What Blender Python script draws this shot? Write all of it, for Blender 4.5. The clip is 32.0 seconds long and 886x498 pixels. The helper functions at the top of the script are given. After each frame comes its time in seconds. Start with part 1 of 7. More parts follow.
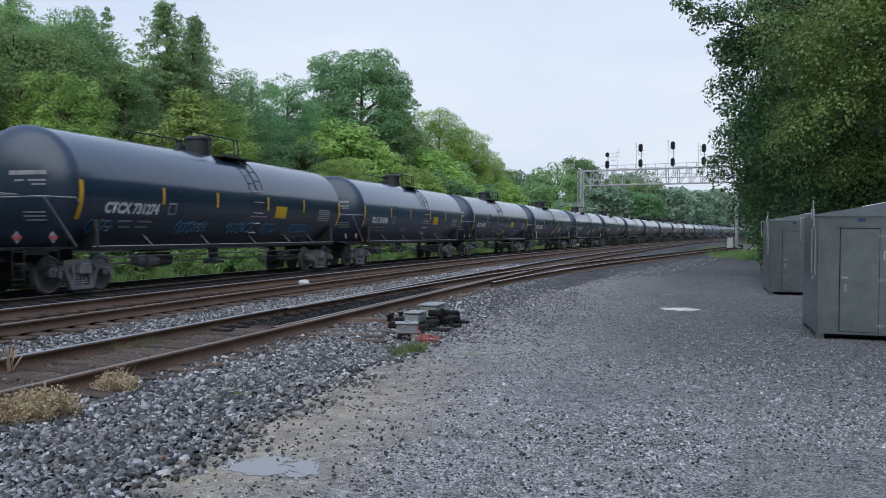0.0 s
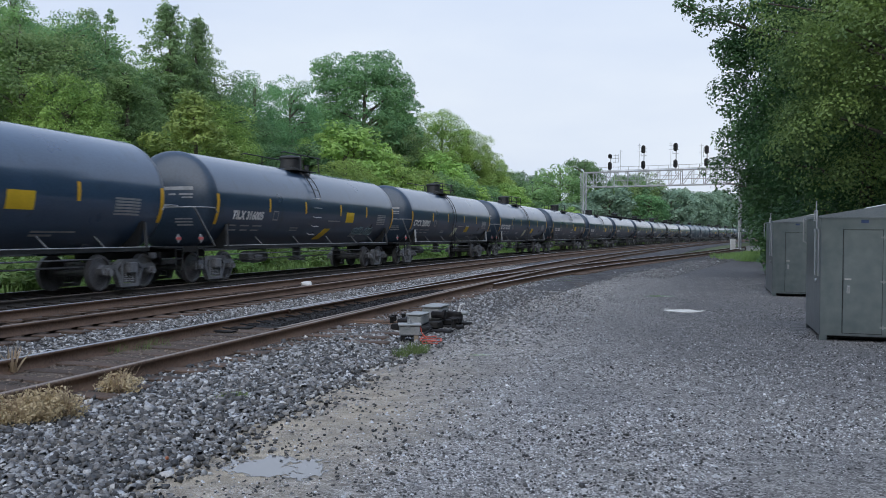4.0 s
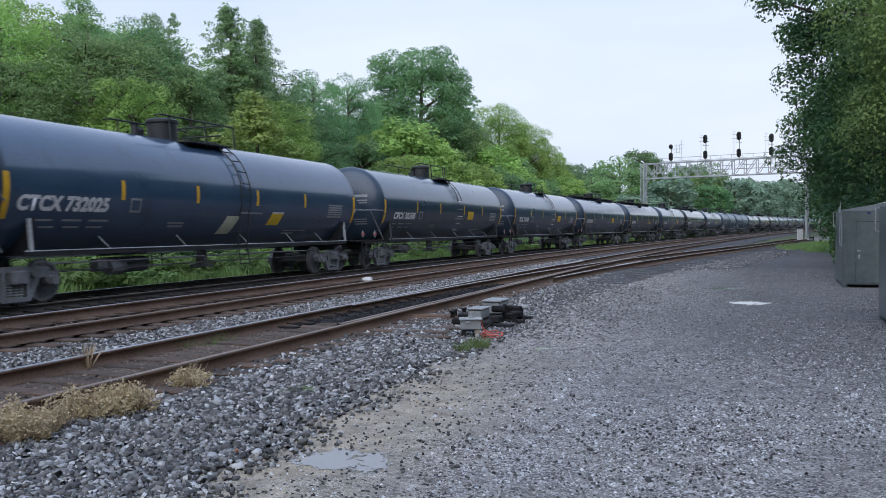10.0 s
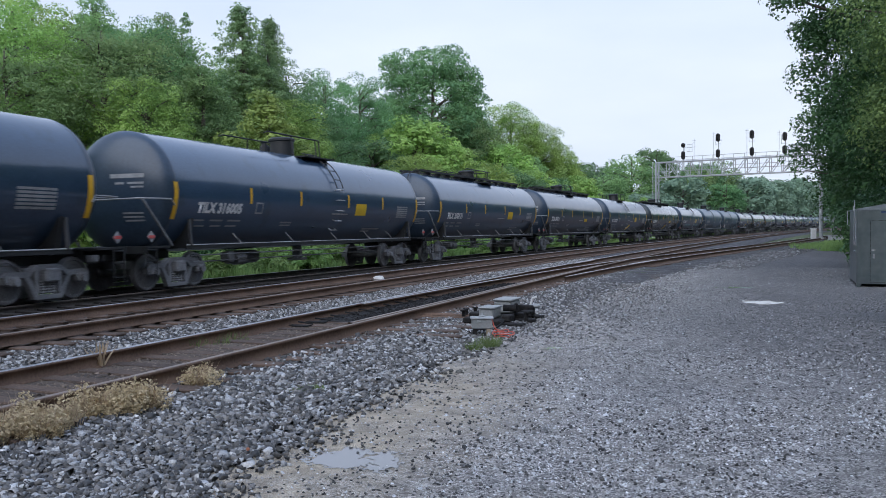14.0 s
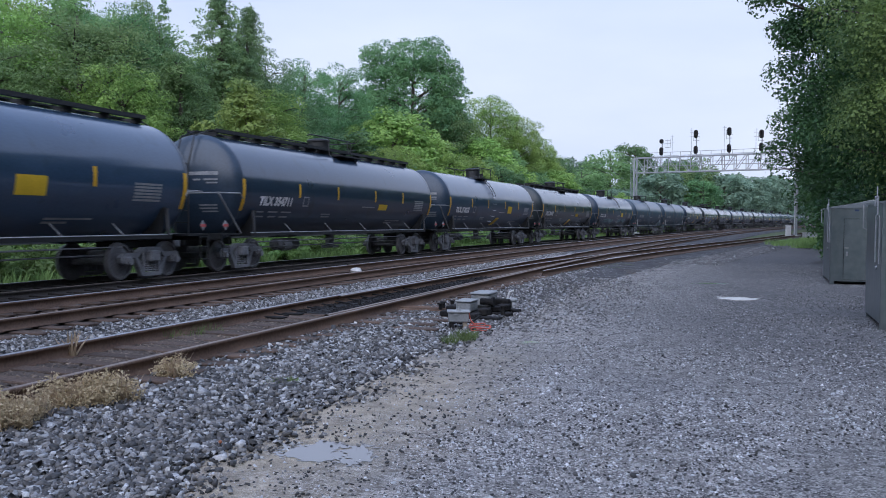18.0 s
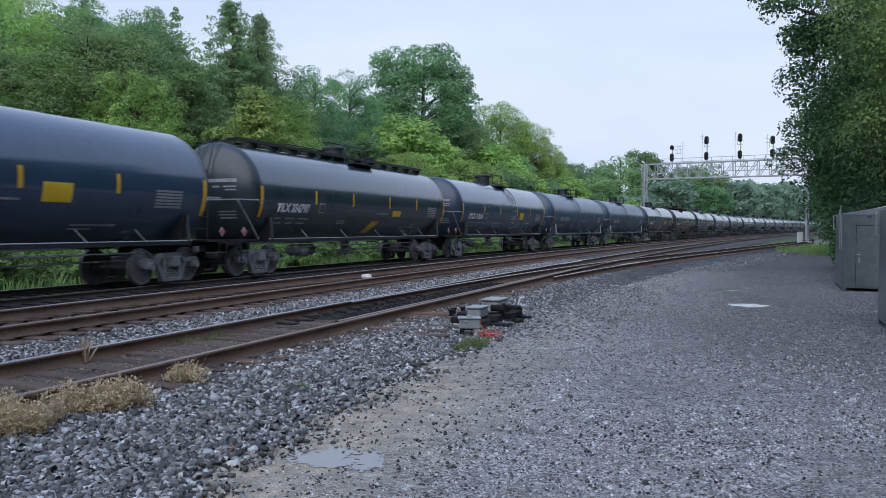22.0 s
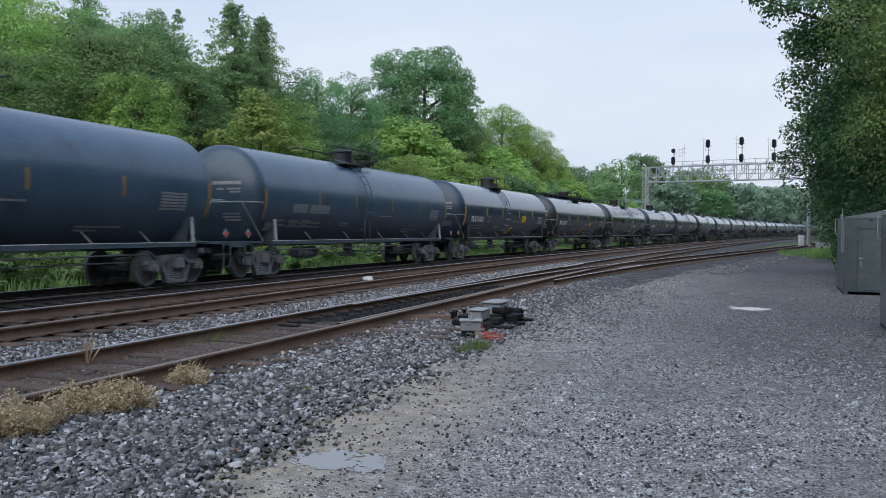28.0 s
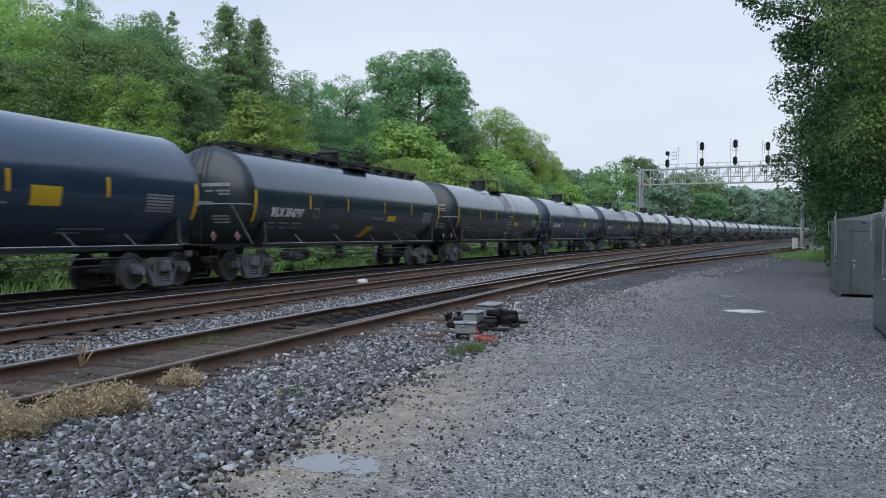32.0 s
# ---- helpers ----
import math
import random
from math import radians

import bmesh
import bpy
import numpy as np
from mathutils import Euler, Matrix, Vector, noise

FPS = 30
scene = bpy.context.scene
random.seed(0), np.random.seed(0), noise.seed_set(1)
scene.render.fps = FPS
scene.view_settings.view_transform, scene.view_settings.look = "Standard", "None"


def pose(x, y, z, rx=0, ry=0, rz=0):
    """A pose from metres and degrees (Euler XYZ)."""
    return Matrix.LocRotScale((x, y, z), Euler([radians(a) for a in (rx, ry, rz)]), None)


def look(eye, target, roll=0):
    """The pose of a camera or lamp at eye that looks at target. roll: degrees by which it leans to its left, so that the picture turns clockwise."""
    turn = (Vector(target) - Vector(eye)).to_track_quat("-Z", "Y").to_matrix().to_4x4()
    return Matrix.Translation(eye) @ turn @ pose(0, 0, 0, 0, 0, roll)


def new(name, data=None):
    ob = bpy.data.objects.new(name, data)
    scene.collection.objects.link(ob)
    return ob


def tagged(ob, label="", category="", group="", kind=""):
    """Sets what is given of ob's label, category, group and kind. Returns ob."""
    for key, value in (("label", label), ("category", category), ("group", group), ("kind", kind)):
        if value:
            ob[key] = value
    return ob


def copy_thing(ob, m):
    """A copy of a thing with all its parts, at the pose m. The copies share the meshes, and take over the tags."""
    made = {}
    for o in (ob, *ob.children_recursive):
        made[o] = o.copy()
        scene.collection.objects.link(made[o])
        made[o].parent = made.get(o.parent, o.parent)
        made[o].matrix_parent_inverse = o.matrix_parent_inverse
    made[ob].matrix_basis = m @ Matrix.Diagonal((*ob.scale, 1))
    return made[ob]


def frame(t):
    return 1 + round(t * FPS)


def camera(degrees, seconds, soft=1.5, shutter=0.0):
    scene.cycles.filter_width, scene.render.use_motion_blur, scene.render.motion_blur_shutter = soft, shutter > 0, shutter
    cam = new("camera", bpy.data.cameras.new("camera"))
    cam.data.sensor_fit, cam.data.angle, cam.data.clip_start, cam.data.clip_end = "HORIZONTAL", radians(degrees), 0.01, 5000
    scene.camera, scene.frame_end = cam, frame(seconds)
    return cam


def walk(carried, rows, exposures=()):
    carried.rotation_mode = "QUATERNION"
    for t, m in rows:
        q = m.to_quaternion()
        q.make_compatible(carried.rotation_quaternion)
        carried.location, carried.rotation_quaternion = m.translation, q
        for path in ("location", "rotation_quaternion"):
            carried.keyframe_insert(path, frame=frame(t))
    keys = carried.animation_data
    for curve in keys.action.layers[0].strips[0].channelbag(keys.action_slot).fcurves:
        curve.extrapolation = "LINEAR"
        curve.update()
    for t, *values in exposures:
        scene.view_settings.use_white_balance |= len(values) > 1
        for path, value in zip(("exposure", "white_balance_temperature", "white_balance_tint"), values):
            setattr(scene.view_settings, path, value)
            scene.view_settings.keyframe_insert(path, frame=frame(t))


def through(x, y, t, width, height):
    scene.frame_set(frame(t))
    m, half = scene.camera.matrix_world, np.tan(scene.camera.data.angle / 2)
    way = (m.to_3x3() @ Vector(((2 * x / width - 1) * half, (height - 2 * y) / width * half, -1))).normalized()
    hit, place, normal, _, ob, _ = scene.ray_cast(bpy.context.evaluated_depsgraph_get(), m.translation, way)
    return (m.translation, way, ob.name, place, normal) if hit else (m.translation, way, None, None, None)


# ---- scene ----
cam = camera(55.39, 32.0, soft=0.8, shutter=0.35)
walk(cam, [
    (0.0, pose(0.004, 0.002, 1.711, 88.899, -0.498, 0.010)),
    (0.5, pose(0.009, 0.004, 1.710, 88.901, -0.493, 0.038)),
    (1.0, pose(0.011, 0.002, 1.710, 88.905, -0.477, 0.039)),
    (1.5, pose(0.011, -0.001, 1.711, 88.896, -0.488, 0.035)),
    (2.0, pose(0.010, -0.003, 1.711, 88.896, -0.496, 0.061)),
    (2.5, pose(0.008, -0.005, 1.712, 88.938, -0.518, 0.110)),
    (3.0, pose(0.006, -0.007, 1.712, 88.978, -0.495, 0.185)),
    (3.5, pose(0.002, -0.007, 1.711, 89.005, -0.488, 0.199)),
    (5.5, pose(-0.001, -0.007, 1.709, 89.003, -0.534, 0.098)),
    (6.0, pose(-0.002, -0.008, 1.708, 89.008, -0.533, 0.091)),
    (6.5, pose(-0.002, -0.010, 1.707, 89.007, -0.521, 0.079)),
    (7.0, pose(-0.004, -0.011, 1.708, 88.991, -0.585, 0.039)),
    (7.5, pose(-0.008, -0.013, 1.707, 88.958, -0.524, 0.130)),
    (8.0, pose(-0.012, -0.015, 1.707, 88.936, -0.375, 0.583)),
    (8.5, pose(-0.014, -0.018, 1.707, 88.894, -0.129, 1.150)),
    (9.0, pose(-0.017, -0.020, 1.707, 88.808, 0.129, 2.105)),
    (9.5, pose(-0.019, -0.022, 1.707, 88.696, 0.134, 3.153)),
    (10.0, pose(-0.020, -0.022, 1.707, 88.643, 0.332, 4.141)),
    (10.2, pose(-0.020, -0.020, 1.707, 88.541, 0.444, 4.349)),
    (10.5, pose(-0.023, -0.019, 1.708, 88.597, 0.315, 4.694)),
    (11.0, pose(-0.024, -0.019, 1.708, 88.562, 0.325, 4.928)),
    (11.5, pose(-0.023, -0.019, 1.707, 88.569, 0.329, 4.973)),
    (12.0, pose(-0.022, -0.018, 1.706, 88.559, 0.336, 4.990)),
    (12.5, pose(-0.022, -0.016, 1.706, 88.561, 0.326, 4.964)),
    (13.0, pose(-0.021, -0.013, 1.706, 88.567, 0.322, 4.947)),
    (13.5, pose(-0.020, -0.011, 1.706, 88.563, 0.312, 4.939)),
    (14.0, pose(-0.019, -0.007, 1.707, 88.569, 0.307, 4.916)),
    (14.5, pose(-0.015, 0.002, 1.709, 88.576, 0.266, 4.897)),
    (16.5, pose(-0.010, 0.014, 1.712, 87.860, -0.525, 3.201)),
    (17.0, pose(-0.006, 0.021, 1.715, 87.961, -0.489, 3.297)),
    (17.5, pose(-0.006, 0.022, 1.714, 87.990, -0.481, 3.335)),
    (18.0, pose(-0.007, 0.021, 1.714, 88.065, -0.425, 3.472)),
    (18.5, pose(-0.008, 0.021, 1.715, 88.160, -0.374, 3.637)),
    (19.0, pose(-0.009, 0.022, 1.716, 88.214, -0.383, 3.736)),
    (19.5, pose(-0.011, 0.022, 1.716, 88.251, -0.365, 3.779)),
    (20.0, pose(-0.012, 0.021, 1.715, 88.270, -0.391, 3.797)),
    (20.5, pose(-0.014, 0.018, 1.715, 88.263, -0.413, 3.778)),
    (21.0, pose(-0.017, 0.014, 1.715, 88.268, -0.420, 3.808)),
    (21.5, pose(-0.019, 0.008, 1.716, 88.407, -0.437, 4.016)),
    (22.0, pose(-0.020, 0.004, 1.717, 88.483, -0.448, 4.140)),
    (22.5, pose(-0.020, 0.001, 1.718, 88.538, -0.455, 4.206)),
    (23.0, pose(-0.020, 0.000, 1.718, 88.580, -0.431, 4.266)),
    (23.5, pose(-0.020, -0.001, 1.718, 88.588, -0.467, 4.270)),
    (24.0, pose(-0.022, -0.004, 1.719, 88.585, -0.462, 4.278)),
    (24.5, pose(-0.023, -0.007, 1.718, 88.637, -0.484, 4.312)),
    (25.0, pose(-0.025, -0.010, 1.717, 88.639, -0.487, 4.318)),
    (25.5, pose(-0.027, -0.010, 1.716, 88.651, -0.494, 4.313)),
    (27.5, pose(-0.029, -0.007, 1.716, 88.667, -0.564, 4.240)),
    (28.0, pose(-0.030, -0.003, 1.715, 88.660, -0.593, 4.217)),
    (28.5, pose(-0.030, -0.001, 1.714, 88.664, -0.605, 4.184)),
    (29.0, pose(-0.030, -0.002, 1.714, 88.648, -0.647, 4.154)),
    (29.5, pose(-0.030, -0.004, 1.714, 88.650, -0.666, 4.137)),
    (30.0, pose(-0.030, -0.006, 1.715, 88.654, -0.701, 4.097)),
    (30.5, pose(-0.029, -0.006, 1.715, 88.661, -0.713, 4.074)),
    (31.0, pose(-0.027, -0.004, 1.714, 88.672, -0.722, 4.007)),
    (31.5, pose(-0.027, -0.002, 1.714, 88.736, -0.668, 3.929)),
    (32.0, pose(-0.027, -0.002, 1.714, 88.833, -0.598, 3.855)),
], [(0.0, 0.08, 6500, 10), (8.4, 0.09, 6500, 10), (9.6, 0.19, 6350, 12), (13.8, 0.22, 6300, 12), (17.0, 0.10, 5900, 17), (20.0, 0.12, 6150, 15), (23.0, 0.06, 6100, 12), (25.0, 0.06, 6350, 11), (28.0, 0.05, 6500, 10), (32.0, 0.05, 6500, 10)])

# ---- world, light ----
world = bpy.data.worlds.new("overcast_sky")
scene.world = world
world.use_nodes = True
wn, wl = world.node_tree.nodes, world.node_tree.links
wn.clear()
w_out = wn.new("ShaderNodeOutputWorld")
w_bg = wn.new("ShaderNodeBackground")
w_sky = wn.new("ShaderNodeTexSky")
w_sky.sky_type, w_sky.sun_disc = "NISHITA", False
w_sky.sun_elevation, w_sky.sun_rotation = radians(45), radians(175)
w_sky.air_density, w_sky.dust_density, w_sky.ozone_density = 1.0, 3.0, 1.0
w_scale = wn.new("ShaderNodeVectorMath")
w_scale.operation = "SCALE"
w_scale.inputs["Scale"].default_value = 0.11
# cloud deck: pale grey-blue with soft broad folds
w_tc = wn.new("ShaderNodeTexCoord")
w_map = wn.new("ShaderNodeMapping")
w_map.inputs["Scale"].default_value = (1.0, 1.0, 3.2)
w_noise = wn.new("ShaderNodeTexNoise")
w_noise.inputs["Scale"].default_value = 2.1
w_noise.inputs["Detail"].default_value = 5.0
w_ramp = wn.new("ShaderNodeValToRGB")
w_ramp.color_ramp.elements[0].position, w_ramp.color_ramp.elements[0].color = 0.3, (0.67, 0.755, 0.91, 1)
w_ramp.color_ramp.elements[1].position, w_ramp.color_ramp.elements[1].color = 0.7, (0.83, 0.895, 0.98, 1)
w_mix = wn.new("ShaderNodeMixRGB")
w_mix.inputs[0].default_value = 0.9
w_bg.inputs["Strength"].default_value = 1.0
wl.new(w_tc.outputs["Generated"], w_map.inputs["Vector"])
wl.new(w_map.outputs["Vector"], w_noise.inputs["Vector"])
wl.new(w_noise.outputs["Fac"], w_ramp.inputs["Fac"])
# the deck is whiter towards the horizon and bluer overhead
w_sep = wn.new("ShaderNodeSeparateXYZ")
w_up = wn.new("ShaderNodeMapRange")
w_up.inputs["From Min"].default_value, w_up.inputs["From Max"].default_value = 0.15, 0.8
w_high = wn.new("ShaderNodeMixRGB")
w_high.inputs[2].default_value = (0.45, 0.63, 1.0, 1)
wl.new(w_tc.outputs["Generated"], w_sep.inputs[0])
wl.new(w_sep.outputs["Z"], w_up.inputs["Value"])
wl.new(w_up.outputs["Result"], w_high.inputs[0])
wl.new(w_ramp.outputs["Color"], w_high.inputs[1])
wl.new(w_sky.outputs["Color"], w_scale.inputs[0])
wl.new(w_scale.outputs["Vector"], w_mix.inputs[1])
wl.new(w_high.outputs["Color"], w_mix.inputs[2])
wl.new(w_mix.outputs["Color"], w_bg.inputs["Color"])
wl.new(w_bg.outputs["Background"], w_out.inputs["Surface"])
sun = new("sun", bpy.data.lights.new("sun", "SUN"))
sun.data.energy, sun.data.angle, sun.data.color = 2.3, radians(90), (1.0, 0.985, 0.96)
sun.matrix_world = look((-16, -38, 60), (0, 22, 0))

# ---- materials ----
def surf(name, c1, c2, rough=0.8, coarse=2.0, fine=40.0, bump=0.3, depth=0.01, metal=0.0, lo=0.35, hi=0.65, spread=0.0, island=0.0, stain=None, stain_scale=1.0, stain_lo=0.5, rough_var=0.12):
    """A two-scale surface: broad tone, fine grain with relief, and an optional stain colour."""
    m = bpy.data.materials.new(name)
    m.use_nodes = True
    n, l = m.node_tree.nodes, m.node_tree.links
    b = n["Principled BSDF"]
    tc = n.new("ShaderNodeTexCoord")
    big, small = n.new("ShaderNodeTexNoise"), n.new("ShaderNodeTexNoise")
    big.inputs["Scale"].default_value, big.inputs["Detail"].default_value = coarse, 4
    small.inputs["Scale"].default_value, small.inputs["Detail"].default_value = fine, 5
    l.new(tc.outputs["Object"], big.inputs["Vector"])
    l.new(tc.outputs["Object"], small.inputs["Vector"])
    add = n.new("ShaderNodeMath")
    add.operation = "MULTIPLY_ADD"
    add.inputs[1].default_value = 0.5
    half = n.new("ShaderNodeMath")
    half.operation = "MULTIPLY"
    half.inputs[1].default_value = 0.5
    l.new(big.outputs["Fac"], half.inputs[0])
    l.new(small.outputs["Fac"], add.inputs[0])
    l.new(half.outputs[0], add.inputs[2])
    ramp = n.new("ShaderNodeValToRGB")
    ramp.color_ramp.elements[0].position, ramp.color_ramp.elements[0].color = lo, (*c1, 1)
    ramp.color_ramp.elements[1].position, ramp.color_ramp.elements[1].color = hi, (*c2, 1)
    l.new(add.outputs[0], ramp.inputs["Fac"])
    col = ramp.outputs["Color"]
    if stain:
        st = n.new("ShaderNodeTexNoise")
        st.inputs["Scale"].default_value, st.inputs["Detail"].default_value = stain_scale, 6
        l.new(tc.outputs["Object"], st.inputs["Vector"])
        sr = n.new("ShaderNodeMapRange")
        sr.inputs["From Min"].default_value, sr.inputs["From Max"].default_value = stain_lo, stain_lo + 0.14
        l.new(st.outputs["Fac"], sr.inputs["Value"])
        mx = n.new("ShaderNodeMixRGB")
        mx.inputs[2].default_value = (*stain, 1)
        l.new(sr.outputs["Result"], mx.inputs[0])
        l.new(col, mx.inputs[1])
        col = mx.outputs["Color"]
    if spread or island:
        hsv = n.new("ShaderNodeHueSaturation")
        src = n.new("ShaderNodeObjectInfo").outputs["Random"] if spread else n.new("ShaderNodeNewGeometry").outputs["Random Per Island"]
        mr = n.new("ShaderNodeMapRange")
        w = spread or island
        mr.inputs["To Min"].default_value, mr.inputs["To Max"].default_value = 1 - w, 1 + w
        l.new(src, mr.inputs["Value"])
        l.new(mr.outputs["Result"], hsv.inputs["Value"])
        l.new(col, hsv.inputs["Color"])
        col = hsv.outputs["Color"]
    l.new(col, b.inputs["Base Color"])
    rr = n.new("ShaderNodeMapRange")
    rr.inputs["To Min"].default_value, rr.inputs["To Max"].default_value = max(0.02, rough - rough_var), min(1, rough + rough_var)
    l.new(big.outputs["Fac"], rr.inputs["Value"])
    l.new(rr.outputs["Result"], b.inputs["Roughness"])
    b.inputs["Metallic"].default_value = metal
    if bump:
        bp = n.new("ShaderNodeBump")
        bp.inputs["Strength"].default_value, bp.inputs["Distance"].default_value = bump, depth
        l.new(small.outputs["Fac"], bp.inputs["Height"])
        l.new(bp.outputs["Normal"], b.inputs["Normal"])
    return m


def stone_mat(name, tones, rough=0.75, tint=(1.0, 1.0, 1.0)):
    """Loose stones: each stone takes its own grey between the tones, dark to light, with a fine grain."""
    m = bpy.data.materials.new(name)
    m.use_nodes = True
    n, l = m.node_tree.nodes, m.node_tree.links
    b = n["Principled BSDF"]
    geo, tc, ns = n.new("ShaderNodeNewGeometry"), n.new("ShaderNodeTexCoord"), n.new("ShaderNodeTexNoise")
    ns.inputs["Scale"].default_value, ns.inputs["Detail"].default_value = 55, 4
    l.new(tc.outputs["Object"], ns.inputs["Vector"])
    ramp = n.new("ShaderNodeValToRGB")
    e = ramp.color_ramp.elements
    while len(e) < len(tones):
        e.new(0.5)
    for k, (p, v) in enumerate(tones):
        warm = 1.0 + 0.04 * ((k * 7) % 3 - 1)
        e[k].position, e[k].color = p, (v * tint[0] * warm, v * tint[1], v * tint[2] * (2 - warm), 1)
    l.new(geo.outputs["Random Per Island"], ramp.inputs["Fac"])
    hsv, mr = n.new("ShaderNodeHueSaturation"), n.new("ShaderNodeMapRange")
    mr.inputs["From Min"].default_value, mr.inputs["From Max"].default_value = 0.3, 0.7
    mr.inputs["To Min"].default_value, mr.inputs["To Max"].default_value = 0.7, 1.3
    l.new(ns.outputs["Fac"], mr.inputs["Value"])
    l.new(mr.outputs["Result"], hsv.inputs["Value"])
    l.new(ramp.outputs["Color"], hsv.inputs["Color"])
    l.new(hsv.outputs["Color"], b.inputs["Base Color"])
    b.inputs["Roughness"].default_value = rough
    bp = n.new("ShaderNodeBump")
    bp.inputs["Strength"].default_value, bp.inputs["Distance"].default_value = 0.4, 0.005
    l.new(ns.outputs["Fac"], bp.inputs["Height"])
    l.new(bp.outputs["Normal"], b.inputs["Normal"])
    return m


def leaf_mat(name, dark, light, gloss=0.55, through=0.35):
    """Leaves: tone per leaf and per tree, some light let through."""
    m = bpy.data.materials.new(name)
    m.use_nodes = True
    n, l = m.node_tree.nodes, m.node_tree.links
    b = n["Principled BSDF"]
    geo, info = n.new("ShaderNodeNewGeometry"), n.new("ShaderNodeObjectInfo")
    tc, ns = n.new("ShaderNodeTexCoord"), n.new("ShaderNodeTexNoise")
    ns.inputs["Scale"].default_value, ns.inputs["Detail"].default_value = 0.45, 3
    l.new(tc.outputs["Object"], ns.inputs["Vector"])
    s1 = n.new("ShaderNodeMath")
    s1.operation = "MULTIPLY_ADD"
    s1.inputs[1].default_value = 0.17
    l.new(geo.outputs["Random Per Island"], s1.inputs[0])
    s2 = n.new("ShaderNodeMath")
    s2.operation = "MULTIPLY_ADD"
    s2.inputs[1].default_value, s2.inputs[2].default_value = 1.2, -0.2
    l.new(ns.outputs["Fac"], s2.inputs[0])
    l.new(s2.outputs[0], s1.inputs[2])
    ramp = n.new("ShaderNodeValToRGB")
    ramp.color_ramp.elements[0].position, ramp.color_ramp.elements[0].color = 0.15, (*dark, 1)
    ramp.color_ramp.elements[1].position, ramp.color_ramp.elements[1].color = 0.85, (*light, 1)
    l.new(s1.outputs[0], ramp.inputs["Fac"])
    hsv, mr, mh = n.new("ShaderNodeHueSaturation"), n.new("ShaderNodeMapRange"), n.new("ShaderNodeMapRange")
    mr.inputs["To Min"].default_value, mr.inputs["To Max"].default_value = 0.86, 1.22
    mh.inputs["To Min"].default_value, mh.inputs["To Max"].default_value = 0.485, 0.515
    l.new(info.outputs["Random"], mr.inputs["Value"])
    l.new(info.outputs["Random"], mh.inputs["Value"])
    l.new(mr.outputs["Result"], hsv.inputs["Value"])
    l.new(mh.outputs["Result"], hsv.inputs["Hue"])
    l.new(ramp.outputs["Color"], hsv.inputs["Color"])
    l.new(hsv.outputs["Color"], b.inputs["Base Color"])
    b.inputs["Roughness"].default_value = gloss
    b.inputs["Specular IOR Level"].default_value = 0.3
    tr, mx = n.new("ShaderNodeBsdfTranslucent"), n.new("ShaderNodeMixShader")
    mx.inputs[0].default_value = through
    l.new(hsv.outputs["Color"], tr.inputs["Color"])
    l.new(b.outputs["BSDF"], mx.inputs[1])
    l.new(tr.outputs["BSDF"], mx.inputs[2])
    l.new(mx.outputs["Shader"], n["Material Output"].inputs["Surface"])
    return m


M_SOIL = surf("grassy_soil", (0.05, 0.07, 0.025), (0.09, 0.12, 0.04), 0.95, 0.3, 6, 0.6, 0.05, stain=(0.10, 0.085, 0.06), stain_scale=0.15, stain_lo=0.62)
# near-black tones paint the shade between loose stones; the brown is rail stain
M_BALLAST = surf("ballast_bed", (0.014, 0.014, 0.016), (0.10, 0.10, 0.107), 0.9, 1.2, 26, 1.0, 0.05, lo=0.4, hi=0.6, stain=(0.13, 0.09, 0.06), stain_scale=0.5, stain_lo=0.6)
M_STONE = stone_mat("crushed_stone", ((0.0, 0.035), (0.3, 0.085), (0.65, 0.19), (0.9, 0.35), (1.0, 0.56)), 0.65)
M_STONE_DARK = stone_mat("dark_loose_stone", ((0.0, 0.018), (0.6, 0.045), (1.0, 0.085)), 0.6)
M_PEBBLE = stone_mat("lot_pebble", ((0.0, 0.06), (0.12, 0.16), (0.5, 0.36), (0.85, 0.52), (1.0, 0.70)), 0.75)
# these tones hold both the damp and the tree shade on the yard
M_PEBBLE_WET_SHADE = stone_mat("wet_shaded_lot_pebble", ((0.0, 0.03), (0.45, 0.12), (0.85, 0.26), (1.0, 0.44)), 0.6)
M_RAIL = surf("rusty_rail_web", (0.085, 0.052, 0.035), (0.185, 0.118, 0.082), 0.8, 1.5, 30, 0.4, 0.004)
M_HEAD = surf("worn_rail_head", (0.34, 0.32, 0.31), (0.58, 0.57, 0.57), 0.36, 0.7, 30, 0.06, 0.002, metal=0.9)
M_HEAD_RUST = surf("rusty_rail_head", (0.16, 0.12, 0.095), (0.33, 0.27, 0.23), 0.5, 0.7, 30, 0.1, 0.002, metal=0.5)
# darker rail and tie colours, used on the track under the train
M_RAIL_DARK = surf("dark_far_rail", (0.035, 0.03, 0.027), (0.09, 0.078, 0.068), 0.8, 1.5, 30, 0.4, 0.004)
M_TIE_DARK = surf("dark_far_tie", (0.018, 0.016, 0.015), (0.06, 0.053, 0.048), 0.92, 3, 40, 0.7, 0.01, spread=0.3)
M_TIE = surf("weathered_tie", (0.035, 0.024, 0.018), (0.12, 0.082, 0.062), 0.92, 3, 40, 0.7, 0.01, spread=0.3)
# the blue in this black also stands in for reflected sky
M_BLACK = surf("black_tank_paint", (0.022, 0.044, 0.078), (0.036, 0.066, 0.112), 0.3, 0.7, 22, 0.04, 0.002, rough_var=0.08, spread=0.3, stain=(0.019, 0.037, 0.056), stain_scale=1.3, stain_lo=0.6)
M_TEAL = surf("faded_green_black_tank_paint", (0.018, 0.034, 0.046), (0.034, 0.058, 0.074), 0.3, 0.8, 18, 0.06, 0.002, rough_var=0.1, stain=(0.045, 0.05, 0.05), stain_scale=1.2, stain_lo=0.6)
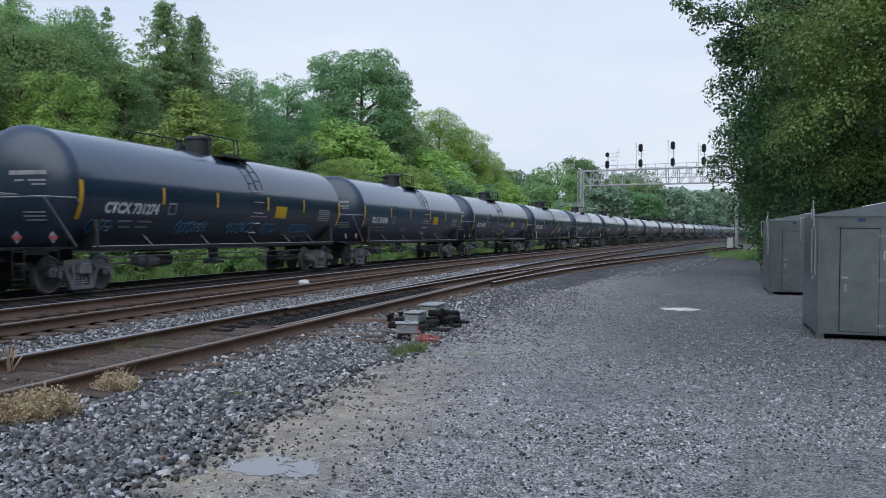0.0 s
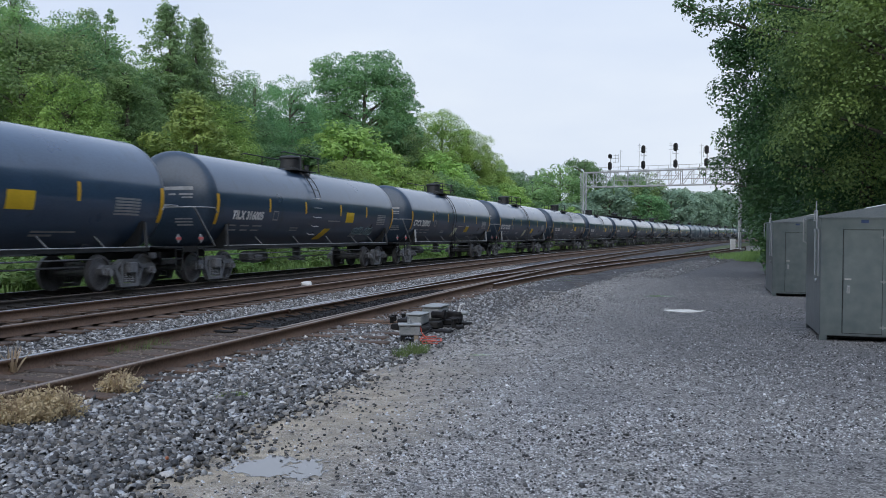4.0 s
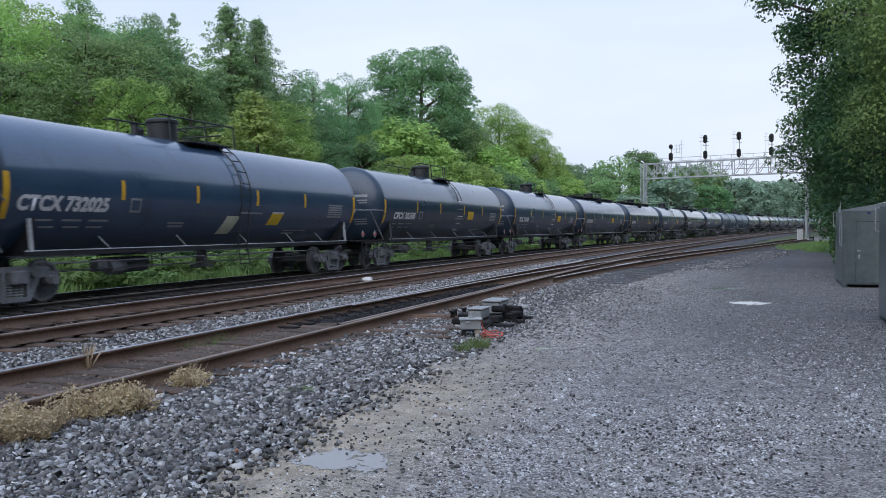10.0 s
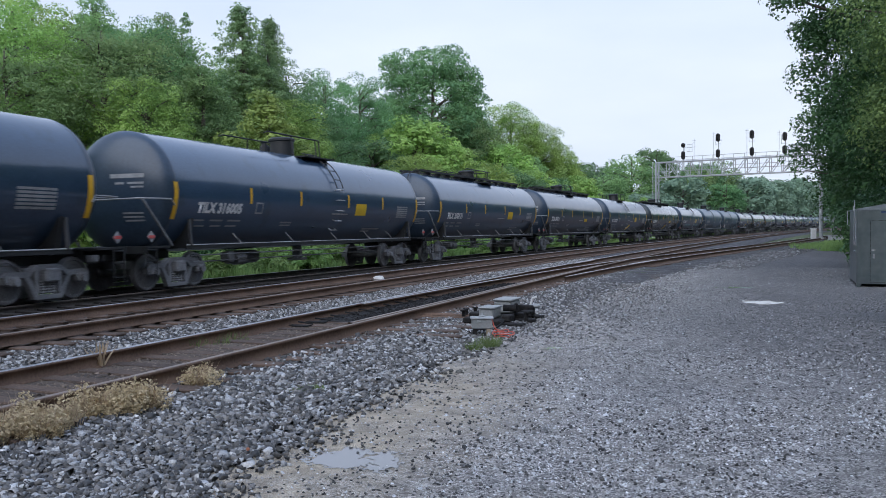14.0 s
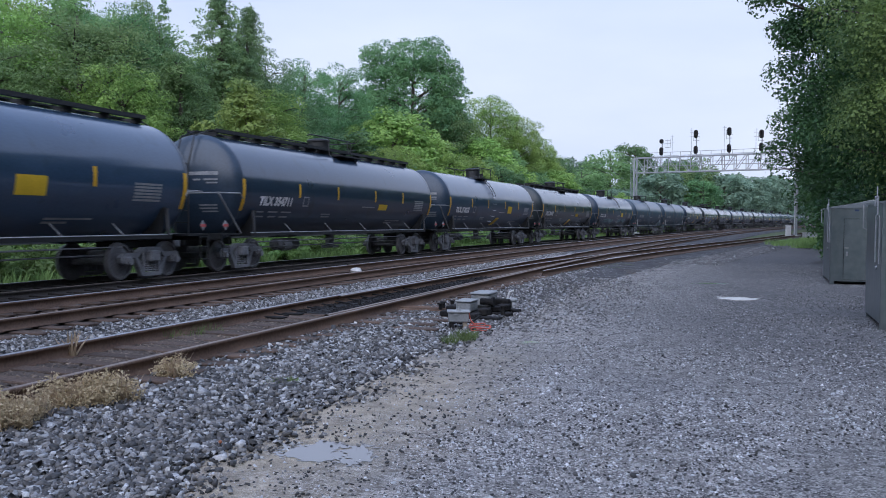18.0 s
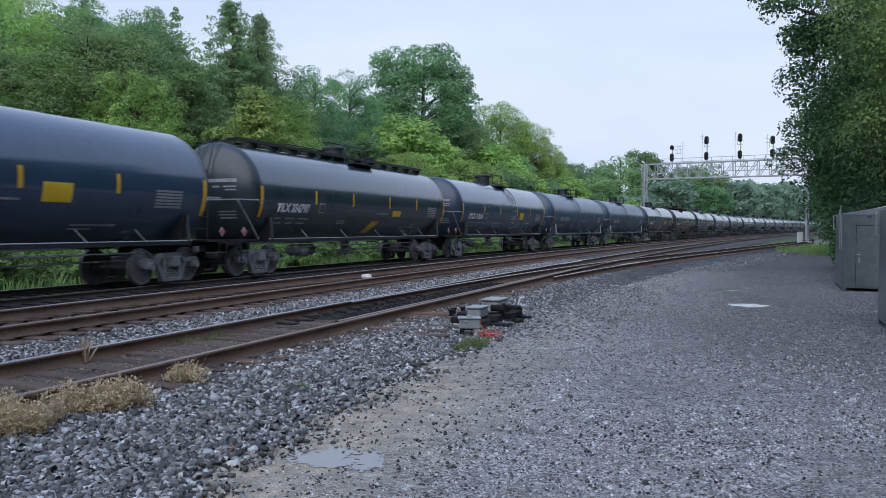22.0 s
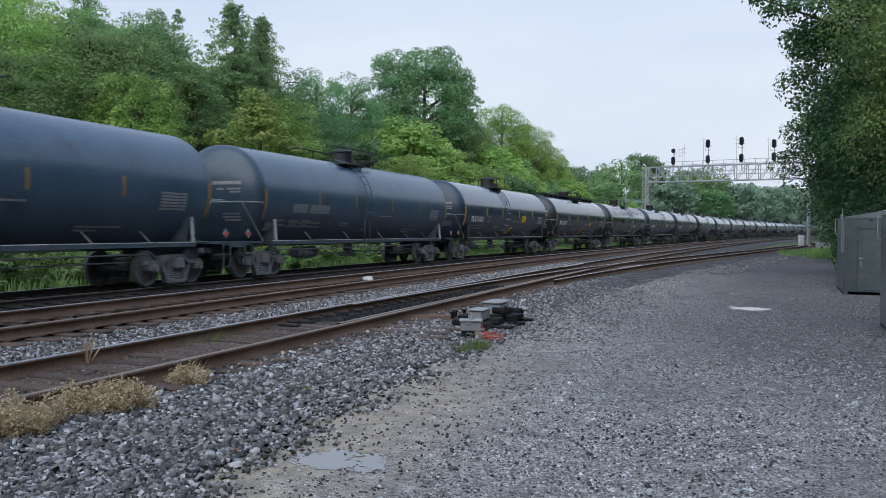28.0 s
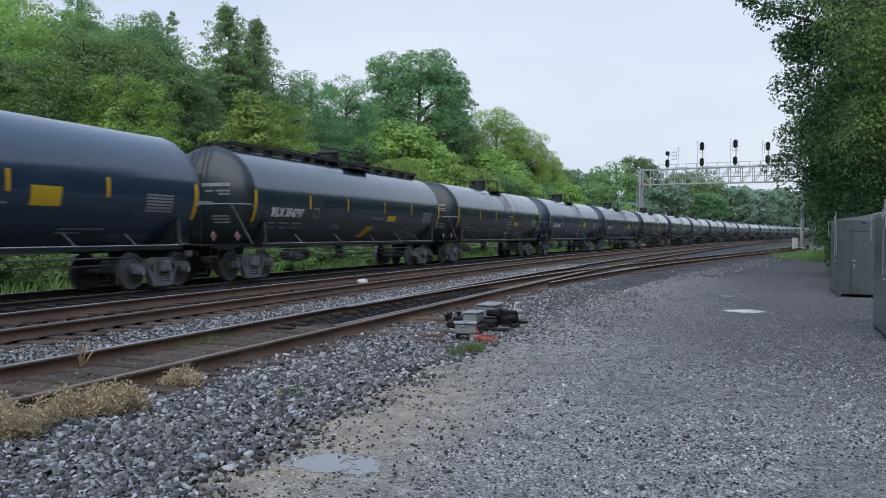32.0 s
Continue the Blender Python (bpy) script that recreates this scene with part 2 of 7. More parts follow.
M_BLUE = surf("blue_grey_tank_paint", (0.034, 0.070, 0.112), (0.066, 0.116, 0.168), 0.42, 0.9, 16, 0.06, 0.002, rough_var=0.1, stain=(0.04, 0.052, 0.064), stain_scale=1.2, stain_lo=0.58)
M_IRON = surf("grimy_cast_iron", (0.10, 0.104, 0.112), (0.26, 0.265, 0.28), 0.7, 3, 30, 0.4, 0.005)
M_WHEEL = surf("wheel_steel", (0.08, 0.08, 0.085), (0.22, 0.22, 0.23), 0.5, 3, 30, 0.2, 0.003, metal=0.3)
M_FRAME = surf("black_underframe_paint", (0.008, 0.009, 0.010), (0.022, 0.024, 0.026), 0.55, 2, 30, 0.15, 0.003)
M_SILLTOP = surf("worn_grey_sill_edge", (0.30, 0.31, 0.33), (0.5, 0.52, 0.54), 0.5, 2, 20, 0.1, 0.003)
M_GREYBAR = surf("scuffed_grey_bar", (0.09, 0.095, 0.10), (0.2, 0.21, 0.22), 0.55, 3, 30, 0.1, 0.002)
M_DARKBAR = surf("dull_dark_bar", (0.035, 0.037, 0.04), (0.08, 0.083, 0.09), 0.6, 3, 30, 0.1, 0.002)
M_BLUEFRAME = surf("blue_grey_frame_paint", (0.05, 0.075, 0.095), (0.09, 0.12, 0.14), 0.55, 2, 30, 0.15, 0.003)
M_YELLOW = surf("yellow_reflective_tape", (0.55, 0.30, 0.012), (0.72, 0.42, 0.02), 0.5, 4, 40, 0.05, 0.001)
M_YARDSTONE = stone_mat("dark_track_stone", ((0.0, 0.02), (0.5, 0.06), (0.9, 0.13), (1.0, 0.22)), 0.8)
M_WORN = surf("worn_pale_paint", (0.12, 0.135, 0.145), (0.26, 0.28, 0.29), 0.6, 9, 40, 0.05, 0.001)
M_FADED = surf("faded_orange_tape", (0.16, 0.11, 0.05), (0.30, 0.19, 0.07), 0.6, 4, 40, 0.05, 0.001)
M_LEMON = surf("yellow_panel_paint", (0.60, 0.38, 0.012), (0.75, 0.50, 0.03), 0.5, 3, 30, 0.05, 0.001)
M_PALE = surf("cream_panel_paint", (0.5, 0.5, 0.36), (0.66, 0.65, 0.5), 0.5, 3, 30, 0.05, 0.001)
M_WHITE = surf("white_stencil_paint", (0.5, 0.5, 0.5), (0.72, 0.72, 0.72), 0.6, 4, 40, 0.05, 0.001)
M_DIMWHITE = surf("faded_stencil_paint", (0.16, 0.17, 0.18), (0.32, 0.33, 0.34), 0.6, 4, 40, 0.05, 0.001)
M_RED = surf("red_placard_print", (0.45, 0.06, 0.06), (0.6, 0.12, 0.11), 0.5, 4, 40, 0.05, 0.001)
M_GRAFF = surf("blue_spray_paint", (0.03, 0.10, 0.20), (0.08, 0.22, 0.36), 0.5, 6, 40, 0.0, 0.001)
M_GRAFF2 = surf("pale_spray_paint", (0.10, 0.16, 0.18), (0.22, 0.30, 0.33), 0.5, 6, 40, 0.0, 0.001)
M_GALV = surf("galvanised_steel", (0.28, 0.295, 0.31), (0.44, 0.46, 0.48), 0.5, 1.2, 14, 0.15, 0.004, metal=0.35)
M_ALU = surf("brushed_aluminium_case", (0.205, 0.25, 0.262), (0.30, 0.345, 0.358), 0.3, 0.5, 5, 0.03, 0.002, metal=0.97, rough_var=0.06)
M_ALU2 = surf("aluminium_roof", (0.17, 0.20, 0.22), (0.25, 0.28, 0.30), 0.45, 0.8, 40, 0.12, 0.002, metal=0.6)
M_DARK = surf("dark_gap", (0.01, 0.01, 0.01), (0.02, 0.02, 0.02), 0.8, 2, 20, 0.1, 0.002)
M_MACH = surf("grey_machine_paint", (0.20, 0.215, 0.22), (0.32, 0.335, 0.34), 0.5, 3, 30, 0.2, 0.003, stain=(0.2, 0.16, 0.12), stain_scale=6, stain_lo=0.6)
M_OIL = surf("greasy_black_steel", (0.008, 0.008, 0.009), (0.032, 0.031, 0.031), 0.75, 4, 30, 0.4, 0.006)
M_BRICK = surf("orange_brick_chip", (0.28, 0.09, 0.05), (0.42, 0.17, 0.09), 0.8, 6, 60, 0.3, 0.002)
M_CABLE = surf("orange_red_cable", (0.45, 0.06, 0.04), (0.62, 0.13, 0.08), 0.5, 4, 30, 0.05, 0.002)
M_POST = surf("weathered_wood_post", (0.22, 0.18, 0.13), (0.38, 0.32, 0.24), 0.85, 4, 40, 0.5, 0.006)
M_SIGNAL = surf("matt_black_signal", (0.012, 0.012, 0.013), (0.025, 0.025, 0.026), 0.7, 3, 20, 0.1, 0.002)
M_CONC = surf("pale_concrete", (0.42, 0.42, 0.41), (0.58, 0.58, 0.56), 0.85, 2, 20, 0.3, 0.005)
M_BARK = surf("grey_brown_bark", (0.05, 0.042, 0.035), (0.14, 0.12, 0.10), 0.95, 3, 18, 0.8, 0.03)
M_STONE_BROWN = surf("rust_stained_stone", (0.06, 0.045, 0.036), (0.20, 0.16, 0.13), 0.85, 3, 60, 0.4, 0.006, island=0.6)
M_DIRT = surf("brown_track_dirt", (0.026, 0.019, 0.015), (0.105, 0.08, 0.062), 0.95, 1.5, 22, 1.0, 0.03, lo=0.4, hi=0.6, stain=(0.12, 0.10, 0.085), stain_scale=7, stain_lo=0.6)
M_LEAF = leaf_mat("green_leaves", (0.10, 0.19, 0.085), (0.31, 0.47, 0.18), 0.55, 0.45)
M_LEAF_DARK = leaf_mat("dark_green_leaves", (0.07, 0.16, 0.08), (0.24, 0.41, 0.17), 0.55, 0.45)
M_LEAF_LIGHT = leaf_mat("light_green_leaves", (0.13, 0.24, 0.065), (0.42, 0.58, 0.16), 0.55, 0.42)
# deep green set darker still, to hold the shade within these crowns
M_LEAF_NEAR = leaf_mat("shade_darkened_broad_leaves", (0.025, 0.065, 0.03), (0.10, 0.21, 0.07), 0.5, 0.35)
M_LEAF_EDGE = leaf_mat("green_leaves_with_yellow_tips", (0.05, 0.13, 0.06), (0.33, 0.49, 0.14), 0.5, 0.42)
M_LIME = leaf_mat("lime_green_weeds", (0.10, 0.19, 0.06), (0.30, 0.43, 0.15), 0.6, 0.45)
M_LEAF_YEL = leaf_mat("yellow_green_leaves", (0.12, 0.23, 0.07), (0.38, 0.50, 0.13))
M_NEEDLE = leaf_mat("blue_green_spruce_needles", (0.12, 0.225, 0.115), (0.33, 0.50, 0.225), 0.6, 0.4)
# lighter, bluer leaf green stands in for haze over distant trees
M_HAZE = leaf_mat("hazed_green_leaves", (0.13, 0.215, 0.155), (0.28, 0.39, 0.27), 0.8, 0.35)
M_GRASS = leaf_mat("grass_blades", (0.12, 0.21, 0.07), (0.36, 0.50, 0.17), 0.55, 0.45)
M_WEED = leaf_mat("low_green_weeds", (0.08, 0.12, 0.04), (0.22, 0.28, 0.10))
M_DRY = leaf_mat("dry_straw", (0.29, 0.225, 0.15), (0.58, 0.46, 0.315), 0.7, 0.25)


def gloss_coat(m, rough, weight=1.0):
    b = m.node_tree.nodes["Principled BSDF"]
    b.inputs["Coat Weight"].default_value, b.inputs["Coat Roughness"].default_value = weight, rough
    b.inputs["Coat IOR"].default_value = 1.75


gloss_coat(M_BLACK, 0.13, 0.9)
M_OIL.node_tree.nodes["Principled BSDF"].inputs["Specular IOR Level"].default_value = 0.12
for m in (M_BLACK, M_TEAL, M_BLUE):
    m.node_tree.nodes["Principled BSDF"].inputs["Specular IOR Level"].default_value = 0.12
gloss_coat(M_TEAL, 0.14)
gloss_coat(M_BLUE, 0.22, 0.6)


# end paints, rougher and a little darker than each shell paint
M_HEAD_OF = {
    "black_tank_paint": surf("dull_black_end_paint", (0.016, 0.030, 0.050), (0.032, 0.054, 0.085), 0.42, 1.1, 14, 0.08, 0.002, rough_var=0.1),
    "faded_green_black_tank_paint": surf("dull_green_black_end_paint", (0.012, 0.020, 0.024), (0.032, 0.044, 0.05), 0.45, 1.1, 14, 0.08, 0.002, rough_var=0.1),
    "blue_grey_tank_paint": surf("dull_blue_grey_end_paint", (0.024, 0.044, 0.068), (0.05, 0.08, 0.11), 0.48, 1.1, 14, 0.08, 0.002, rough_var=0.1),
}


for m in M_HEAD_OF.values():
    gloss_coat(m, 0.3, 0.45)
    m.node_tree.nodes["Principled BSDF"].inputs["Specular IOR Level"].default_value = 0.15


def water_mat():
    m = bpy.data.materials.new("puddle_water")
    m.use_nodes = True
    b = m.node_tree.nodes["Principled BSDF"]
    b.inputs["Base Color"].default_value = (0.21, 0.21, 0.21, 1)
    b.inputs["Roughness"].default_value = 0.03
    b.inputs["IOR"].default_value = 1.5
    return m


M_WATER = water_mat()


def lot_mat():
    """Compacted gravel: fine tan dust, grey chips, dark fields part damp, part painted tree shade."""
    m = bpy.data.materials.new("packed_gravel")
    m.use_nodes = True
    n, l = m.node_tree.nodes, m.node_tree.links
    b = n["Principled BSDF"]
    tc = n.new("ShaderNodeTexCoord")
    def noise_at(scale, detail=4):
        x = n.new("ShaderNodeTexNoise")
        x.inputs["Scale"].default_value, x.inputs["Detail"].default_value = scale, detail
        l.new(tc.outputs["Object"], x.inputs["Vector"])
        return x.outputs["Fac"]
    def ranged(v, a, c, lo=0.0, hi=1.0):
        x = n.new("ShaderNodeMapRange")
        x.inputs["From Min"].default_value, x.inputs["From Max"].default_value = a, c
        x.inputs["To Min"].default_value, x.inputs["To Max"].default_value = lo, hi
        l.new(v, x.inputs["Value"])
        return x.outputs["Result"]
    def blend(f, c1, c2):
        x = n.new("ShaderNodeMixRGB")
        l.new(f, x.inputs[0])
        for k, c in ((1, c1), (2, c2)):
            if isinstance(c, tuple):
                x.inputs[k].default_value = (*c, 1)
            else:
                l.new(c, x.inputs[k])
        return x.outputs["Color"]
    vor = n.new("ShaderNodeTexVoronoi")
    vor.inputs["Scale"].default_value = 70
    l.new(tc.outputs["Object"], vor.inputs["Vector"])
    sep = n.new("ShaderNodeSeparateColor")
    l.new(vor.outputs["Color"], sep.inputs["Color"])
    chip = blend(ranged(sep.outputs["Red"], 0.15, 0.9), (0.05, 0.049, 0.05), (0.72, 0.695, 0.68))
    vor2 = n.new("ShaderNodeTexVoronoi")
    vor2.inputs["Scale"].default_value = 24
    l.new(tc.outputs["Object"], vor2.inputs["Vector"])
    sep2 = n.new("ShaderNodeSeparateColor")
    l.new(vor2.outputs["Color"], sep2.inputs["Color"])
    chip = blend(ranged(sep2.outputs["Green"], 0.62, 0.7, 0.0, 0.75), chip, blend(sep2.outputs["Red"], (0.04, 0.039, 0.04), (0.56, 0.54, 0.525)))
    # chip colour darkened towards cell edges, painting the small shadows between chips
    gap_shade = n.new("ShaderNodeHueSaturation")
    l.new(ranged(vor.outputs["Distance"], 0.3, 0.75, 1.15, 0.5), gap_shade.inputs["Value"])
    l.new(chip, gap_shade.inputs["Color"])
    chip = gap_shade.outputs["Color"]
    dust = blend(noise_at(60), (0.25, 0.236, 0.213), (0.42, 0.40, 0.365))
    fines = ranged(noise_at(0.9, 6), 0.42, 0.6)
    chips_over_dust = n.new("ShaderNodeMath")
    chips_over_dust.operation = "MULTIPLY"
    l.new(fines, chips_over_dust.inputs[0])
    chips_over_dust.inputs[1].default_value = 0.4
    c = blend(chips_over_dust.outputs[0], chip, dust)
    # tan fines washed along the ballast's toe; a broad dark field towards the cabinets, part damp, part painted tree
    # shade
    sp = n.new("ShaderNodeSeparateXYZ")
    l.new(tc.outputs["Object"], sp.inputs[0])
    def field(ax, bx, k, wob, wob_scale):
        """ax * x + bx * y + k, with a wandering edge"""
        a, d = n.new("ShaderNodeMath"), n.new("ShaderNodeMath")
        a.operation = d.operation = "MULTIPLY_ADD"
        a.inputs[1].default_value, a.inputs[2].default_value = ax, k
        d.inputs[1].default_value = bx
        l.new(sp.outputs["X"], a.inputs[0])
        l.new(sp.outputs["Y"], d.inputs[0])
        l.new(a.outputs[0], d.inputs[2])
        w = n.new("ShaderNodeMath")
        w.operation = "MULTIPLY_ADD"
        w.inputs[1].default_value = wob
        l.new(noise_at(wob_scale, 5), w.inputs[0])
        l.new(d.outputs[0], w.inputs[2])
        return w.outputs[0]
    def times(p, q):
        x = n.new("ShaderNodeMath")
        x.operation = "MULTIPLY"
        l.new(p, x.inputs[0])
        l.new(q, x.inputs[1])
        return x.outputs[0]
    across = field(0.961, -0.275, 3.3, 1.6, 0.7)
    toe = times(ranged(across, 1.0, 2.4, 0.95, 0.0), ranged(noise_at(3.0, 5), 0.35, 0.6, 0.65, 1.0))
    toe = times(toe, ranged(sp.outputs["Y"], 9.0, 13.0, 1.0, 0.12))
    c = blend(toe, c, blend(noise_at(90), (0.37, 0.315, 0.235), (0.56, 0.485, 0.38)))
    wet_shade = times(ranged(field(0.961, -0.275, 0.0, 2.2, 0.35), -1.6, 1.6), ranged(field(0.1, 1.0, 0.0, 6.0, 0.3), 8.0, 17.0))
    c = blend(ranged(wet_shade, 0.0, 0.8, 0.0, 0.92), c, blend(sep.outputs["Red"], (0.03, 0.03, 0.032), (0.2, 0.2, 0.205)))
    damp = ranged(noise_at(0.16, 5), 0.46, 0.6, 0.0, 0.28)
    c = blend(damp, c, blend(sep2.outputs["Red"], (0.05, 0.051, 0.055), (0.17, 0.172, 0.178)))
    patch = ranged(noise_at(5.0, 6), 0.3, 0.7, 0.72, 1.28)
    tone = n.new("ShaderNodeHueSaturation")
    l.new(patch, tone.inputs["Value"])
    l.new(c, tone.inputs["Color"])
    c = tone.outputs["Color"]
    l.new(c, b.inputs["Base Color"])
    l.new(ranged(damp, 0.0, 0.5, 0.9, 0.6), b.inputs["Roughness"])
    bp = n.new("ShaderNodeBump")
    bp.inputs["Strength"].default_value, bp.inputs["Distance"].default_value = 1.0, 0.02
    l.new(vor.outputs["Distance"], bp.inputs["Height"])
    l.new(bp.outputs["Normal"], b.inputs["Normal"])
    return m


M_LOT = lot_mat()

# ---- mesh helpers ----
def obj(name, bm, material, smooth=False):
    me = bpy.data.meshes.new(name)
    bm.to_mesh(me)
    bm.free()
    me.materials.append(material)
    if smooth:
        me.polygons.foreach_set("use_smooth", [True] * len(me.polygons))
    return new(name, me)


def part(name, bm, material, parent, label="", smooth=False):
    ob = obj(name, bm, material, smooth)
    ob.parent = parent
    return tagged(ob, label)


def thing(name, label, category, group="", kind="", m=None):
    ob = new(name)
    ob.empty_display_size = 0.2
    if m is not None:
        ob.matrix_world = m
    return tagged(ob, label, category, group, kind)


def raw(name, verts, faces, material, smooth=False):
    """A mesh object from arrays of vertices and of equal-sided faces."""
    verts, faces = np.asarray(verts, np.float32), np.asarray(faces, np.int32)
    me = bpy.data.meshes.new(name)
    k = faces.shape[1]
    me.vertices.add(len(verts))
    me.vertices.foreach_set("co", verts.ravel())
    me.loops.add(faces.size)
    me.loops.foreach_set("vertex_index", faces.ravel())
    me.polygons.add(len(faces))
    me.polygons.foreach_set("loop_start", np.arange(0, faces.size, k, dtype=np.int32))
    if smooth:
        me.polygons.foreach_set("use_smooth", np.ones(len(faces), bool))
    me.update(calc_edges=True)
    me.materials.append(material)
    return new(name, me)


def box(bm, size, at=(0, 0, 0), rot=(0, 0, 0), bevel=0.0, taper=1.0):
    """A box of that size centred at a point; bevelled edges; taper narrows its top."""
    r = bmesh.ops.create_cube(bm, size=1)
    vs = r["verts"]
    for v in vs:
        t = taper if v.co.z > 0 else 1
        v.co = Vector((v.co.x * size[0] * t, v.co.y * size[1] * t, v.co.z * size[2]))
    if bevel:
        es = list({e for v in vs for e in v.link_edges})
        b = bmesh.ops.bevel(bm, geom=es, offset=bevel, segments=1, affect="EDGES", profile=0.5)
        vs = list({v for f in b["faces"] for v in f.verts} | {v for v in vs if v.is_valid})
    bmesh.ops.transform(bm, matrix=pose(*at, *rot), verts=vs)
    return bm


def rod(bm, a, b, r, seg=8, r2=None):
    """A round bar from a to b."""
    a, b = Vector(a), Vector(b)
    d = b - a
    q = d.to_track_quat("Z", "Y").to_matrix().to_4x4()
    bmesh.ops.create_cone(bm, cap_ends=True, segments=seg, radius1=r, radius2=r if r2 is None else r2, depth=d.length, matrix=Matrix.Translation((a + b) / 2) @ q)
    return bm


def pipe(bm, pts, r, seg=6):
    """A bent round bar through points, in one skin."""
    pts = [Vector(p) for p in pts]
    rings = []
    for i, p in enumerate(pts):
        d = (pts[min(i + 1, len(pts) - 1)] - pts[max(i - 1, 0)]).normalized()
        a = d.orthogonal().normalized() if i == 0 else (side - d * side.dot(d)).normalized()
        side, b = a, d.cross(a)
        rings.append([bm.verts.new(p + (a * math.cos(2 * math.pi * k / seg) + b * math.sin(2 * math.pi * k / seg)) * r) for k in range(seg)])
    for p, q in zip(rings, rings[1:]):
        for k in range(seg):
            bm.faces.new((p[k], p[(k + 1) % seg], q[(k + 1) % seg], q[k]))
    bm.faces.new(rings[0][::-1])
    bm.faces.new(rings[-1])
    return bm


def lathe(bm, prof, seg=24, m=None):
    """Turn a profile of (radius, height) about z; m places it."""
    rings = []
    for r, z in prof:
        rings.append([bm.verts.new((r * math.cos(2 * math.pi * k / seg), r * math.sin(2 * math.pi * k / seg), z)) for k in range(seg)])
    for a, b in zip(rings, rings[1:]):
        for k in range(seg):
            bm.faces.new((a[k], a[(k + 1) % seg], b[(k + 1) % seg], b[k]))
    bm.faces.new(rings[0][::-1])
    bm.faces.new(rings[-1])
    if m is not None:
        bmesh.ops.transform(bm, matrix=m, verts=[v for r in rings for v in r])
    return bm


def extrude_poly(bm, pts, y0, y1, m=None):
    """A prism of the outline (x, z) from y0 to y1."""
    a = [bm.verts.new((x, y0, z)) for x, z in pts]
    b = [bm.verts.new((x, y1, z)) for x, z in pts]
    bm.faces.new(a)
    bm.faces.new(b[::-1])
    for k in range(len(pts)):
        j = (k + 1) % len(pts)
        bm.faces.new((a[k], b[k], b[j], a[j]))
    if m is not None:
        bmesh.ops.transform(bm, matrix=m, verts=a + b)
    bmesh.ops.recalc_face_normals(bm, faces=list({f for v in a + b for f in v.link_faces}))
    return bm


def BM():
    return bmesh.new()


# ---- the lines of the tracks ----
ZR = 0.25
STEP = 1.0
ARC = np.arange(-420.0, 900.0, STEP)
_k = np.where(ARC < 76, 0.00128, np.where(ARC < 81, 0.00128 - 0.00076 * (ARC - 76) / 5, 0.00052))
_h = np.cumsum(_k) * STEP
_i0 = int(np.argmin(abs(ARC)))
_h = _h - _h[_i0] + radians(14.253)
_x, _y = np.cumsum(np.sin(_h)) * STEP, np.cumsum(np.cos(_h)) * STEP
_x = _x - _x[_i0] - 10.326 * math.cos(radians(14.253))
_y = _y - _y[_i0] + 10.326 * math.sin(radians(14.253))
_z = 0.00206 * np.clip(ARC - 80, 0, None)


def main_at(s, o=0.0):
    """x, y, heading and rise of the middle main line at arc length s; o metres to its right."""
    h = float(np.interp(s, ARC, _h))
    return float(np.interp(s, ARC, _x)) + o * math.cos(h), float(np.interp(s, ARC, _y)) - o * math.sin(h), h, float(np.interp(s, ARC, _z))


H1 = radians(15.985)


def lead_at(s, o=0.0):
    """The near track: straight to s = 24, then beside the main line."""
    if s < 24.0:
        x, y, _, z = main_at(24.0, 4.0)
        d = s - 24.0
        return x + d * math.sin(H1) + o * math.cos(H1), y + d * math.cos(H1) - o * math.sin(H1), H1, z
    return main_at(s, 4.0 + o)


def spur_at(d, o=0.0):
    """The diverging track, d metres from the switch points; bends right, then runs straight."""
    x, y, h, z = lead_at(12.0)
    k, e = 0.0042, 36.0
    u = min(max(d, 0), e)
    if d <= 0:
        x, y = x + d * math.sin(h), y + d * math.cos(h)
        hh = h
    else:
        hh = h + k * u
        x += (math.cos(h) - math.cos(hh)) / k
        y += (math.sin(hh) - math.sin(h)) / k
        if d > e:
            x, y = x + (d - e) * math.sin(hh), y + (d - e) * math.cos(hh)
    return x + o * math.cos(hh), y - o * math.sin(hh), hh, 0.00206 * max(0, d - 68)

# ---- ground, lot, tracks ----
def bank(x, y):
    """Height of the natural ground: flat by the lines, a rising wooded bank beyond them."""
    i = int(np.argmin((_x - x) ** 2 + (_y - y) ** 2))
    h = _h[i]
    o = (x - _x[i]) * math.cos(h) - (y - _y[i]) * math.sin(h)
    t = min(max((-o - 9.0) / 26.0, 0), 1)
    z = -0.12 + _z[i] + 2.2 * t * t * (3 - 2 * t)
    if o > 16:
        z += 0.4 * min((o - 16) / 20, 1)
    return z + 0.05 * noise.noise(Vector((x * 0.15, y * 0.15, 0)))


def ground():
    ax = np.concatenate([-np.geomspace(2500, 70, 14), np.linspace(-64, 70, 48), np.geomspace(78, 2500, 14)])
    ay = np.concatenate([-np.geomspace(2500, 60, 10), np.linspace(-50, 300, 80), np.geomspace(315, 2600, 12)])
    v = [(x, y, bank(x, y)) for y in ay for x in ax]
    n = len(ax)
    f = [(j * n + i, j * n + i + 1, (j + 1) * n + i + 1, (j + 1) * n + i) for j in range(len(ay) - 1) for i in range(n - 1)]
    tagged(raw("ground", v, f, M_SOIL, True), "grassy dark soil sloping up to the woods", "ground", kind="structure")


ground()


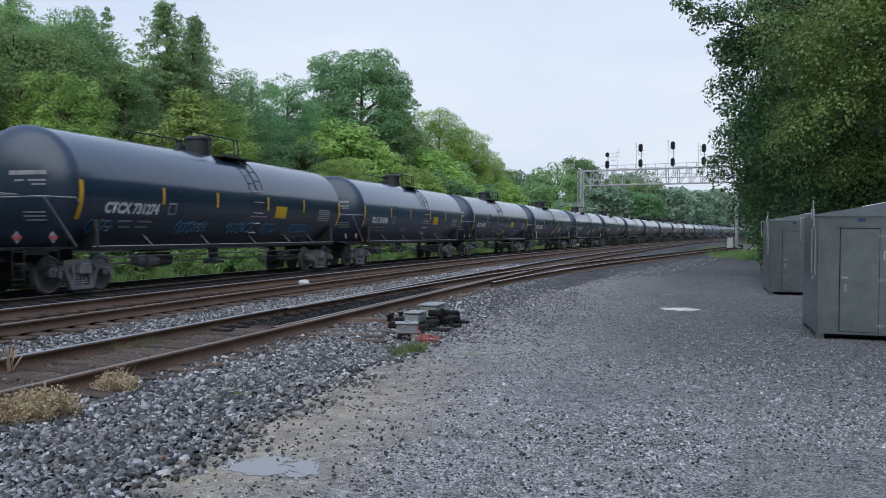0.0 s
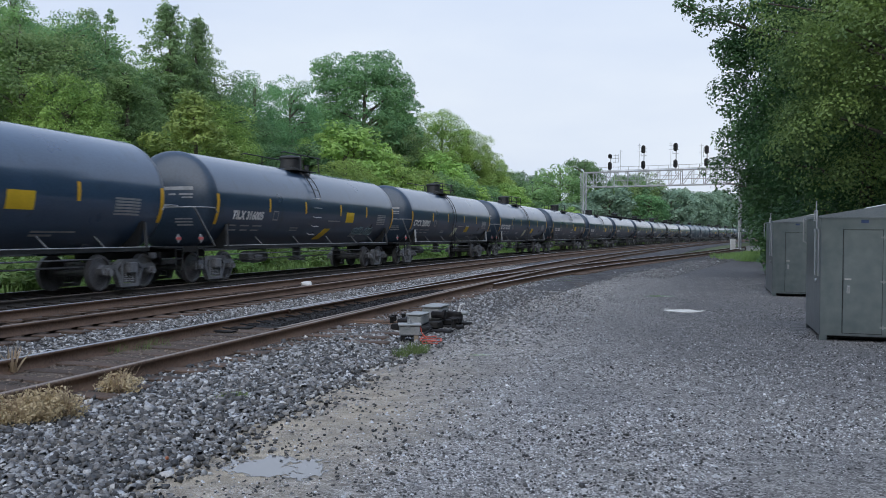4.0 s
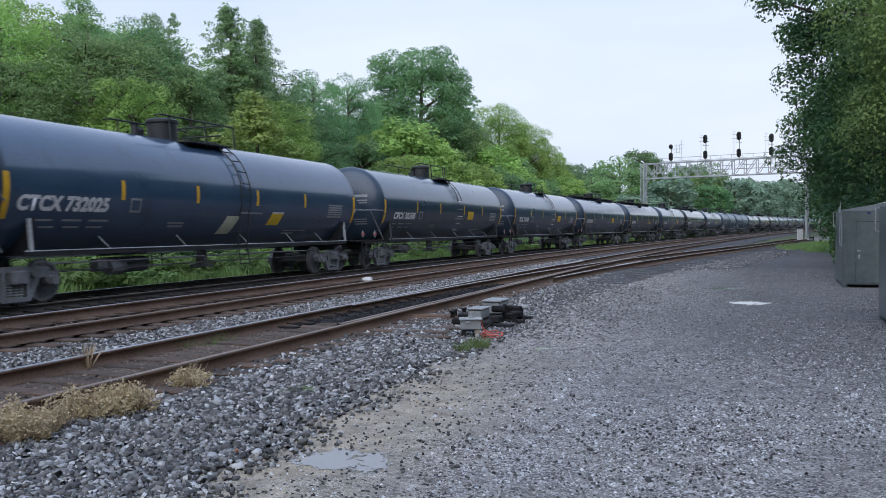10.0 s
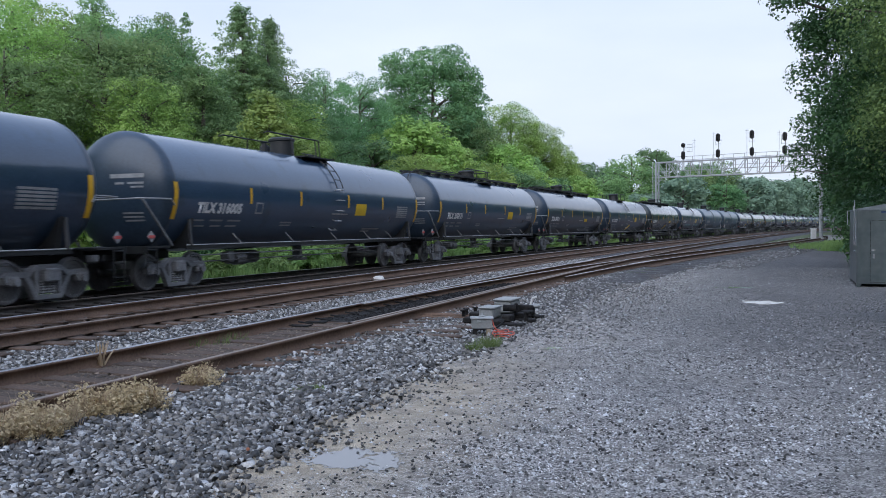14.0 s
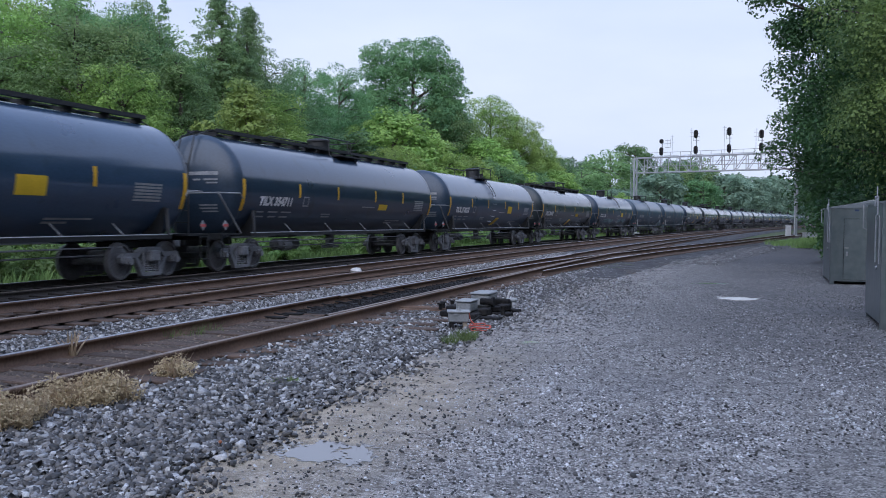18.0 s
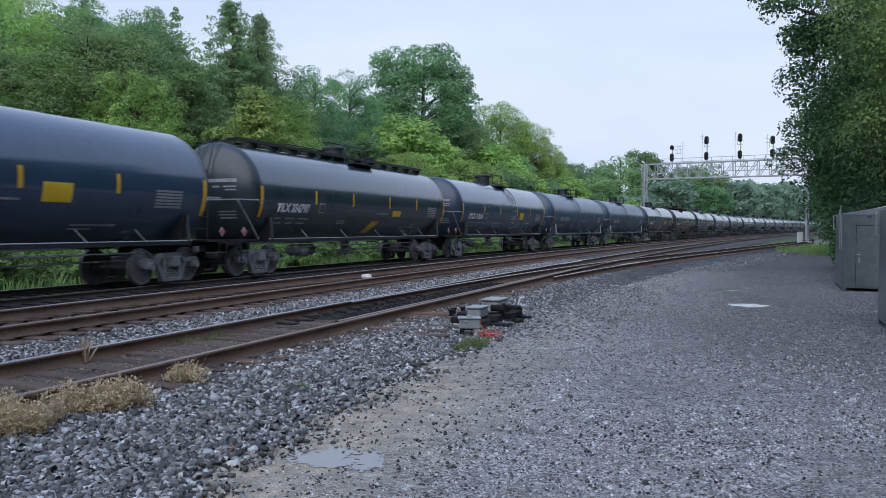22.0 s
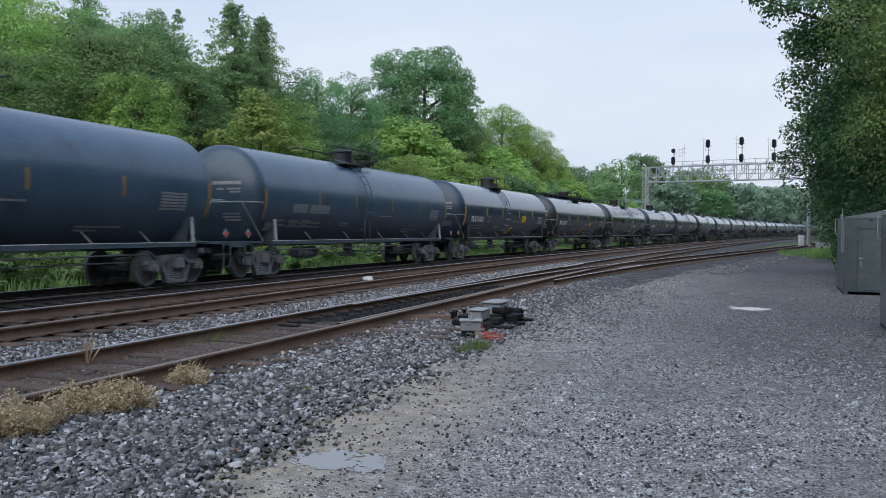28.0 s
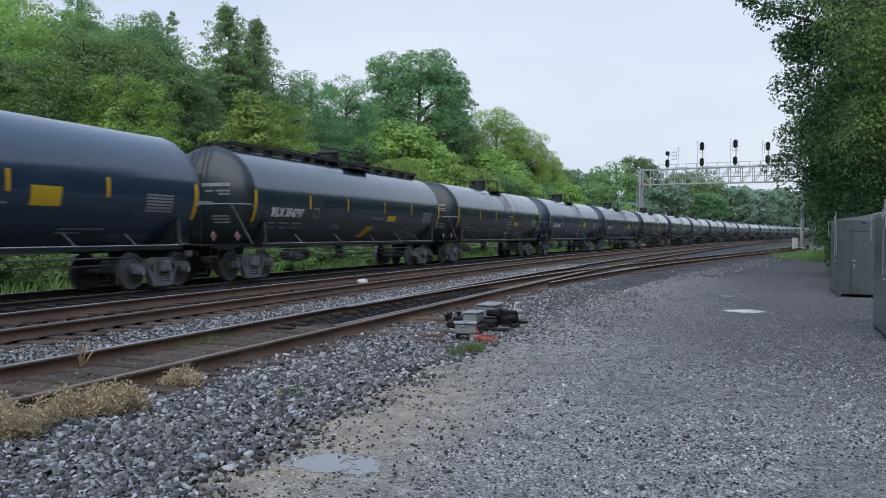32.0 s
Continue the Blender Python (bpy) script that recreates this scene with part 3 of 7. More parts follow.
def ribbon(name, line, ss, prof, material, label, category, wob=0.0, parent=None):
    """A strip of cross-section prof [(offset, z)] along a line."""
    v, k = [], len(prof)
    for s in ss:
        for j, (o, z) in enumerate(prof):
            w = wob * noise.noise(Vector((s * 0.6, j * 3.1, 0))) if 0 < j < k - 1 or wob else 0
            x, y, h, r = line(s, o + w * 2)
            v.append((x, y, z + r + 0.25 * w))
    f = [(a * k + j, a * k + j + 1, (a + 1) * k + j + 1, (a + 1) * k + j) for a in range(len(ss) - 1) for j in range(k - 1)]
    ob = raw(name, v, np.array(f)[:, ::-1], material, False)
    ob.parent = parent
    return tagged(ob, label, category, kind="structure" if parent is None else "")


NEAR = np.concatenate([np.arange(-120, 0, 4.0), np.arange(0, 60, 0.5), np.arange(60, 480, 4.0)])
TOP = ZR - 0.185
# one ballast bed under the three lines, its shoulder on the lot's side
ribbon("ballast_bed", main_at, NEAR,
       [(-8.2, -0.3), (-6.6, TOP - 0.1), (-5.5, TOP - 0.03), (-4.1, TOP - 0.04), (-2.7, TOP - 0.02), (-2.0, TOP - 0.06), (-1.3, TOP - 0.02), (0, TOP), (1.3, TOP - 0.01), (2.0, TOP - 0.05), (2.7, TOP), (4.0, TOP), (5.3, TOP), (6.1, 0.03), (6.75, 0.0), (7.15, -0.07)],
       M_BALLAST, "grey crushed stone ballast bed, shaded gaps painted dark, stained brown by the rails", "ballast", 0.05)
SPUR = np.concatenate([np.arange(14, 80, 1.0), np.arange(80, 260, 4.0)])
ribbon("ballast_spur", spur_at, SPUR, [(-2.4, -0.06), (-1.5, TOP - 0.01), (0, TOP + 0.003), (1.5, TOP - 0.01), (2.6, 0.02), (3.4, -0.09)], M_BALLAST, "grey ballast under the diverging track", "ballast", 0.04)


def lot():
    """Gravel yard: from the ballast's toe to the trees, out past the cabinets and behind the camera."""
    v, rows = [], np.concatenate([np.arange(-60, 0, 4.0), np.arange(0, 40, 0.8), np.arange(40, 125, 3.0)])
    cols = np.concatenate([np.linspace(2.62, 12, 25), np.linspace(13, 26, 8)])
    for s in rows:
        wide = 26 if s < 30 else max(26 - (s - 30) * 0.17, 10)
        for c in cols:
            extra = max(0, s - 26) ** 1.5 * 0.0125
            o = min(c + extra * (1 - (c - 3.1) / 23), wide + extra)
            x, y, h, r = lead_at(s, o)
            calm = min(1.0, min(math.hypot(x - px, y - py) for px, py in ((-1.2, 6.05), (5.45, 19.35), (0.52, 11.9), (6.1, 24.0))) / 1.6)
            v.append((x, y, calm * calm * 0.012 * noise.noise(Vector((x * 0.5, y * 0.5, 3))) + calm * calm * 0.006 * noise.noise(Vector((x * 2.2, y * 2.2, 1))) + r * 0.5 + 0.003))
    k = len(cols)
    f = [(a * k + j + 1, a * k + j, (a + 1) * k + j, (a + 1) * k + j + 1) for a in range(len(rows) - 1) for j in range(k - 1)]
    tagged(raw("gravel_lot", v, np.array(f)[:, ::-1], M_LOT, True), "packed grey gravel yard, damp and patchy, tan fines, tree shade painted in", "gravel yard", kind="structure")


lot()

RAIL_PROF = [(-0.07, -0.172), (-0.07, -0.160), (-0.012, -0.142), (-0.009, -0.05), (-0.036, -0.038), (-0.036, -0.006), (0.036, -0.006), (0.036, -0.038), (0.009, -0.05), (0.012, -0.142), (0.07, -0.160), (0.07, -0.172)]


def rail(track, line, ss, off, dz=0.0, web=None, top=None):
    ribbon("rail", line, ss, [(off + o, ZR + dz + z) for o, z in RAIL_PROF][::-1], web or M_RAIL, "", "", parent=track)
    ribbon("rail_head", line, ss, [(off + o, ZR + dz + z) for o, z in ((0.0365, -0.012), (0.032, -0.003), (0.02, 0.0), (-0.02, 0.0), (-0.032, -0.003), (-0.0365, -0.012))], top or M_HEAD, "", "", parent=track)


def track(name, label, line, ss, z0=0.0, cant=0.0, lo=-0.7525, hi=0.7525, web=None):
    t = thing(name, label, "railway track", kind="structure")
    rail(t, line, ss, hi, z0, web, M_HEAD_RUST)
    rail(t, line, ss, lo, z0 + cant, web)
    return t


NS = np.concatenate([np.arange(-130, 0, 5.0), np.arange(0, 80, 1.0), np.arange(80, 480, 4.0)])
TRACK_LEAD = track("track_near", "rusty straight railway track with a switch on worn ties", lead_at, NS)
TRACK_MAIN = track("track_middle", "rusty brown railway main track curving away", main_at, NS, 0.036, 0.04)
FAR = lambda s, o=0.0: main_at(s, -4.108 + o)
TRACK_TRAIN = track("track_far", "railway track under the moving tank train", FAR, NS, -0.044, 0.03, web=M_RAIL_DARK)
for trk, line, z in ((TRACK_LEAD, lead_at, 0.014), (TRACK_MAIN, main_at, 0.012)):
    ribbon("dirt_fill", line, np.arange(0, 70, 0.5), [(-1.15, TOP + z - 0.02), (-0.62, TOP + z), (-0.3, TOP + z + 0.006), (0.0, TOP + z - 0.004), (0.3, TOP + z + 0.006), (0.62, TOP + z), (1.15, TOP + z - 0.02)], M_DIRT, "brown dirt packed between the ties", "", 0.02, parent=trk)
SS = np.concatenate([np.arange(0, 80, 1.0), np.arange(80, 300, 4.0)])
TRACK_SPUR = thing("track_spur", "diverging rusty track leaving the switch", "railway track", kind="structure")
# switch points lie beside the stock rails, then open out
rail(TRACK_SPUR, spur_at, np.concatenate([np.arange(3.0, 80, 1.0), np.arange(80, 300, 4.0)]), -0.66, 0.002)
rail(TRACK_SPUR, spur_at, np.concatenate([np.arange(13.0, 80, 1.0), np.arange(80, 300, 4.0)]), 0.7525, 0.0)
rail(TRACK_LEAD, lambda s, o=0.0: lead_at(s, o), np.arange(12, 34, 1.0), 0.63, 0.001, top=M_HEAD_RUST)
# guard rails by the crossing
rail(TRACK_LEAD, lead_at, np.arange(34, 39, 1.0), -0.64, 0.0)
rail(TRACK_SPUR, spur_at, np.arange(22, 27, 1.0), 0.64, 0.0)

ribbon("grease", lead_at, np.arange(13.2, 23.5, 0.3), [(-0.68, TOP + 0.03), (-0.4, TOP + 0.044), (-0.15, TOP + 0.036), (0.1, TOP + 0.04), (0.4, TOP + 0.044), (0.68, TOP + 0.03)], M_OIL, "black greasy dirt between the switch points", "", 0.03, parent=TRACK_LEAD)

# ---- tank cars ----
R_T, Z_T, L_T = 1.52, 2.42, 7.46   # tank radius, axis height, half straight length
SIDE = -1                           # the side towards the camera


def shell_patch(x0, x1, a0, a1, r=R_T + 0.006, nx=2, na=8, side=SIDE, bm=None):
    """A thin curved patch on the tank's flank between angles a (degrees above the axis)."""
    bm = bm or BM()
    rows = []
    for i in range(nx):
        x = x0 + (x1 - x0) * i / (nx - 1)
        rows.append([bm.verts.new((x, side * r * math.cos(radians(a0 + (a1 - a0) * k / (na - 1))), Z_T + r * math.sin(radians(a0 + (a1 - a0) * k / (na - 1))))) for k in range(na)])
    for a, b in zip(rows, rows[1:]):
        for k in range(na - 1):
            f = (a[k], b[k], b[k + 1], a[k + 1]) if side < 0 else (a[k + 1], b[k + 1], b[k], a[k])
            bm.faces.new(f)
    return bm


def head_patch(y0, y1, z0, z1, n=5):
    """A thin patch lying on the domed head at the tank's rear end."""
    bm = BM()
    rows = []
    for z in (z0, z1):
        rows.append([])
        for k in range(n):
            y = y0 + (y1 - y0) * k / (n - 1)
            q = min((y * y + (z - Z_T) ** 2) / R_T ** 2, 0.99)
            rows[-1].append(bm.verts.new((-L_T - 0.03 - 0.68 * math.sqrt(1 - q), y, z)))
    for k in range(n - 1):
        bm.faces.new((rows[0][k], rows[1][k], rows[1][k + 1], rows[0][k + 1]))
    return bm


def ang(z):
    return math.degrees(math.asin(max(-1, min(1, (z - Z_T) / R_T))))


def slanted_patch(x0, x1, z0, z1, slant):
    """A parallelogram plate on the flank, leaning by slant metres."""
    bm = BM()
    r = R_T + 0.006
    n = 6
    cols = []
    for i in range(2):
        cols.append([])
        for k in range(n):
            z = z0 + (z1 - z0) * k / (n - 1)
            x = (x0, x1)[i] + slant * k / (n - 1)
            y = SIDE * math.sqrt(max(r * r - (z - Z_T) ** 2, 0))
            cols[-1].append(bm.verts.new((x, y, z)))
    for k in range(n - 1):
        bm.faces.new((cols[0][k], cols[1][k], cols[1][k + 1], cols[0][k + 1]))
    return bm


def lettering(text, x, z, size, material, parent, label, name="lettering", shear=0.0):
    """Raised stencil letters bent round the tank's flank."""
    cu = bpy.data.curves.new("letters", "FONT")
    cu.body, cu.size, cu.space_character, cu.offset = text, size, 1.04, 0.02
    cu.resolution_u = 3
    tmp = bpy.data.objects.new("letters", cu)
    scene.collection.objects.link(tmp)
    dg = bpy.context.evaluated_depsgraph_get()
    me = bpy.data.meshes.new_from_object(tmp.evaluated_get(dg))
    bpy.data.objects.remove(tmp)
    bpy.data.curves.remove(cu)
    r = R_T + 0.009
    for v in me.vertices:
        zz = z + v.co.y
        v.co = Vector((x + v.co.x + shear * v.co.y, SIDE * math.sqrt(max(r * r - (zz - Z_T) ** 2, 0.01)), zz))
    me.materials.clear()
    me.materials.append(material)
    ob = new(name, me)
    ob.parent = parent
    return tagged(ob, label)


def tank_profile():
    """The domed rear end, from its pole to the shell."""
    return [(R_T * math.cos(a) if a < math.pi / 2 - 0.01 else 0.02, -L_T - 0.02 - 0.68 * math.sin(a)) for a in np.linspace(math.pi / 2, 0, 22)] + [(R_T, -L_T + 0.02)]


TO_X = Matrix.Translation((0, 0, Z_T)) @ Matrix.Rotation(radians(90), 4, "Y")


def smooth_by(ob, deg=40):
    ob.data.polygons.foreach_set("use_smooth", [True] * len(ob.data.polygons))
    ob.data.set_sharp_from_angle(angle=radians(deg))


WHEELSETS = {}


def truck(car, x, frame_mat):
    """A two-axle truck: side frames, bolster, springs, and turning wheelsets."""
    bm = BM()
    box(bm, (0.36, 2.2, 0.28), (0, 0, 0.56), bevel=0.03)
    box(bm, (0.5, 0.5, 0.16), (0, 0, 0.76), bevel=0.03)
    t = part("truck", bm, M_IRON, car, "grimy cast iron two-axle truck")
    t.location = (x, 0, 0)
    for sy in (-1, 1):
        bm = BM()
        y0, y1 = sy * 0.90 - 0.07, sy * 0.90 + 0.07
        top = [(-1.12, 0.56), (-0.98, 0.66), (-0.55, 0.64), (-0.3, 0.78), (0.3, 0.78), (0.55, 0.64), (0.98, 0.66), (1.12, 0.56), (1.08, 0.42), (0.78, 0.42), (0.74, 0.54), (0.5, 0.52), (0.36, 0.66), (-0.36, 0.66), (-0.5, 0.52), (-0.74, 0.54), (-0.78, 0.42), (-1.08, 0.42)]
        extrude_poly(bm, top, y0, y1)
        extrude_poly(bm, [(-0.62, 0.55), (-0.5, 0.55), (-0.26, 0.16), (0.26, 0.16), (0.5, 0.55), (0.62, 0.55), (0.36, 0.07), (-0.36, 0.07)], y0, y1)
        box(bm, (0.09, 0.15, 0.5), (-0.3, sy * 0.9, 0.45))
        box(bm, (0.09, 0.15, 0.5), (0.3, sy * 0.9, 0.45))
        part("side_frame", bm, M_IRON, t)
        bm = BM()
        coil = [(0.07 if k % 2 else 0.05, 0.0275 * k) for k in range(11)]
        for dx in (-0.14, 0.0, 0.14):
            lathe(bm, coil, 8, Matrix.Translation((dx, sy * 0.92, 0.18)))
        part("spring_nest", bm, M_IRON, t)
    for i, dx in enumerate((-0.89, 0.89)):
        bm = BM()
        for sy in (-1, 1):
            m = Matrix.Translation((0, sy * 0.7, 0)) @ Matrix.Rotation(radians(-90 * sy), 4, "X")
            lathe(bm, [(0.10, -0.09), (0.13, -0.06), (0.14, 0.0), (0.30, -0.02), (0.385, -0.045), (0.46, -0.05), (0.465, 0.0 - 0.02), (0.435, 0.075), (0.385, 0.075), (0.37, 0.03), (0.20, 0.05), (0.12, 0.10), (0.09, 0.24), (0.075, 0.25)], 26, m)
        rod(bm, (0, -0.7, 0), (0, 0.7, 0), 0.085, 12)
        w = part("wheelset", bm, M_WHEEL, t, smooth=False)
        smooth_by(w, 35)
        w.location = (dx, 0, 0.455)
        for sy in (-1, 1):
            bm = BM()
            box(bm, (0.22, 0.2, 0.2), (dx, sy * 0.93, 0.475), bevel=0.03)
            rod(bm, (dx, sy * 1.0, 0.46), (dx, sy * 1.09, 0.46), 0.085, 12)
            part("axle_box", bm, M_IRON, t)
    return t


def ring(bm, x, w, r0, r1, a0, a1, n=14):
    """A band of the circle round the tank axis."""
    vs = []
    for k in range(n + 1):
        a = radians(a0 + (a1 - a0) * k / n)
        vs.append([bm.verts.new((x + dx, -math.cos(a) * r, Z_T + math.sin(a) * r)) for dx, r in ((-w / 2, r0), (-w / 2, r1), (w / 2, r1), (w / 2, r0))])
    for p, q in zip(vs, vs[1:]):
        for k in range(4):
            bm.faces.new((p[k], p[(k + 1) % 4], q[(k + 1) % 4], q[k]))
    bmesh.ops.recalc_face_normals(bm, faces=bm.faces)


def tank_car(label, paint, frame_mat, style="plain", stripes=True, mark="", panels="yellow", graffiti="", stub=False, tape=None, manway=-0.18, hatch=1):
    """One tank car, built round its middle at rail height; +x points up the line."""
    tape = tape or M_YELLOW
    car = thing("tank_car", label, "tank car", "tank cars of the train")
    bm = BM()
    lathe(bm, [(R_T, x) for x in (-L_T + 0.02, -L_T / 2, 0, L_T / 2, L_T - 0.02)], 48, TO_X)
    tank = part("tank", bm, paint, car)
    smooth_by(tank, 40)
    for e in (-1, 1):
        bm = BM()
        lathe(bm, [(r, e * x) for r, x in tank_profile()], 48, TO_X)
        bmesh.ops.recalc_face_normals(bm, faces=bm.faces)
        head = part("tank_head", bm, M_HEAD_OF[paint.name], tank, "domed tank end in duller, darker paint than the shell")
        smooth_by(head, 70)
    if style == "seam":
        bm = BM()
        for x in (-2.2, 0.1, 2.6):
            ring(bm, x, 0.05, R_T - 0.01, R_T + 0.008, -88, 268, 40)
        part("weld_seam", bm, paint, tank)
    # saddle, stub sills and deck at each end
    for e in (-1, 1):
        bm = BM()
        box(bm, (2.3, 0.62, 0.34), (e * 7.45, 0, 0.92), bevel=0.02)
        part("stub_sill", bm, frame_mat, car)
        bm = BM()
        extrude_poly(bm, [(-1.25, 1.0), (1.25, 1.0), (1.42, 1.75), (1.2, 1.62), (0.6, 1.12), (-0.6, 1.12), (-1.2, 1.62), (-1.42, 1.75)], -0.06, 0.06, Matrix.Translation((e * 6.75, 0, 0)) @ Matrix.Rotation(radians(90), 4, "Z"))
        part("bolster_web", bm, frame_mat, car)
        bm = BM()
        box(bm, (0.9, 2.9, 0.05), (e * 8.1, 0, 1.06))
        box(bm, (0.06, 2.9, 0.16), (e * 8.54, 0, 1.0))
        part("end_platform", bm, frame_mat, car)
        bm = BM()
        box(bm, (0.36, 0.24, 0.26), (e * 8.62, 0, 0.86), bevel=0.03)
        box(bm, (0.22, 0.3, 0.3), (e * 8.71, 0.05 * e, 0.86), bevel=0.05)
        part("coupler", bm, M_IRON, car)
        # end railing
        bm = BM()
        for sy in (-1, 1):
            pipe(bm, [(e * 7.5, sy * 1.5, 2.05), (e * 7.62, sy * 1.49, 2.2), (e * 8.42, sy * 1.36, 2.2), (e * 8.48, sy * 1.2, 2.2)], 0.02)
        pipe(bm, [(e * 8.48, -1.2, 2.2), (e * 8.48, 1.2, 2.2)], 0.02)
        part("end_railing", bm, M_DIMWHITE, car)
        for sy in (-1, 1):
            bm = BM()
            rod(bm, (e * 7.55, sy * 1.43, 1.08), (e * 8.44, sy * 1.34, 2.18), 0.03)
            if e < 0:
                part("head_brace", bm, M_GREYBAR, car)
            else:
                bm.free()
        for sy in (-1, 1):
            bm = BM()
            for z in (0.42, 0.74, 1.0):
                rod(bm, (e * 8.15, sy * 1.45, z), (e * 8.48, sy * 1.45, z), 0.014, 6)
            rod(bm, (e * 8.15, sy * 1.45, 0.42), (e * 8.15, sy * 1.45, 1.08), 0.016, 6)
            rod(bm, (e * 8.48, sy * 1.45, 0.42), (e * 8.48, sy * 1.45, 1.08), 0.016, 6)
            part("corner_ladder", bm, frame_mat, car)
        bm = BM()
        rod(bm, (e * 8.4, 0.8, 1.75), (e * 8.44, 0.8, 1.75), 0.24, 16)
        part("brake_wheel", bm, frame_mat, car)
        truck(car, e * 6.80, frame_mat)
        # bracket post between sill and tank
        bm = BM()
        box(bm, (0.05, 0.07, 0.66), (e * 6.85, -1.42, 1.40), (-4, 0, 0))
        part("side_bracket", bm, M_SILLTOP if style == "bracket" else M_DARKBAR, car)
    # side sills with worn top edge, and struts to the tank
    for sy in (-1, 1):
        bm = BM()
        box(bm, (14.0, 0.05, 0.10), (0, sy * 1.40, 1.03))
        part("running_bar", bm, frame_mat, car)
        bm = BM()
        rod(bm, (-7.0, sy * 1.425, 1.085), (7.0, sy * 1.425, 1.085), 0.013, 6)
        part("grab_rail", bm, M_SILLTOP, car)
        for x in (-4.6, -1.9, 0.9, 3.4, 5.3):
            bm = BM()
            rod(bm, (x, sy * 1.41, 1.05), (x - 0.16, sy * 1.2, 1.36), 0.016, 6)
            part("bar_strut", bm, M_DIMWHITE if sy < 0 else frame_mat, car)
    # underside gear
    bm = BM()
    rod(bm, (0.6, 0, 0.5), (0.6, 0, 0.95), 0.16, 14)
    box(bm, (0.5, 0.5, 0.1), (0.6, 0, 0.5), bevel=0.02)
    rod(bm, (0.6, -0.5, 0.62), (0.6, 0, 0.62), 0.04)
    part("bottom_outlet", bm, M_IRON, car)
    bm = BM()
    rod(bm, (-2.9, 0.3, 0.66), (-1.5, 0.3, 0.66), 0.2, 14)
    part("brake_reservoir", bm, M_IRON, car)
    bm = BM()
    rod(bm, (-3.6, -0.4, 0.62), (-3.1, -0.4, 0.62), 0.16, 12)
    box(bm, (0.3, 0.3, 0.3), (-3.9, -0.4, 0.7), bevel=0.03)
    part("brake_cylinder", bm, M_IRON, car)
    for z, y in ((0.80, -0.75), (0.62, -0.55)):
        bm = BM()
        rod(bm, (-6.0, y, z), (6.0, y, z), 0.02, 6)
        part("brake_pipe", bm, M_IRON, car)
    # top: manway housing, platform, railings
    top = Z_T + R_T
    cx = manway
    bm = BM()
    lathe(bm, [(0.39, top - 0.12), (0.39, top + 0.40), (0.43, top + 0.42), (0.43, top + 0.48), (0.36, top + 0.53), (0.15, top + 0.56)], 22, Matrix.Translation((cx, 0, 0)))
    mw = part("manway_housing", bm, M_FRAME, car)
    smooth_by(mw, 35)
    bm = BM()
    lathe(bm, [(0.16, top - 0.05), (0.16, top + 0.16), (0.12, top + 0.22)], 14, Matrix.Translation((cx + 0.85 * -hatch, 0.1, 0)))
    lathe(bm, [(0.09, top - 0.05), (0.09, top + 0.24), (0.13, top + 0.28)], 12, Matrix.Translation((cx + 1.2 * -hatch, -0.1, 0)))
    part("safety_valve", bm, M_FRAME, car)
    for sy in (-1, 1):
        bm = BM()
        box(bm, (1.9, 0.42, 0.04), (cx + 0.75 * hatch, sy * 0.78, top - 0.12))
        for x in (-0.8 + 0.75 * hatch, 0.75 * hatch, 0.8 + 0.75 * hatch):
            rod(bm, (cx + x, sy * 0.7, top - 0.4), (cx + x, sy * 0.8, top - 0.12), 0.03, 6)
        part("top_platform", bm, M_FRAME, car)
    bm = BM()
    for sy in (-1, 1):
        x0, x1 = (cx - 1.3, cx + 2.1) if cx < -0.5 else (cx - 2.3, cx + 1.0)
        pipe(bm, [(x0, sy * 0.8, top + 0.42), (x0 + 0.2, sy * 0.8, top + 0.48), (x1, sy * 0.8, top + 0.48)], 0.022)
        for x in (cx - 0.75, cx + 0.75) + ((x1,) if hatch > 0 or style in ("walkway", "bracket") else ()):
            pipe(bm, [(x, sy * 0.85, top - 0.14), (x, sy * 0.8, top + 0.48)], 0.022)
    if style in ("walkway", "bracket"):
        pipe(bm, [(cx + 1.5, -0.8, top + 0.48), (cx + 1.5, 0.8, top + 0.48)], 0.022)
        pipe(bm, [(cx + 1.5, -0.8, top + 0.2), (cx + 1.5, 0.8, top + 0.2)], 0.022)
    part("top_railing", bm, M_FRAME, car)
    if style == "walkway":
        bm = BM()
        for sy in (-1, 1):
            box(bm, (14.6, 0.34, 0.03), (0, sy * 0.32, top + 0.13))
            box(bm, (14.6, 0.02, 0.10), (0, sy * 0.5, top + 0.12))
        for x in np.arange(-7.2, 7.3, 1.2):
            box(bm, (0.06, 0.9, 0.14), (x, 0, top + 0.03))
        part("roof_walkway", bm, M_FRAME, car, "black grating walkway along the tank's top")
        bm = BM()
        for e in (-1, 1):
            for sy in (-0.22, 0.22):
                pipe(bm, [(e * 7.35, sy, top + 0.1), (e * 7.95, sy, top - 0.1), (e * 8.25, sy, top - 0.9), (e * 8.3, sy, 1.1)], 0.022)
            for z in np.arange(1.4, top - 0.8, 0.33):
                rod(bm, (e * 8.29, -0.22, z), (e * 8.29, 0.22, z), 0.014, 6)
        part("end_ladder", bm, M_FRAME, car)
    else:
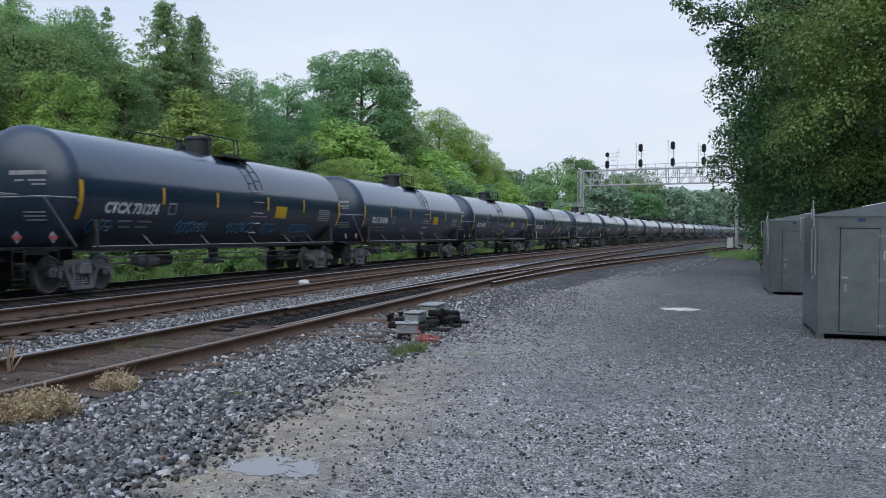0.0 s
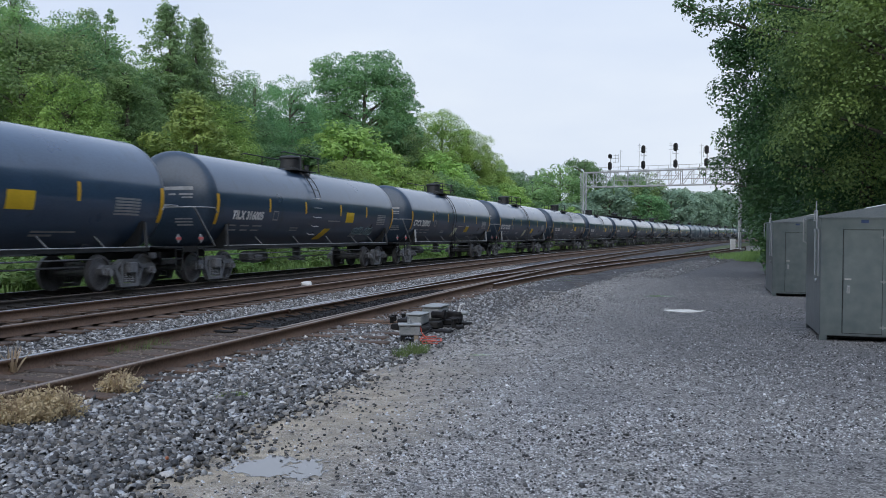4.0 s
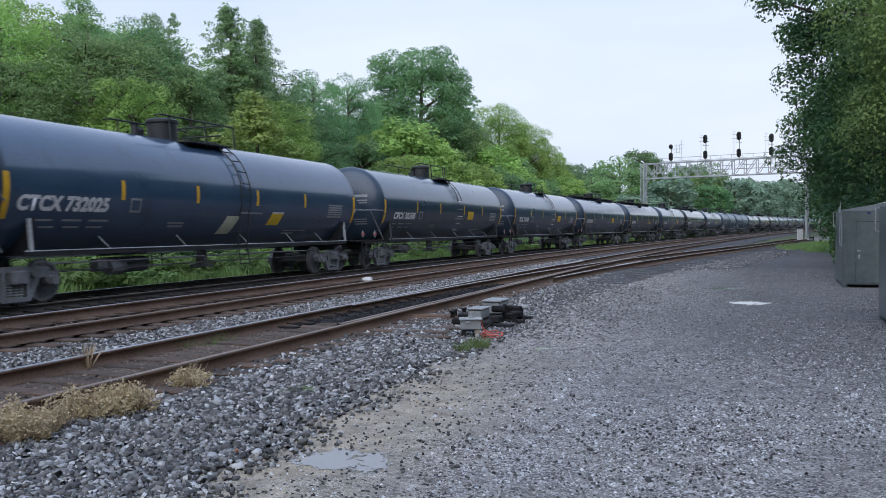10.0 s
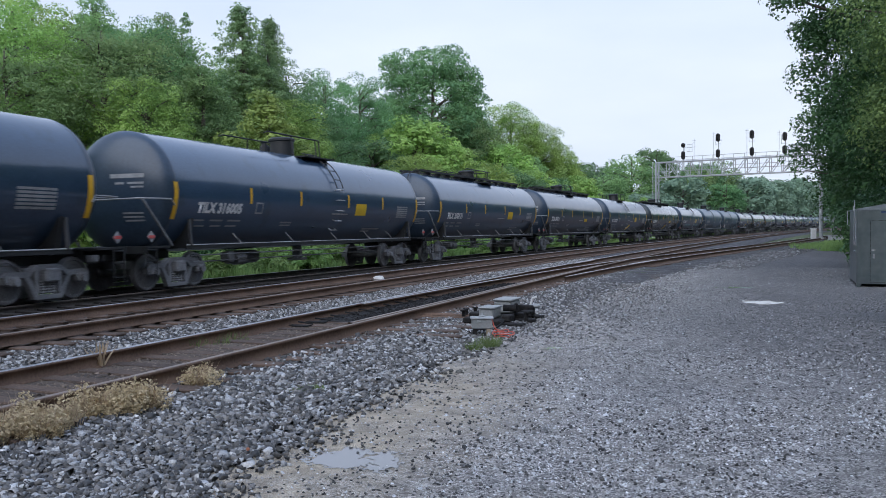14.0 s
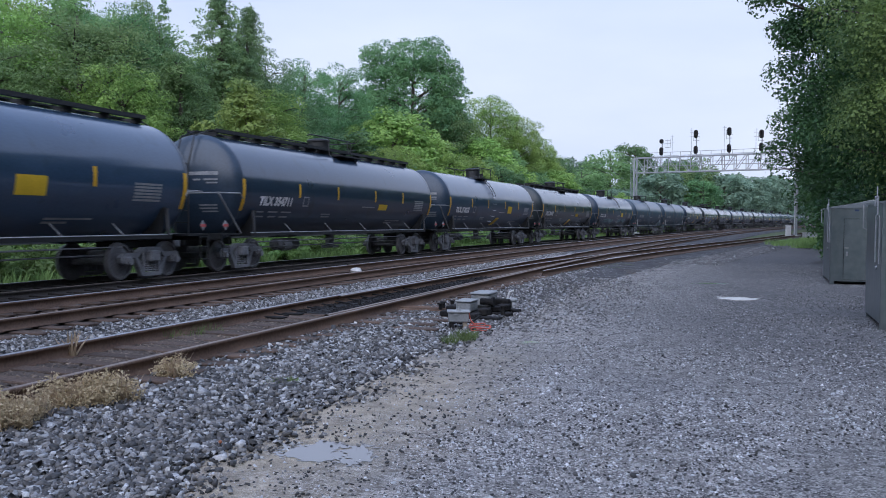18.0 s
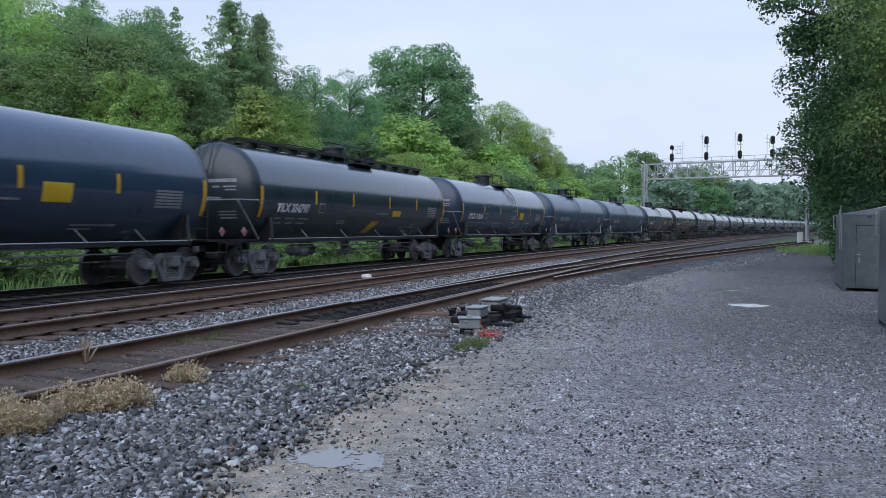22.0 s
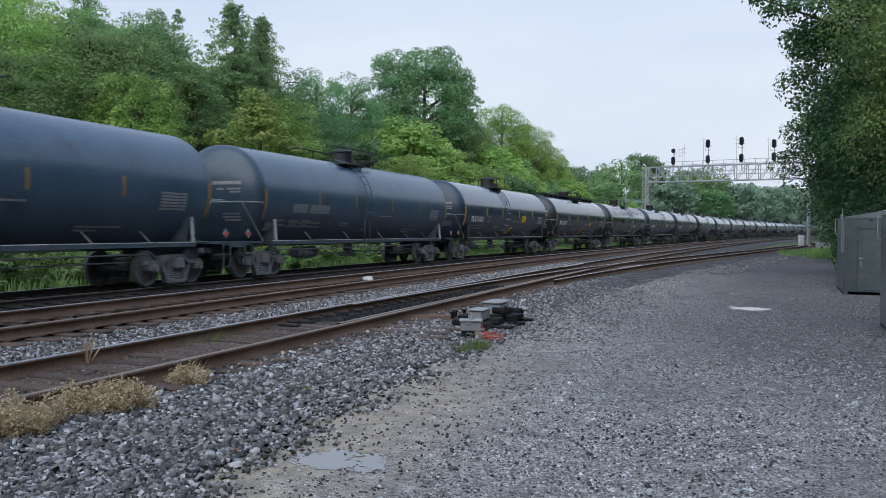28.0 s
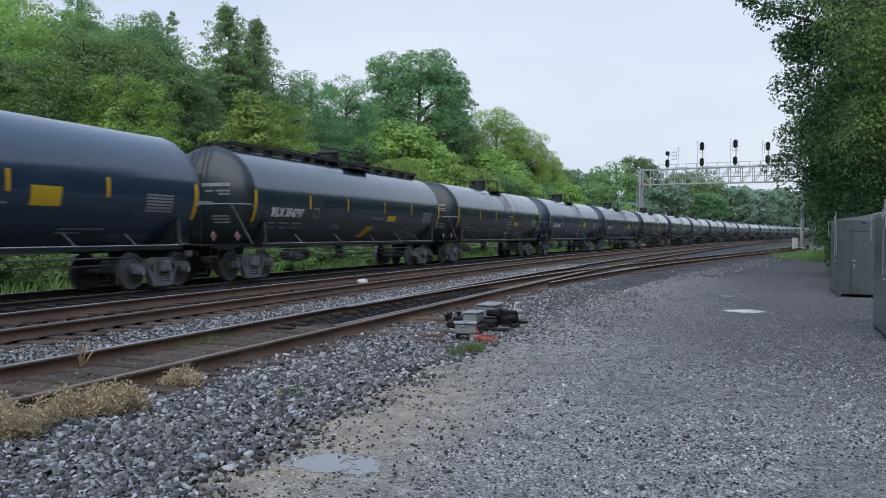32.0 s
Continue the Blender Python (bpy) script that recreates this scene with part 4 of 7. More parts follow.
        # flank ladder bent round the tank
        for sy in (-1, 1):
            bm = BM()
            lx = cx + ((1.45 if cx < -0.5 else 1.0) if hatch > 0 else -0.9)
            for dx in (-0.22, 0.22):
                pts = []
                end = -20 if style == "bracket" else 14
                for a in np.linspace(80, end, 10):
                    pts.append((lx + dx, sy * (R_T + 0.1) * math.cos(radians(a)), Z_T + (R_T + 0.1) * math.sin(radians(a))))
                if style == "bracket":
                    pts.append((lx + dx, sy * 1.45, 1.05))
                    pts.append((lx + dx + 0.05, sy * 1.5, 0.5))
                pipe(bm, pts, 0.018)
            dark = frame_mat if style == "bracket" else M_FRAME
            ladder = part("side_ladder", bm, dark, car)
            for a in np.linspace(74, -38, 10):
                p = (sy * (R_T + 0.1) * math.cos(radians(a)), Z_T + (R_T + 0.1) * math.sin(radians(a)))
                if sy < 0:
                    bm = BM()
                    low_rung = a < 14 and style != "bracket"
                    if low_rung:
                        for dx in (-0.2, 0.2):
                            rod(bm, (lx + dx, p[0] * 0.93, Z_T + (p[1] - Z_T) * 0.93), (lx + dx, *p), 0.012, 6)
                    part("rung", rod(bm, (lx - 0.22, *p), (lx + 0.22, *p), 0.016, 6) or bm, M_SILLTOP if low_rung else dark, ladder)
            if style == "bracket":
                for z in (0.55, 0.8):
                    bm = BM()
                    part("rung", rod(bm, (lx - 0.2, sy * 1.48, z), (lx + 0.26, sy * 1.48, z), 0.014, 6) or bm, dark, ladder)
    # markings on the flank
    if stripes:
        for x in (-L_T, L_T):
            part("end_stripe", shell_patch(x - 0.075, x + 0.075, ang(1.72), ang(2.62)), tape, car, "yellow reflective end stripe")
        for x in ((-4.28, -1.55, 1.23, 3.97) if cx < -0.5 else (-4.28, -1.6, 1.53, 4.25)):
            part("side_stripe", shell_patch(x - 0.058, x + 0.058, ang(2.16), ang(2.60)), tape, car)
    if not stub:
        if panels == "yellow":
            part("panel", shell_patch(2.1, 2.9, ang(1.92), ang(2.32)), M_LEMON, car, "plain yellow panel")
        elif panels == "slant":
            part("panel", slanted_patch(1.92, 2.58, 1.62, 1.95, 0.16), M_LEMON, car, "slanted yellow panel")
            part("panel_edge", slanted_patch(2.08, 2.74, 1.955, 2.0, 0.02), M_WHITE, car, "white strip over the yellow panel")
            part("flag_panel", slanted_patch(-0.35, 0.25, 1.38, 1.86, 0.2), M_PALE, car, "slanted cream and yellow panel")
        elif panels == "flag":
            part("panel", shell_patch(2.1, 2.9, ang(1.92), ang(2.32)), M_LEMON, car, "plain yellow panel")
            part("flag_panel", slanted_patch(-0.13, 0.46, 1.25, 1.66, 0.45), M_LEMON, car, "slanted two-tone yellow panel")
        elif panels.startswith("dull"):
            if panels == "dull flag":
                part("flag_panel", slanted_patch(-0.13, 0.46, 1.25, 1.66, 0.45), M_LEMON, car, "slanted two-tone yellow panel")
            part("panel", shell_patch(1.9, 2.7, ang(1.86), ang(2.08)), M_LEMON, car, "narrow yellow panel")
        fade = M_DIMWHITE
        # small print: rows of bars
        for x0, x1, z in ((-6.75, -6.2, 1.68), (-5.95, -5.4, 1.68), (-5.2, -4.6, 1.68), (-6.5, -6.1, 1.54), (-5.85, -5.4, 1.54), (-5.2, -4.7, 1.54), (-2.55, -1.92, 1.64), (-2.5, -1.92, 1.56), (0.43, 1.56, 1.93), (3.1, 4.5, 1.44), (3.1, 3.8, 1.36)):
            part("stencil_line", shell_patch(x0, x1, ang(z), ang(z + 0.045), na=2), fade, car)
        for k in range(6):
            part("data_line", shell_patch(5.55, 6.55, ang(1.88 + 0.075 * k), ang(1.93 + 0.075 * k), na=2), fade, car)
        for y0, y1, z, hgt in ((-1.0, -0.15, 2.72, 0.10), (-1.0, -0.62, 2.57, 0.05), (-0.52, -0.3, 2.57, 0.05), (-1.0, -0.7, 2.48, 0.045), (-0.95, -0.45, 1.86, 0.04), (-0.95, -0.45, 1.77, 0.04), (-0.95, -0.5, 1.68, 0.04)):
            part("end_stencil", head_patch(y0, y1, z, z + hgt), fade, car)
    for x in (8.3, -8.3):
        bm = BM()
        box(bm, (0.19, 0.02, 0.19), (x, -1.44, 1.30), (0, 45, 0))
        pl = part("placard", bm, M_DIMWHITE, car, "white diamond placard with a red band")
        bm = BM()
        box(bm, (0.22, 0.012, 0.07), (x, -1.453, 1.30))
        part("placard_band", bm, M_RED, pl)
    if mark:
        lettering(mark, -7.2 if style == "bracket" or stub else -6.6, 1.90, 0.40 if style == "bracket" else 0.345, M_WHITE, car, "white stencilled reporting mark", shear=0.12)
        bm, rings = BM(), []
        for d in (0.0, 0.045):
            rings.append([bm.verts.new((x, -math.sqrt((R_T + 0.014) ** 2 - (z - Z_T) ** 2), z)) for x, z in ((-4.03 + d, 1.89 + d), (-3.67 - d, 1.89 + d), (-3.67 - d, 2.05), (-3.67 - d, 2.21 - d), (-4.03 + d, 2.21 - d), (-4.03 + d, 2.05))])
        for k in range(6):
            bm.faces.new((rings[0][k], rings[0][(k + 1) % 6], rings[1][(k + 1) % 6], rings[1][k]))
        part("stencil_box", bm, M_DIMWHITE, car)
    if style == "bracket" and not mark:
        for x0, x1 in ((-5.9, -5.0), (-4.85, -3.55)):
            part("worn_mark", shell_patch(x0, x1, ang(1.94), ang(2.22)), M_WORN, car, "worn pale block of old lettering")
        for z in (1.62, 1.5):
            part("worn_line", shell_patch(-6.0, -3.9, ang(z), ang(z + 0.05), na=2), M_WORN, car)
        part("route_card", shell_patch(-7.25, -6.75, ang(1.42), ang(1.66), r=R_T + 0.05), M_DIMWHITE, car, "blank grey card holder")
    if graffiti:
        rg = random.Random(len(label) * 7 + 3)
        spans = {"row": ((-6.9, -6.2), (-3.3, -1.7), (-0.6, 1.0), (1.6, 2.4), (3.6, 5.0)), "tags": ((-4.4, -2.9), (-2.5, -1.0), (1.6, 2.5), (3.2, 4.6)), "pale": ((3.3, 4.2), (4.6, 5.3))}[graffiti]
        for x0, x1 in spans:
            x = x0
            while x < x1:
                bm = BM()
                z, pts = 1.45, []
                for k in range(9):
                    a = k * 0.9 + rg.uniform(-0.3, 0.3)
                    px, pz = x + 0.13 * math.cos(a), 1.58 + (0.16 * math.sin(a)) * rg.uniform(0.6, 1.2)
                    pts.append((px, -math.sqrt((R_T + 0.008) ** 2 - (pz - Z_T) ** 2), pz))
                pipe(bm, pts, 0.017, 4)
                x += 0.2
                part("graffiti", bm, M_GRAFF if graffiti == "row" else M_GRAFF2, car, "blue spray-painted scrawl")
    return car


PITCH = 17.6
LEAD = [0.0, 17.63, 35.28, 52.99, 70.7, 88.27, 105.92, 123.47, 141.05, 158.58, 176.18, 193.7, 211.3, 228.92, 246.47, 264.14]


def along(c):
    """How far car c stands behind the first one."""
    return LEAD[c] if 0 <= c < len(LEAD) else c * PITCH + (0.14 if c > 0 else 0)




def car_pose(s):
    """The pose of a car whose middle is at arc length s on the far track."""
    ax, ay, _, az = main_at(s - 6.8, -4.108)
    bx, by, _, bz = main_at(s + 6.8, -4.108)
    d = math.hypot(bx - ax, by - ay)
    m = Matrix.Translation(((ax + bx) / 2, (ay + by) / 2, ZR - 0.044 + (az + bz) / 2))
    return m @ Euler((0, -math.atan2(bz - az, d), math.atan2(by - ay, bx - ax))).to_matrix().to_4x4() @ pose(0, 0, 0, -1.2, 0, 0)


T_PLAIN = "glossy black tank car with yellow reflective stripes"
KINDS = {
    "a": tank_car(T_PLAIN + " and blue graffiti", M_BLACK, M_FRAME, mark="CTCX 731274", graffiti="row"),
    "b": tank_car(T_PLAIN + " and white lettering", M_BLACK, M_FRAME, mark="TILX 316094"),
    "c": tank_car("glossy black tank car with a slanted yellow panel", M_BLACK, M_FRAME, mark="TILX 316005", panels="flag", graffiti="pale", manway=0.2, hatch=-1),
    "d": tank_car("black tank car with grey ladder and slanted panels", M_BLACK, M_FRAME, "bracket", mark="CTCX 208902", panels="slant", manway=0.3, hatch=-1),
    "e": tank_car("black tank car with bold white lettering and ladder", M_BLACK, M_FRAME, "bracket", mark="CTCX 732025", panels="slant", manway=-0.95),
    "f": tank_car(T_PLAIN + " and a yellow panel", M_BLACK, M_FRAME, mark="CTCX 302585"),
    "g": tank_car(T_PLAIN + " and plain yellow panel", M_BLACK, M_FRAME, mark="TILX 316005"),
    "w": tank_car("black tank car with a roof walkway end to end", M_BLACK, M_FRAME, "walkway", mark="TILX 350131"),
    "x": tank_car("grimy black tank car with roof walkway and dull panel", M_BLACK, M_FRAME, "walkway", mark="TILX 354711", panels="dull"),
    "h": tank_car(T_PLAIN + " and a two-tone panel", M_BLACK, M_FRAME, mark="TILX 316022", panels="flag", manway=0.2, hatch=-1),
    "t": tank_car("faded green-black tank car with a roof walkway", M_TEAL, M_FRAME, "walkway", mark="TILX 354797", panels="dull flag"),
    "r": tank_car(T_PLAIN + " and pale graffiti tags", M_BLACK, M_FRAME, mark="CTCX 312036", graffiti="tags"),
    "u": tank_car("dusty blue-grey tank car with faded markings", M_BLUE, M_BLUEFRAME, "bracket", mark="", panels="", tape=M_FADED, manway=0.2, hatch=-1),
    "v": tank_car("faded green-black tank car with smooth top", M_TEAL, M_FRAME, "seam", mark="", panels="dull"),
}
ORDER = "bb" + "abcdefgwxhtruuhtvgbvghbfgwhbbgtfhbgwbfhgbfb"
CARS, used = [], set()
for i, k in enumerate(ORDER):
    c = i - 2
    m = car_pose(16.62 + along(c) + 7.46)
    if k in used:
        car = copy_thing(KINDS[k], m)
    else:
        car = KINDS[k]
        car.matrix_world = m
        used.add(k)
    CARS.append((c, car))

# ---- trees ----
def leaves(rng, centres, radii, n, size, squash=0.85, up=0.22, fine=True):
    """Vertices and faces of n small pointed leaves spread through clumps."""
    centres, radii = np.asarray(centres), np.asarray(radii)
    w = radii ** 2
    k = rng.choice(len(centres), n, p=w / w.sum())
    d = rng.normal(size=(n, 3))
    d /= np.linalg.norm(d, axis=1)[:, None]
    # most leaves lie on the upper skin of their clump, so that its underside stays open and dark
    d[:, 2] = np.where(rng.random(n) < 0.6, abs(d[:, 2]), d[:, 2])
    rr = radii[k] * (0.55 + 0.5 * rng.random(n) ** 0.5)
    c = centres[k] + d * rr[:, None] * np.array([1, 1, squash])
    nrm = d * 0.75 + rng.normal(size=(n, 3)) * 0.3 + np.array([0, 0, up])
    nrm /= np.linalg.norm(nrm, axis=1)[:, None]
    t = np.cross(nrm, rng.normal(size=(n, 3)))
    t /= np.linalg.norm(t, axis=1)[:, None] + 1e-9
    b = np.cross(nrm, t)
    sz = size * rng.uniform(0.6, 1.35, n)[:, None]
    droop = nrm * sz * 0.18
    if not fine:
        v = np.stack([c - t * sz * 0.62 - b * sz * 0.4, c - t * sz * 0.62 + b * sz * 0.4, c + t * sz * 0.7 - droop], 1).reshape(-1, 3)
        return v, np.arange(3 * n).reshape(n, 3)
    v = np.stack([c - t * sz * 0.62 - droop, c + b * sz * 0.42, c + t * sz * 0.62 - droop, c - b * sz * 0.42], 1).reshape(-1, 3)
    return v, np.arange(4 * n).reshape(n, 4)


def tube(V, F, pts, r0, r1, seg=7):
    """Append a tapered tube through points."""
    base = len(V)
    pts = [Vector(p) for p in pts]
    for i, p in enumerate(pts):
        d = (pts[min(i + 1, len(pts) - 1)] - pts[max(i - 1, 0)]).normalized()
        a = d.orthogonal().normalized()
        b = d.cross(a)
        r = r0 + (r1 - r0) * i / (len(pts) - 1)
        for k in range(seg):
            q = 2 * math.pi * k / seg
            V.append(p + (a * math.cos(q) + b * math.sin(q)) * r)
    for i in range(len(pts) - 1):
        for k in range(seg):
            F.append((base + i * seg + k, base + i * seg + (k + 1) % seg, base + (i + 1) * seg + (k + 1) % seg, base + (i + 1) * seg + k))


def make_tree(name, label, seed, h, r, shape, leaf, n_leaf, size, low=0.2, clumps=70, category="tree", extra=(), fine=False, lump=1.0):
    """A tree at the origin: tapered trunk, limbs to its clumps, a crown of small leaves."""
    rng = np.random.default_rng(seed)
    cs, rs = [], []
    if shape == "spire":
        z = h * low
        while z < h * 0.99:
            f = 1 - (z - h * low) / (h * (1 - low))
            ring_r = r * (0.12 + 0.88 * f ** 0.85)
            for _ in range(max(4, int(30 * f))):
                a, q = rng.uniform(0, 6.28), rng.uniform(0.1, 1.1) * (0.8 + 0.3 * math.sin(z * 2.1))
                cs.append((ring_r * q * math.cos(a), ring_r * q * math.sin(a), z - 0.12 * ring_r * q + rng.uniform(-0.2, 0.2)))
                rs.append(r * (0.075 + 0.06 * f))
            z += h * 0.033
    elif shape == "feather":
        # ragged limbs that rise, thin towards a few tops
        for _ in range(620):
            u = rng.random() ** 0.85
            z = h * (low + (0.97 - low) * u)
            limb = rng.integers(0, 14)
            reach = r * (0.10 + 0.9 * (1 - u) ** 0.75) * rng.uniform(0.3, 1.0) * (0.8 + 0.35 * math.sin(limb * 2.3 + z * 1.1))
            a = limb * 0.449 + z * 0.9 + rng.normal() * 0.16
            cs.append((reach * math.cos(a), reach * math.sin(a), z + 0.3 * reach))
            rs.append(r * rng.uniform(0.07, 0.15) * (0.55 + 0.6 * (1 - u)))
        for k in range(26):
            cs.append((rng.normal() * 0.09, rng.normal() * 0.09, h * (0.86 + 0.135 * k / 26)))
            rs.append(0.26 - 0.006 * k)
    else:
        zc, rz = (h * (0.5 + low * 0.5), h * (0.5 - low * 0.5) * 0.93)
        if shape == "shrub":
            zc, rz = h * 0.4, h * 0.55
        lobes = rng.normal(size=(7, 3))
        lobes /= np.linalg.norm(lobes, axis=1)[:, None]
        for _ in range(clumps):
            d = rng.normal(size=3)
            d /= np.linalg.norm(d)
            bulge = 0.82 + 0.26 * max(float((lobes @ d).max()), 0) ** 4
            q = rng.uniform(0.45, 0.95) ** 0.7 * bulge
            rr = r * (0.75 if shape == "tall" else 1.0)
            taper = 1.0 - (0.35 * max(d[2], 0) if shape == "tall" else 0)
            cs.append((d[0] * rr * q * taper, d[1] * rr * q * taper, max(zc + d[2] * rz * q, 0.25)))
            rs.append(r * rng.uniform(0.17, 0.31) * lump)
    for p, q in extra:
        cs.append(p)
        rs.append(q)
    tree = thing(name, label, category)
    V, F = [], []
    rg = random.Random(seed)
    bend = [(rg.uniform(-0.03, 0.03) * h, rg.uniform(-0.03, 0.03) * h) for _ in range(3)]
    stem = [(0, 0, -0.4), (bend[0][0] * 0.3, bend[0][1] * 0.3, h * 0.3), (bend[1][0] * 0.6, bend[1][1] * 0.6, h * 0.6), (bend[2][0] * 0.6, bend[2][1] * 0.6, h * 0.9)]
    if shape != "shrub":
        tube(V, F, stem, h * (0.009 if shape == "spire" else 0.02), h * (0.001 if shape == "spire" else 0.004), 9)
    for i in rng.choice(len(cs), min(len(cs), 26 if shape != "shrub" else 12), replace=False):
        c = Vector(cs[i])
        z0 = max(min(c.z - 0.45 * math.hypot(c.x, c.y), h * 0.85), h * 0.02)
        a = Vector((0, 0, z0))
        mid = a.lerp(c, 0.5) + Vector((0, 0, 0.08 * r))
        tube(V, F, [a, mid, c], h * 0.0075, h * 0.0015, 5)
    trunk = raw("trunk", [tuple(v) for v in V], F, M_BARK, True)
    trunk.parent = tree
    v, f = leaves(rng, cs, rs, n_leaf, size, fine=fine)
    v[:, 2] = np.maximum(v[:, 2], 0.03)
    crown = raw("crown", v, f, leaf)
    crown.parent = tree
    return tree


TREES = {
    "maple": make_tree("maple_tree", "broad round green deciduous tree beside the railway", 11, 15, 5.2, "round", M_LEAF, 7000, 0.32, 0.2, 95),
    "oak": make_tree("oak_tree", "tall dark green deciduous tree in the woods", 12, 15, 4.6, "round", M_LEAF_DARK, 7000, 0.32, 0.14, 95),
    "poplar": make_tree("poplar_tree", "slim tall green tree in the woods", 13, 15, 3.4, "tall", M_LEAF, 6000, 0.29, 0.1, 80),
    "ash": make_tree("ash_tree", "light green leafy tree in the woods", 14, 12, 3.8, "round", M_LEAF_LIGHT, 6500, 0.28, 0.12, 85),
    "spruce": make_tree("spruce_tree", "pointed dark spruce standing above the woods", 15, 15, 2.6, "spire", M_NEEDLE, 30000, 0.115, 0.1),
    "larch": make_tree("larch_tree", "tall feathery dark larch standing above the woods", 25, 15, 3.3, "feather", M_NEEDLE, 28000, 0.105, 0.05),
    "bush": make_tree("bush", "leafy green bush beside the tracks", 16, 4, 2.4, "shrub", M_LEAF, 3300, 0.19, 0, 46, "bush"),
    "sumac": make_tree("sumac_bush", "light green sumac bush beside the tracks", 17, 4, 2.3, "shrub", M_LEAF_LIGHT, 5000, 0.18, 0, 46, "bush"),
    "weed": make_tree("weed_bush", "low light green weeds beside the far track", 20, 1, 0.9, "shrub", M_LIME, 1500, 0.095, 0, 26, "bush"),
    "willow": make_tree("locust_tree", "yellow-green locust tree among darker trees", 18, 10, 2.8, "tall", M_LEAF_YEL, 14000, 0.14, 0.12, 70),
    "full_maple": make_tree("maple_tree", "broad round green deciduous tree in dense leaf beside the railway", 51, 15, 5.2, "round", M_LEAF, 40000, 0.12, 0.16, 260, lump=0.72),
    "full_oak": make_tree("oak_tree", "tall dark green deciduous tree in dense leaf", 52, 15, 4.6, "round", M_LEAF_DARK, 40000, 0.12, 0.1, 260, lump=0.72),
    "full_poplar": make_tree("poplar_tree", "slim tall green tree in dense leaf", 53, 15, 3.4, "tall", M_LEAF, 34000, 0.108, 0.06, 210, lump=0.75),
    "full_ash": make_tree("ash_tree", "light green ash tree in dense leaf", 54, 12, 3.8, "round", M_LEAF_LIGHT, 38000, 0.103, 0.08, 220, lump=0.75),
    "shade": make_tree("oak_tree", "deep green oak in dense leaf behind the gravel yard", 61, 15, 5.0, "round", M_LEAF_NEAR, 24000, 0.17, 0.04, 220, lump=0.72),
    "thicket": make_tree("bush", "deep green bush, leaves darkened to stand in for shade", 62, 4, 2.4, "shrub", M_LEAF_NEAR, 9000, 0.12, 0, 70, "bush"),
    "screen": make_tree("oak_tree", "tall deep green oak, added mostly out of view to darken tank reflections", 63, 15, 5.2, "round", M_LEAF_NEAR, 7000, 0.36, 0.03, 120),
    "far": make_tree("far_tree", "distant green tree, haze painted into its leaf colour", 19, 15, 6.0, "round", M_HAZE, 4200, 0.58, 0.08, 70),
}
H0 = {"maple": 15, "oak": 15, "poplar": 15, "ash": 12, "spruce": 15, "larch": 15, "bush": 4, "sumac": 4, "weed": 1, "willow": 10, "far": 15, "full_maple": 15, "full_oak": 15, "full_poplar": 15, "full_ash": 12, "shade": 15, "thicket": 4, "screen": 15}
placed = set()


def plant(kind, x, y, h, wide=1.0, turn=0.0):
    s = h / H0[kind]
    m = pose(x, y, bank(x, y) - 0.05, 0, 0, turn) @ Matrix.Diagonal((s * wide, s * wide, s, 1))
    if kind in placed:
        q = TREES[kind].scale
        return copy_thing(TREES[kind], m @ Matrix.Diagonal((1 / q[0], 1 / q[1], 1 / q[2], 1)))
    placed.add(kind)
    TREES[kind].matrix_world = m
    return TREES[kind]


# trees that make the skyline behind the train: kind, x, y, height, width
SKYLINE = [
    ("maple", -23.0, 45.2, 12.8, 1.15), ("ash", -27.0, 44.0, 13.4, 1.1), ("maple", -25.6, 40.5, 10.5, 1.0), ("poplar", -25.2, 49.2, 14.7, 1.1), ("oak", -21.8, 48.5, 13.2, 0.9), ("ash", -19.6, 43.5, 9.6, 1.1), ("ash", -30.5, 51.0, 15.0, 1.1), ("maple", -23.4, 50.7, 14.4, 1.0), ("poplar", -22.0, 51.9, 14.6, 0.9), ("spruce", -19.7, 49.6, 14.1, 1.0), ("poplar", -18.2, 47.9, 11.0, 1.3),
    ("larch", -18.3, 55.2, 15.9, 1.25), ("larch", -16.9, 57.6, 15.6, 1.0), ("poplar", -18.0, 56.0, 12.4, 1.3), ("ash", -20.4, 58.0, 13.0, 1.1), ("maple", -20.0, 56.0, 11.5, 0.9), ("poplar", -18.6, 60.4, 15.6, 1.1), ("oak", -17.4, 62.9, 13.4, 0.9), ("willow", -13.6, 45.5, 9.2, 1.3), ("oak", -16.4, 71.8, 14.0, 1.0),
    ("oak", -14.6, 79.0, 15.0, 0.95), ("maple", -6.2, 102.0, 15.6, 1.0), ("ash", -0.6, 110.4, 17.6, 1.0), ("ash", 2.7, 111.6, 15.4, 0.95), ("ash", 5.6, 115.0, 12.9, 1.0), ("ash", -11.1, 76.0, 10.2, 1.1),
]
SKYLINE_FAR = [
    ("oak", 8.5, 133.1, 11.6, 1.2), ("maple", 13.6, 134.0, 9.8, 1.3), ("maple", 23.1, 171.4, 15.2, 1.3), ("oak", 33.5, 205.7, 20.0, 0.9), ("maple", 41.0, 195.1, 15.6, 1.0),
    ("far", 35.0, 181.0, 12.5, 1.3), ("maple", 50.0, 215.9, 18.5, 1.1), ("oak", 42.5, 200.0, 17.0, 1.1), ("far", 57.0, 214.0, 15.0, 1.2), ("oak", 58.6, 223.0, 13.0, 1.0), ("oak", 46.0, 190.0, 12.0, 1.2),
]
rt = random.Random(5)
for kind, x, y, h, wide in SKYLINE:
    plant("full_" + kind if "full_" + kind in TREES else kind, x, y, h, wide, rt.uniform(0, 360))
for kind, x, y, h, wide in SKYLINE_FAR:
    plant(kind, x, y, h, wide, rt.uniform(0, 360))
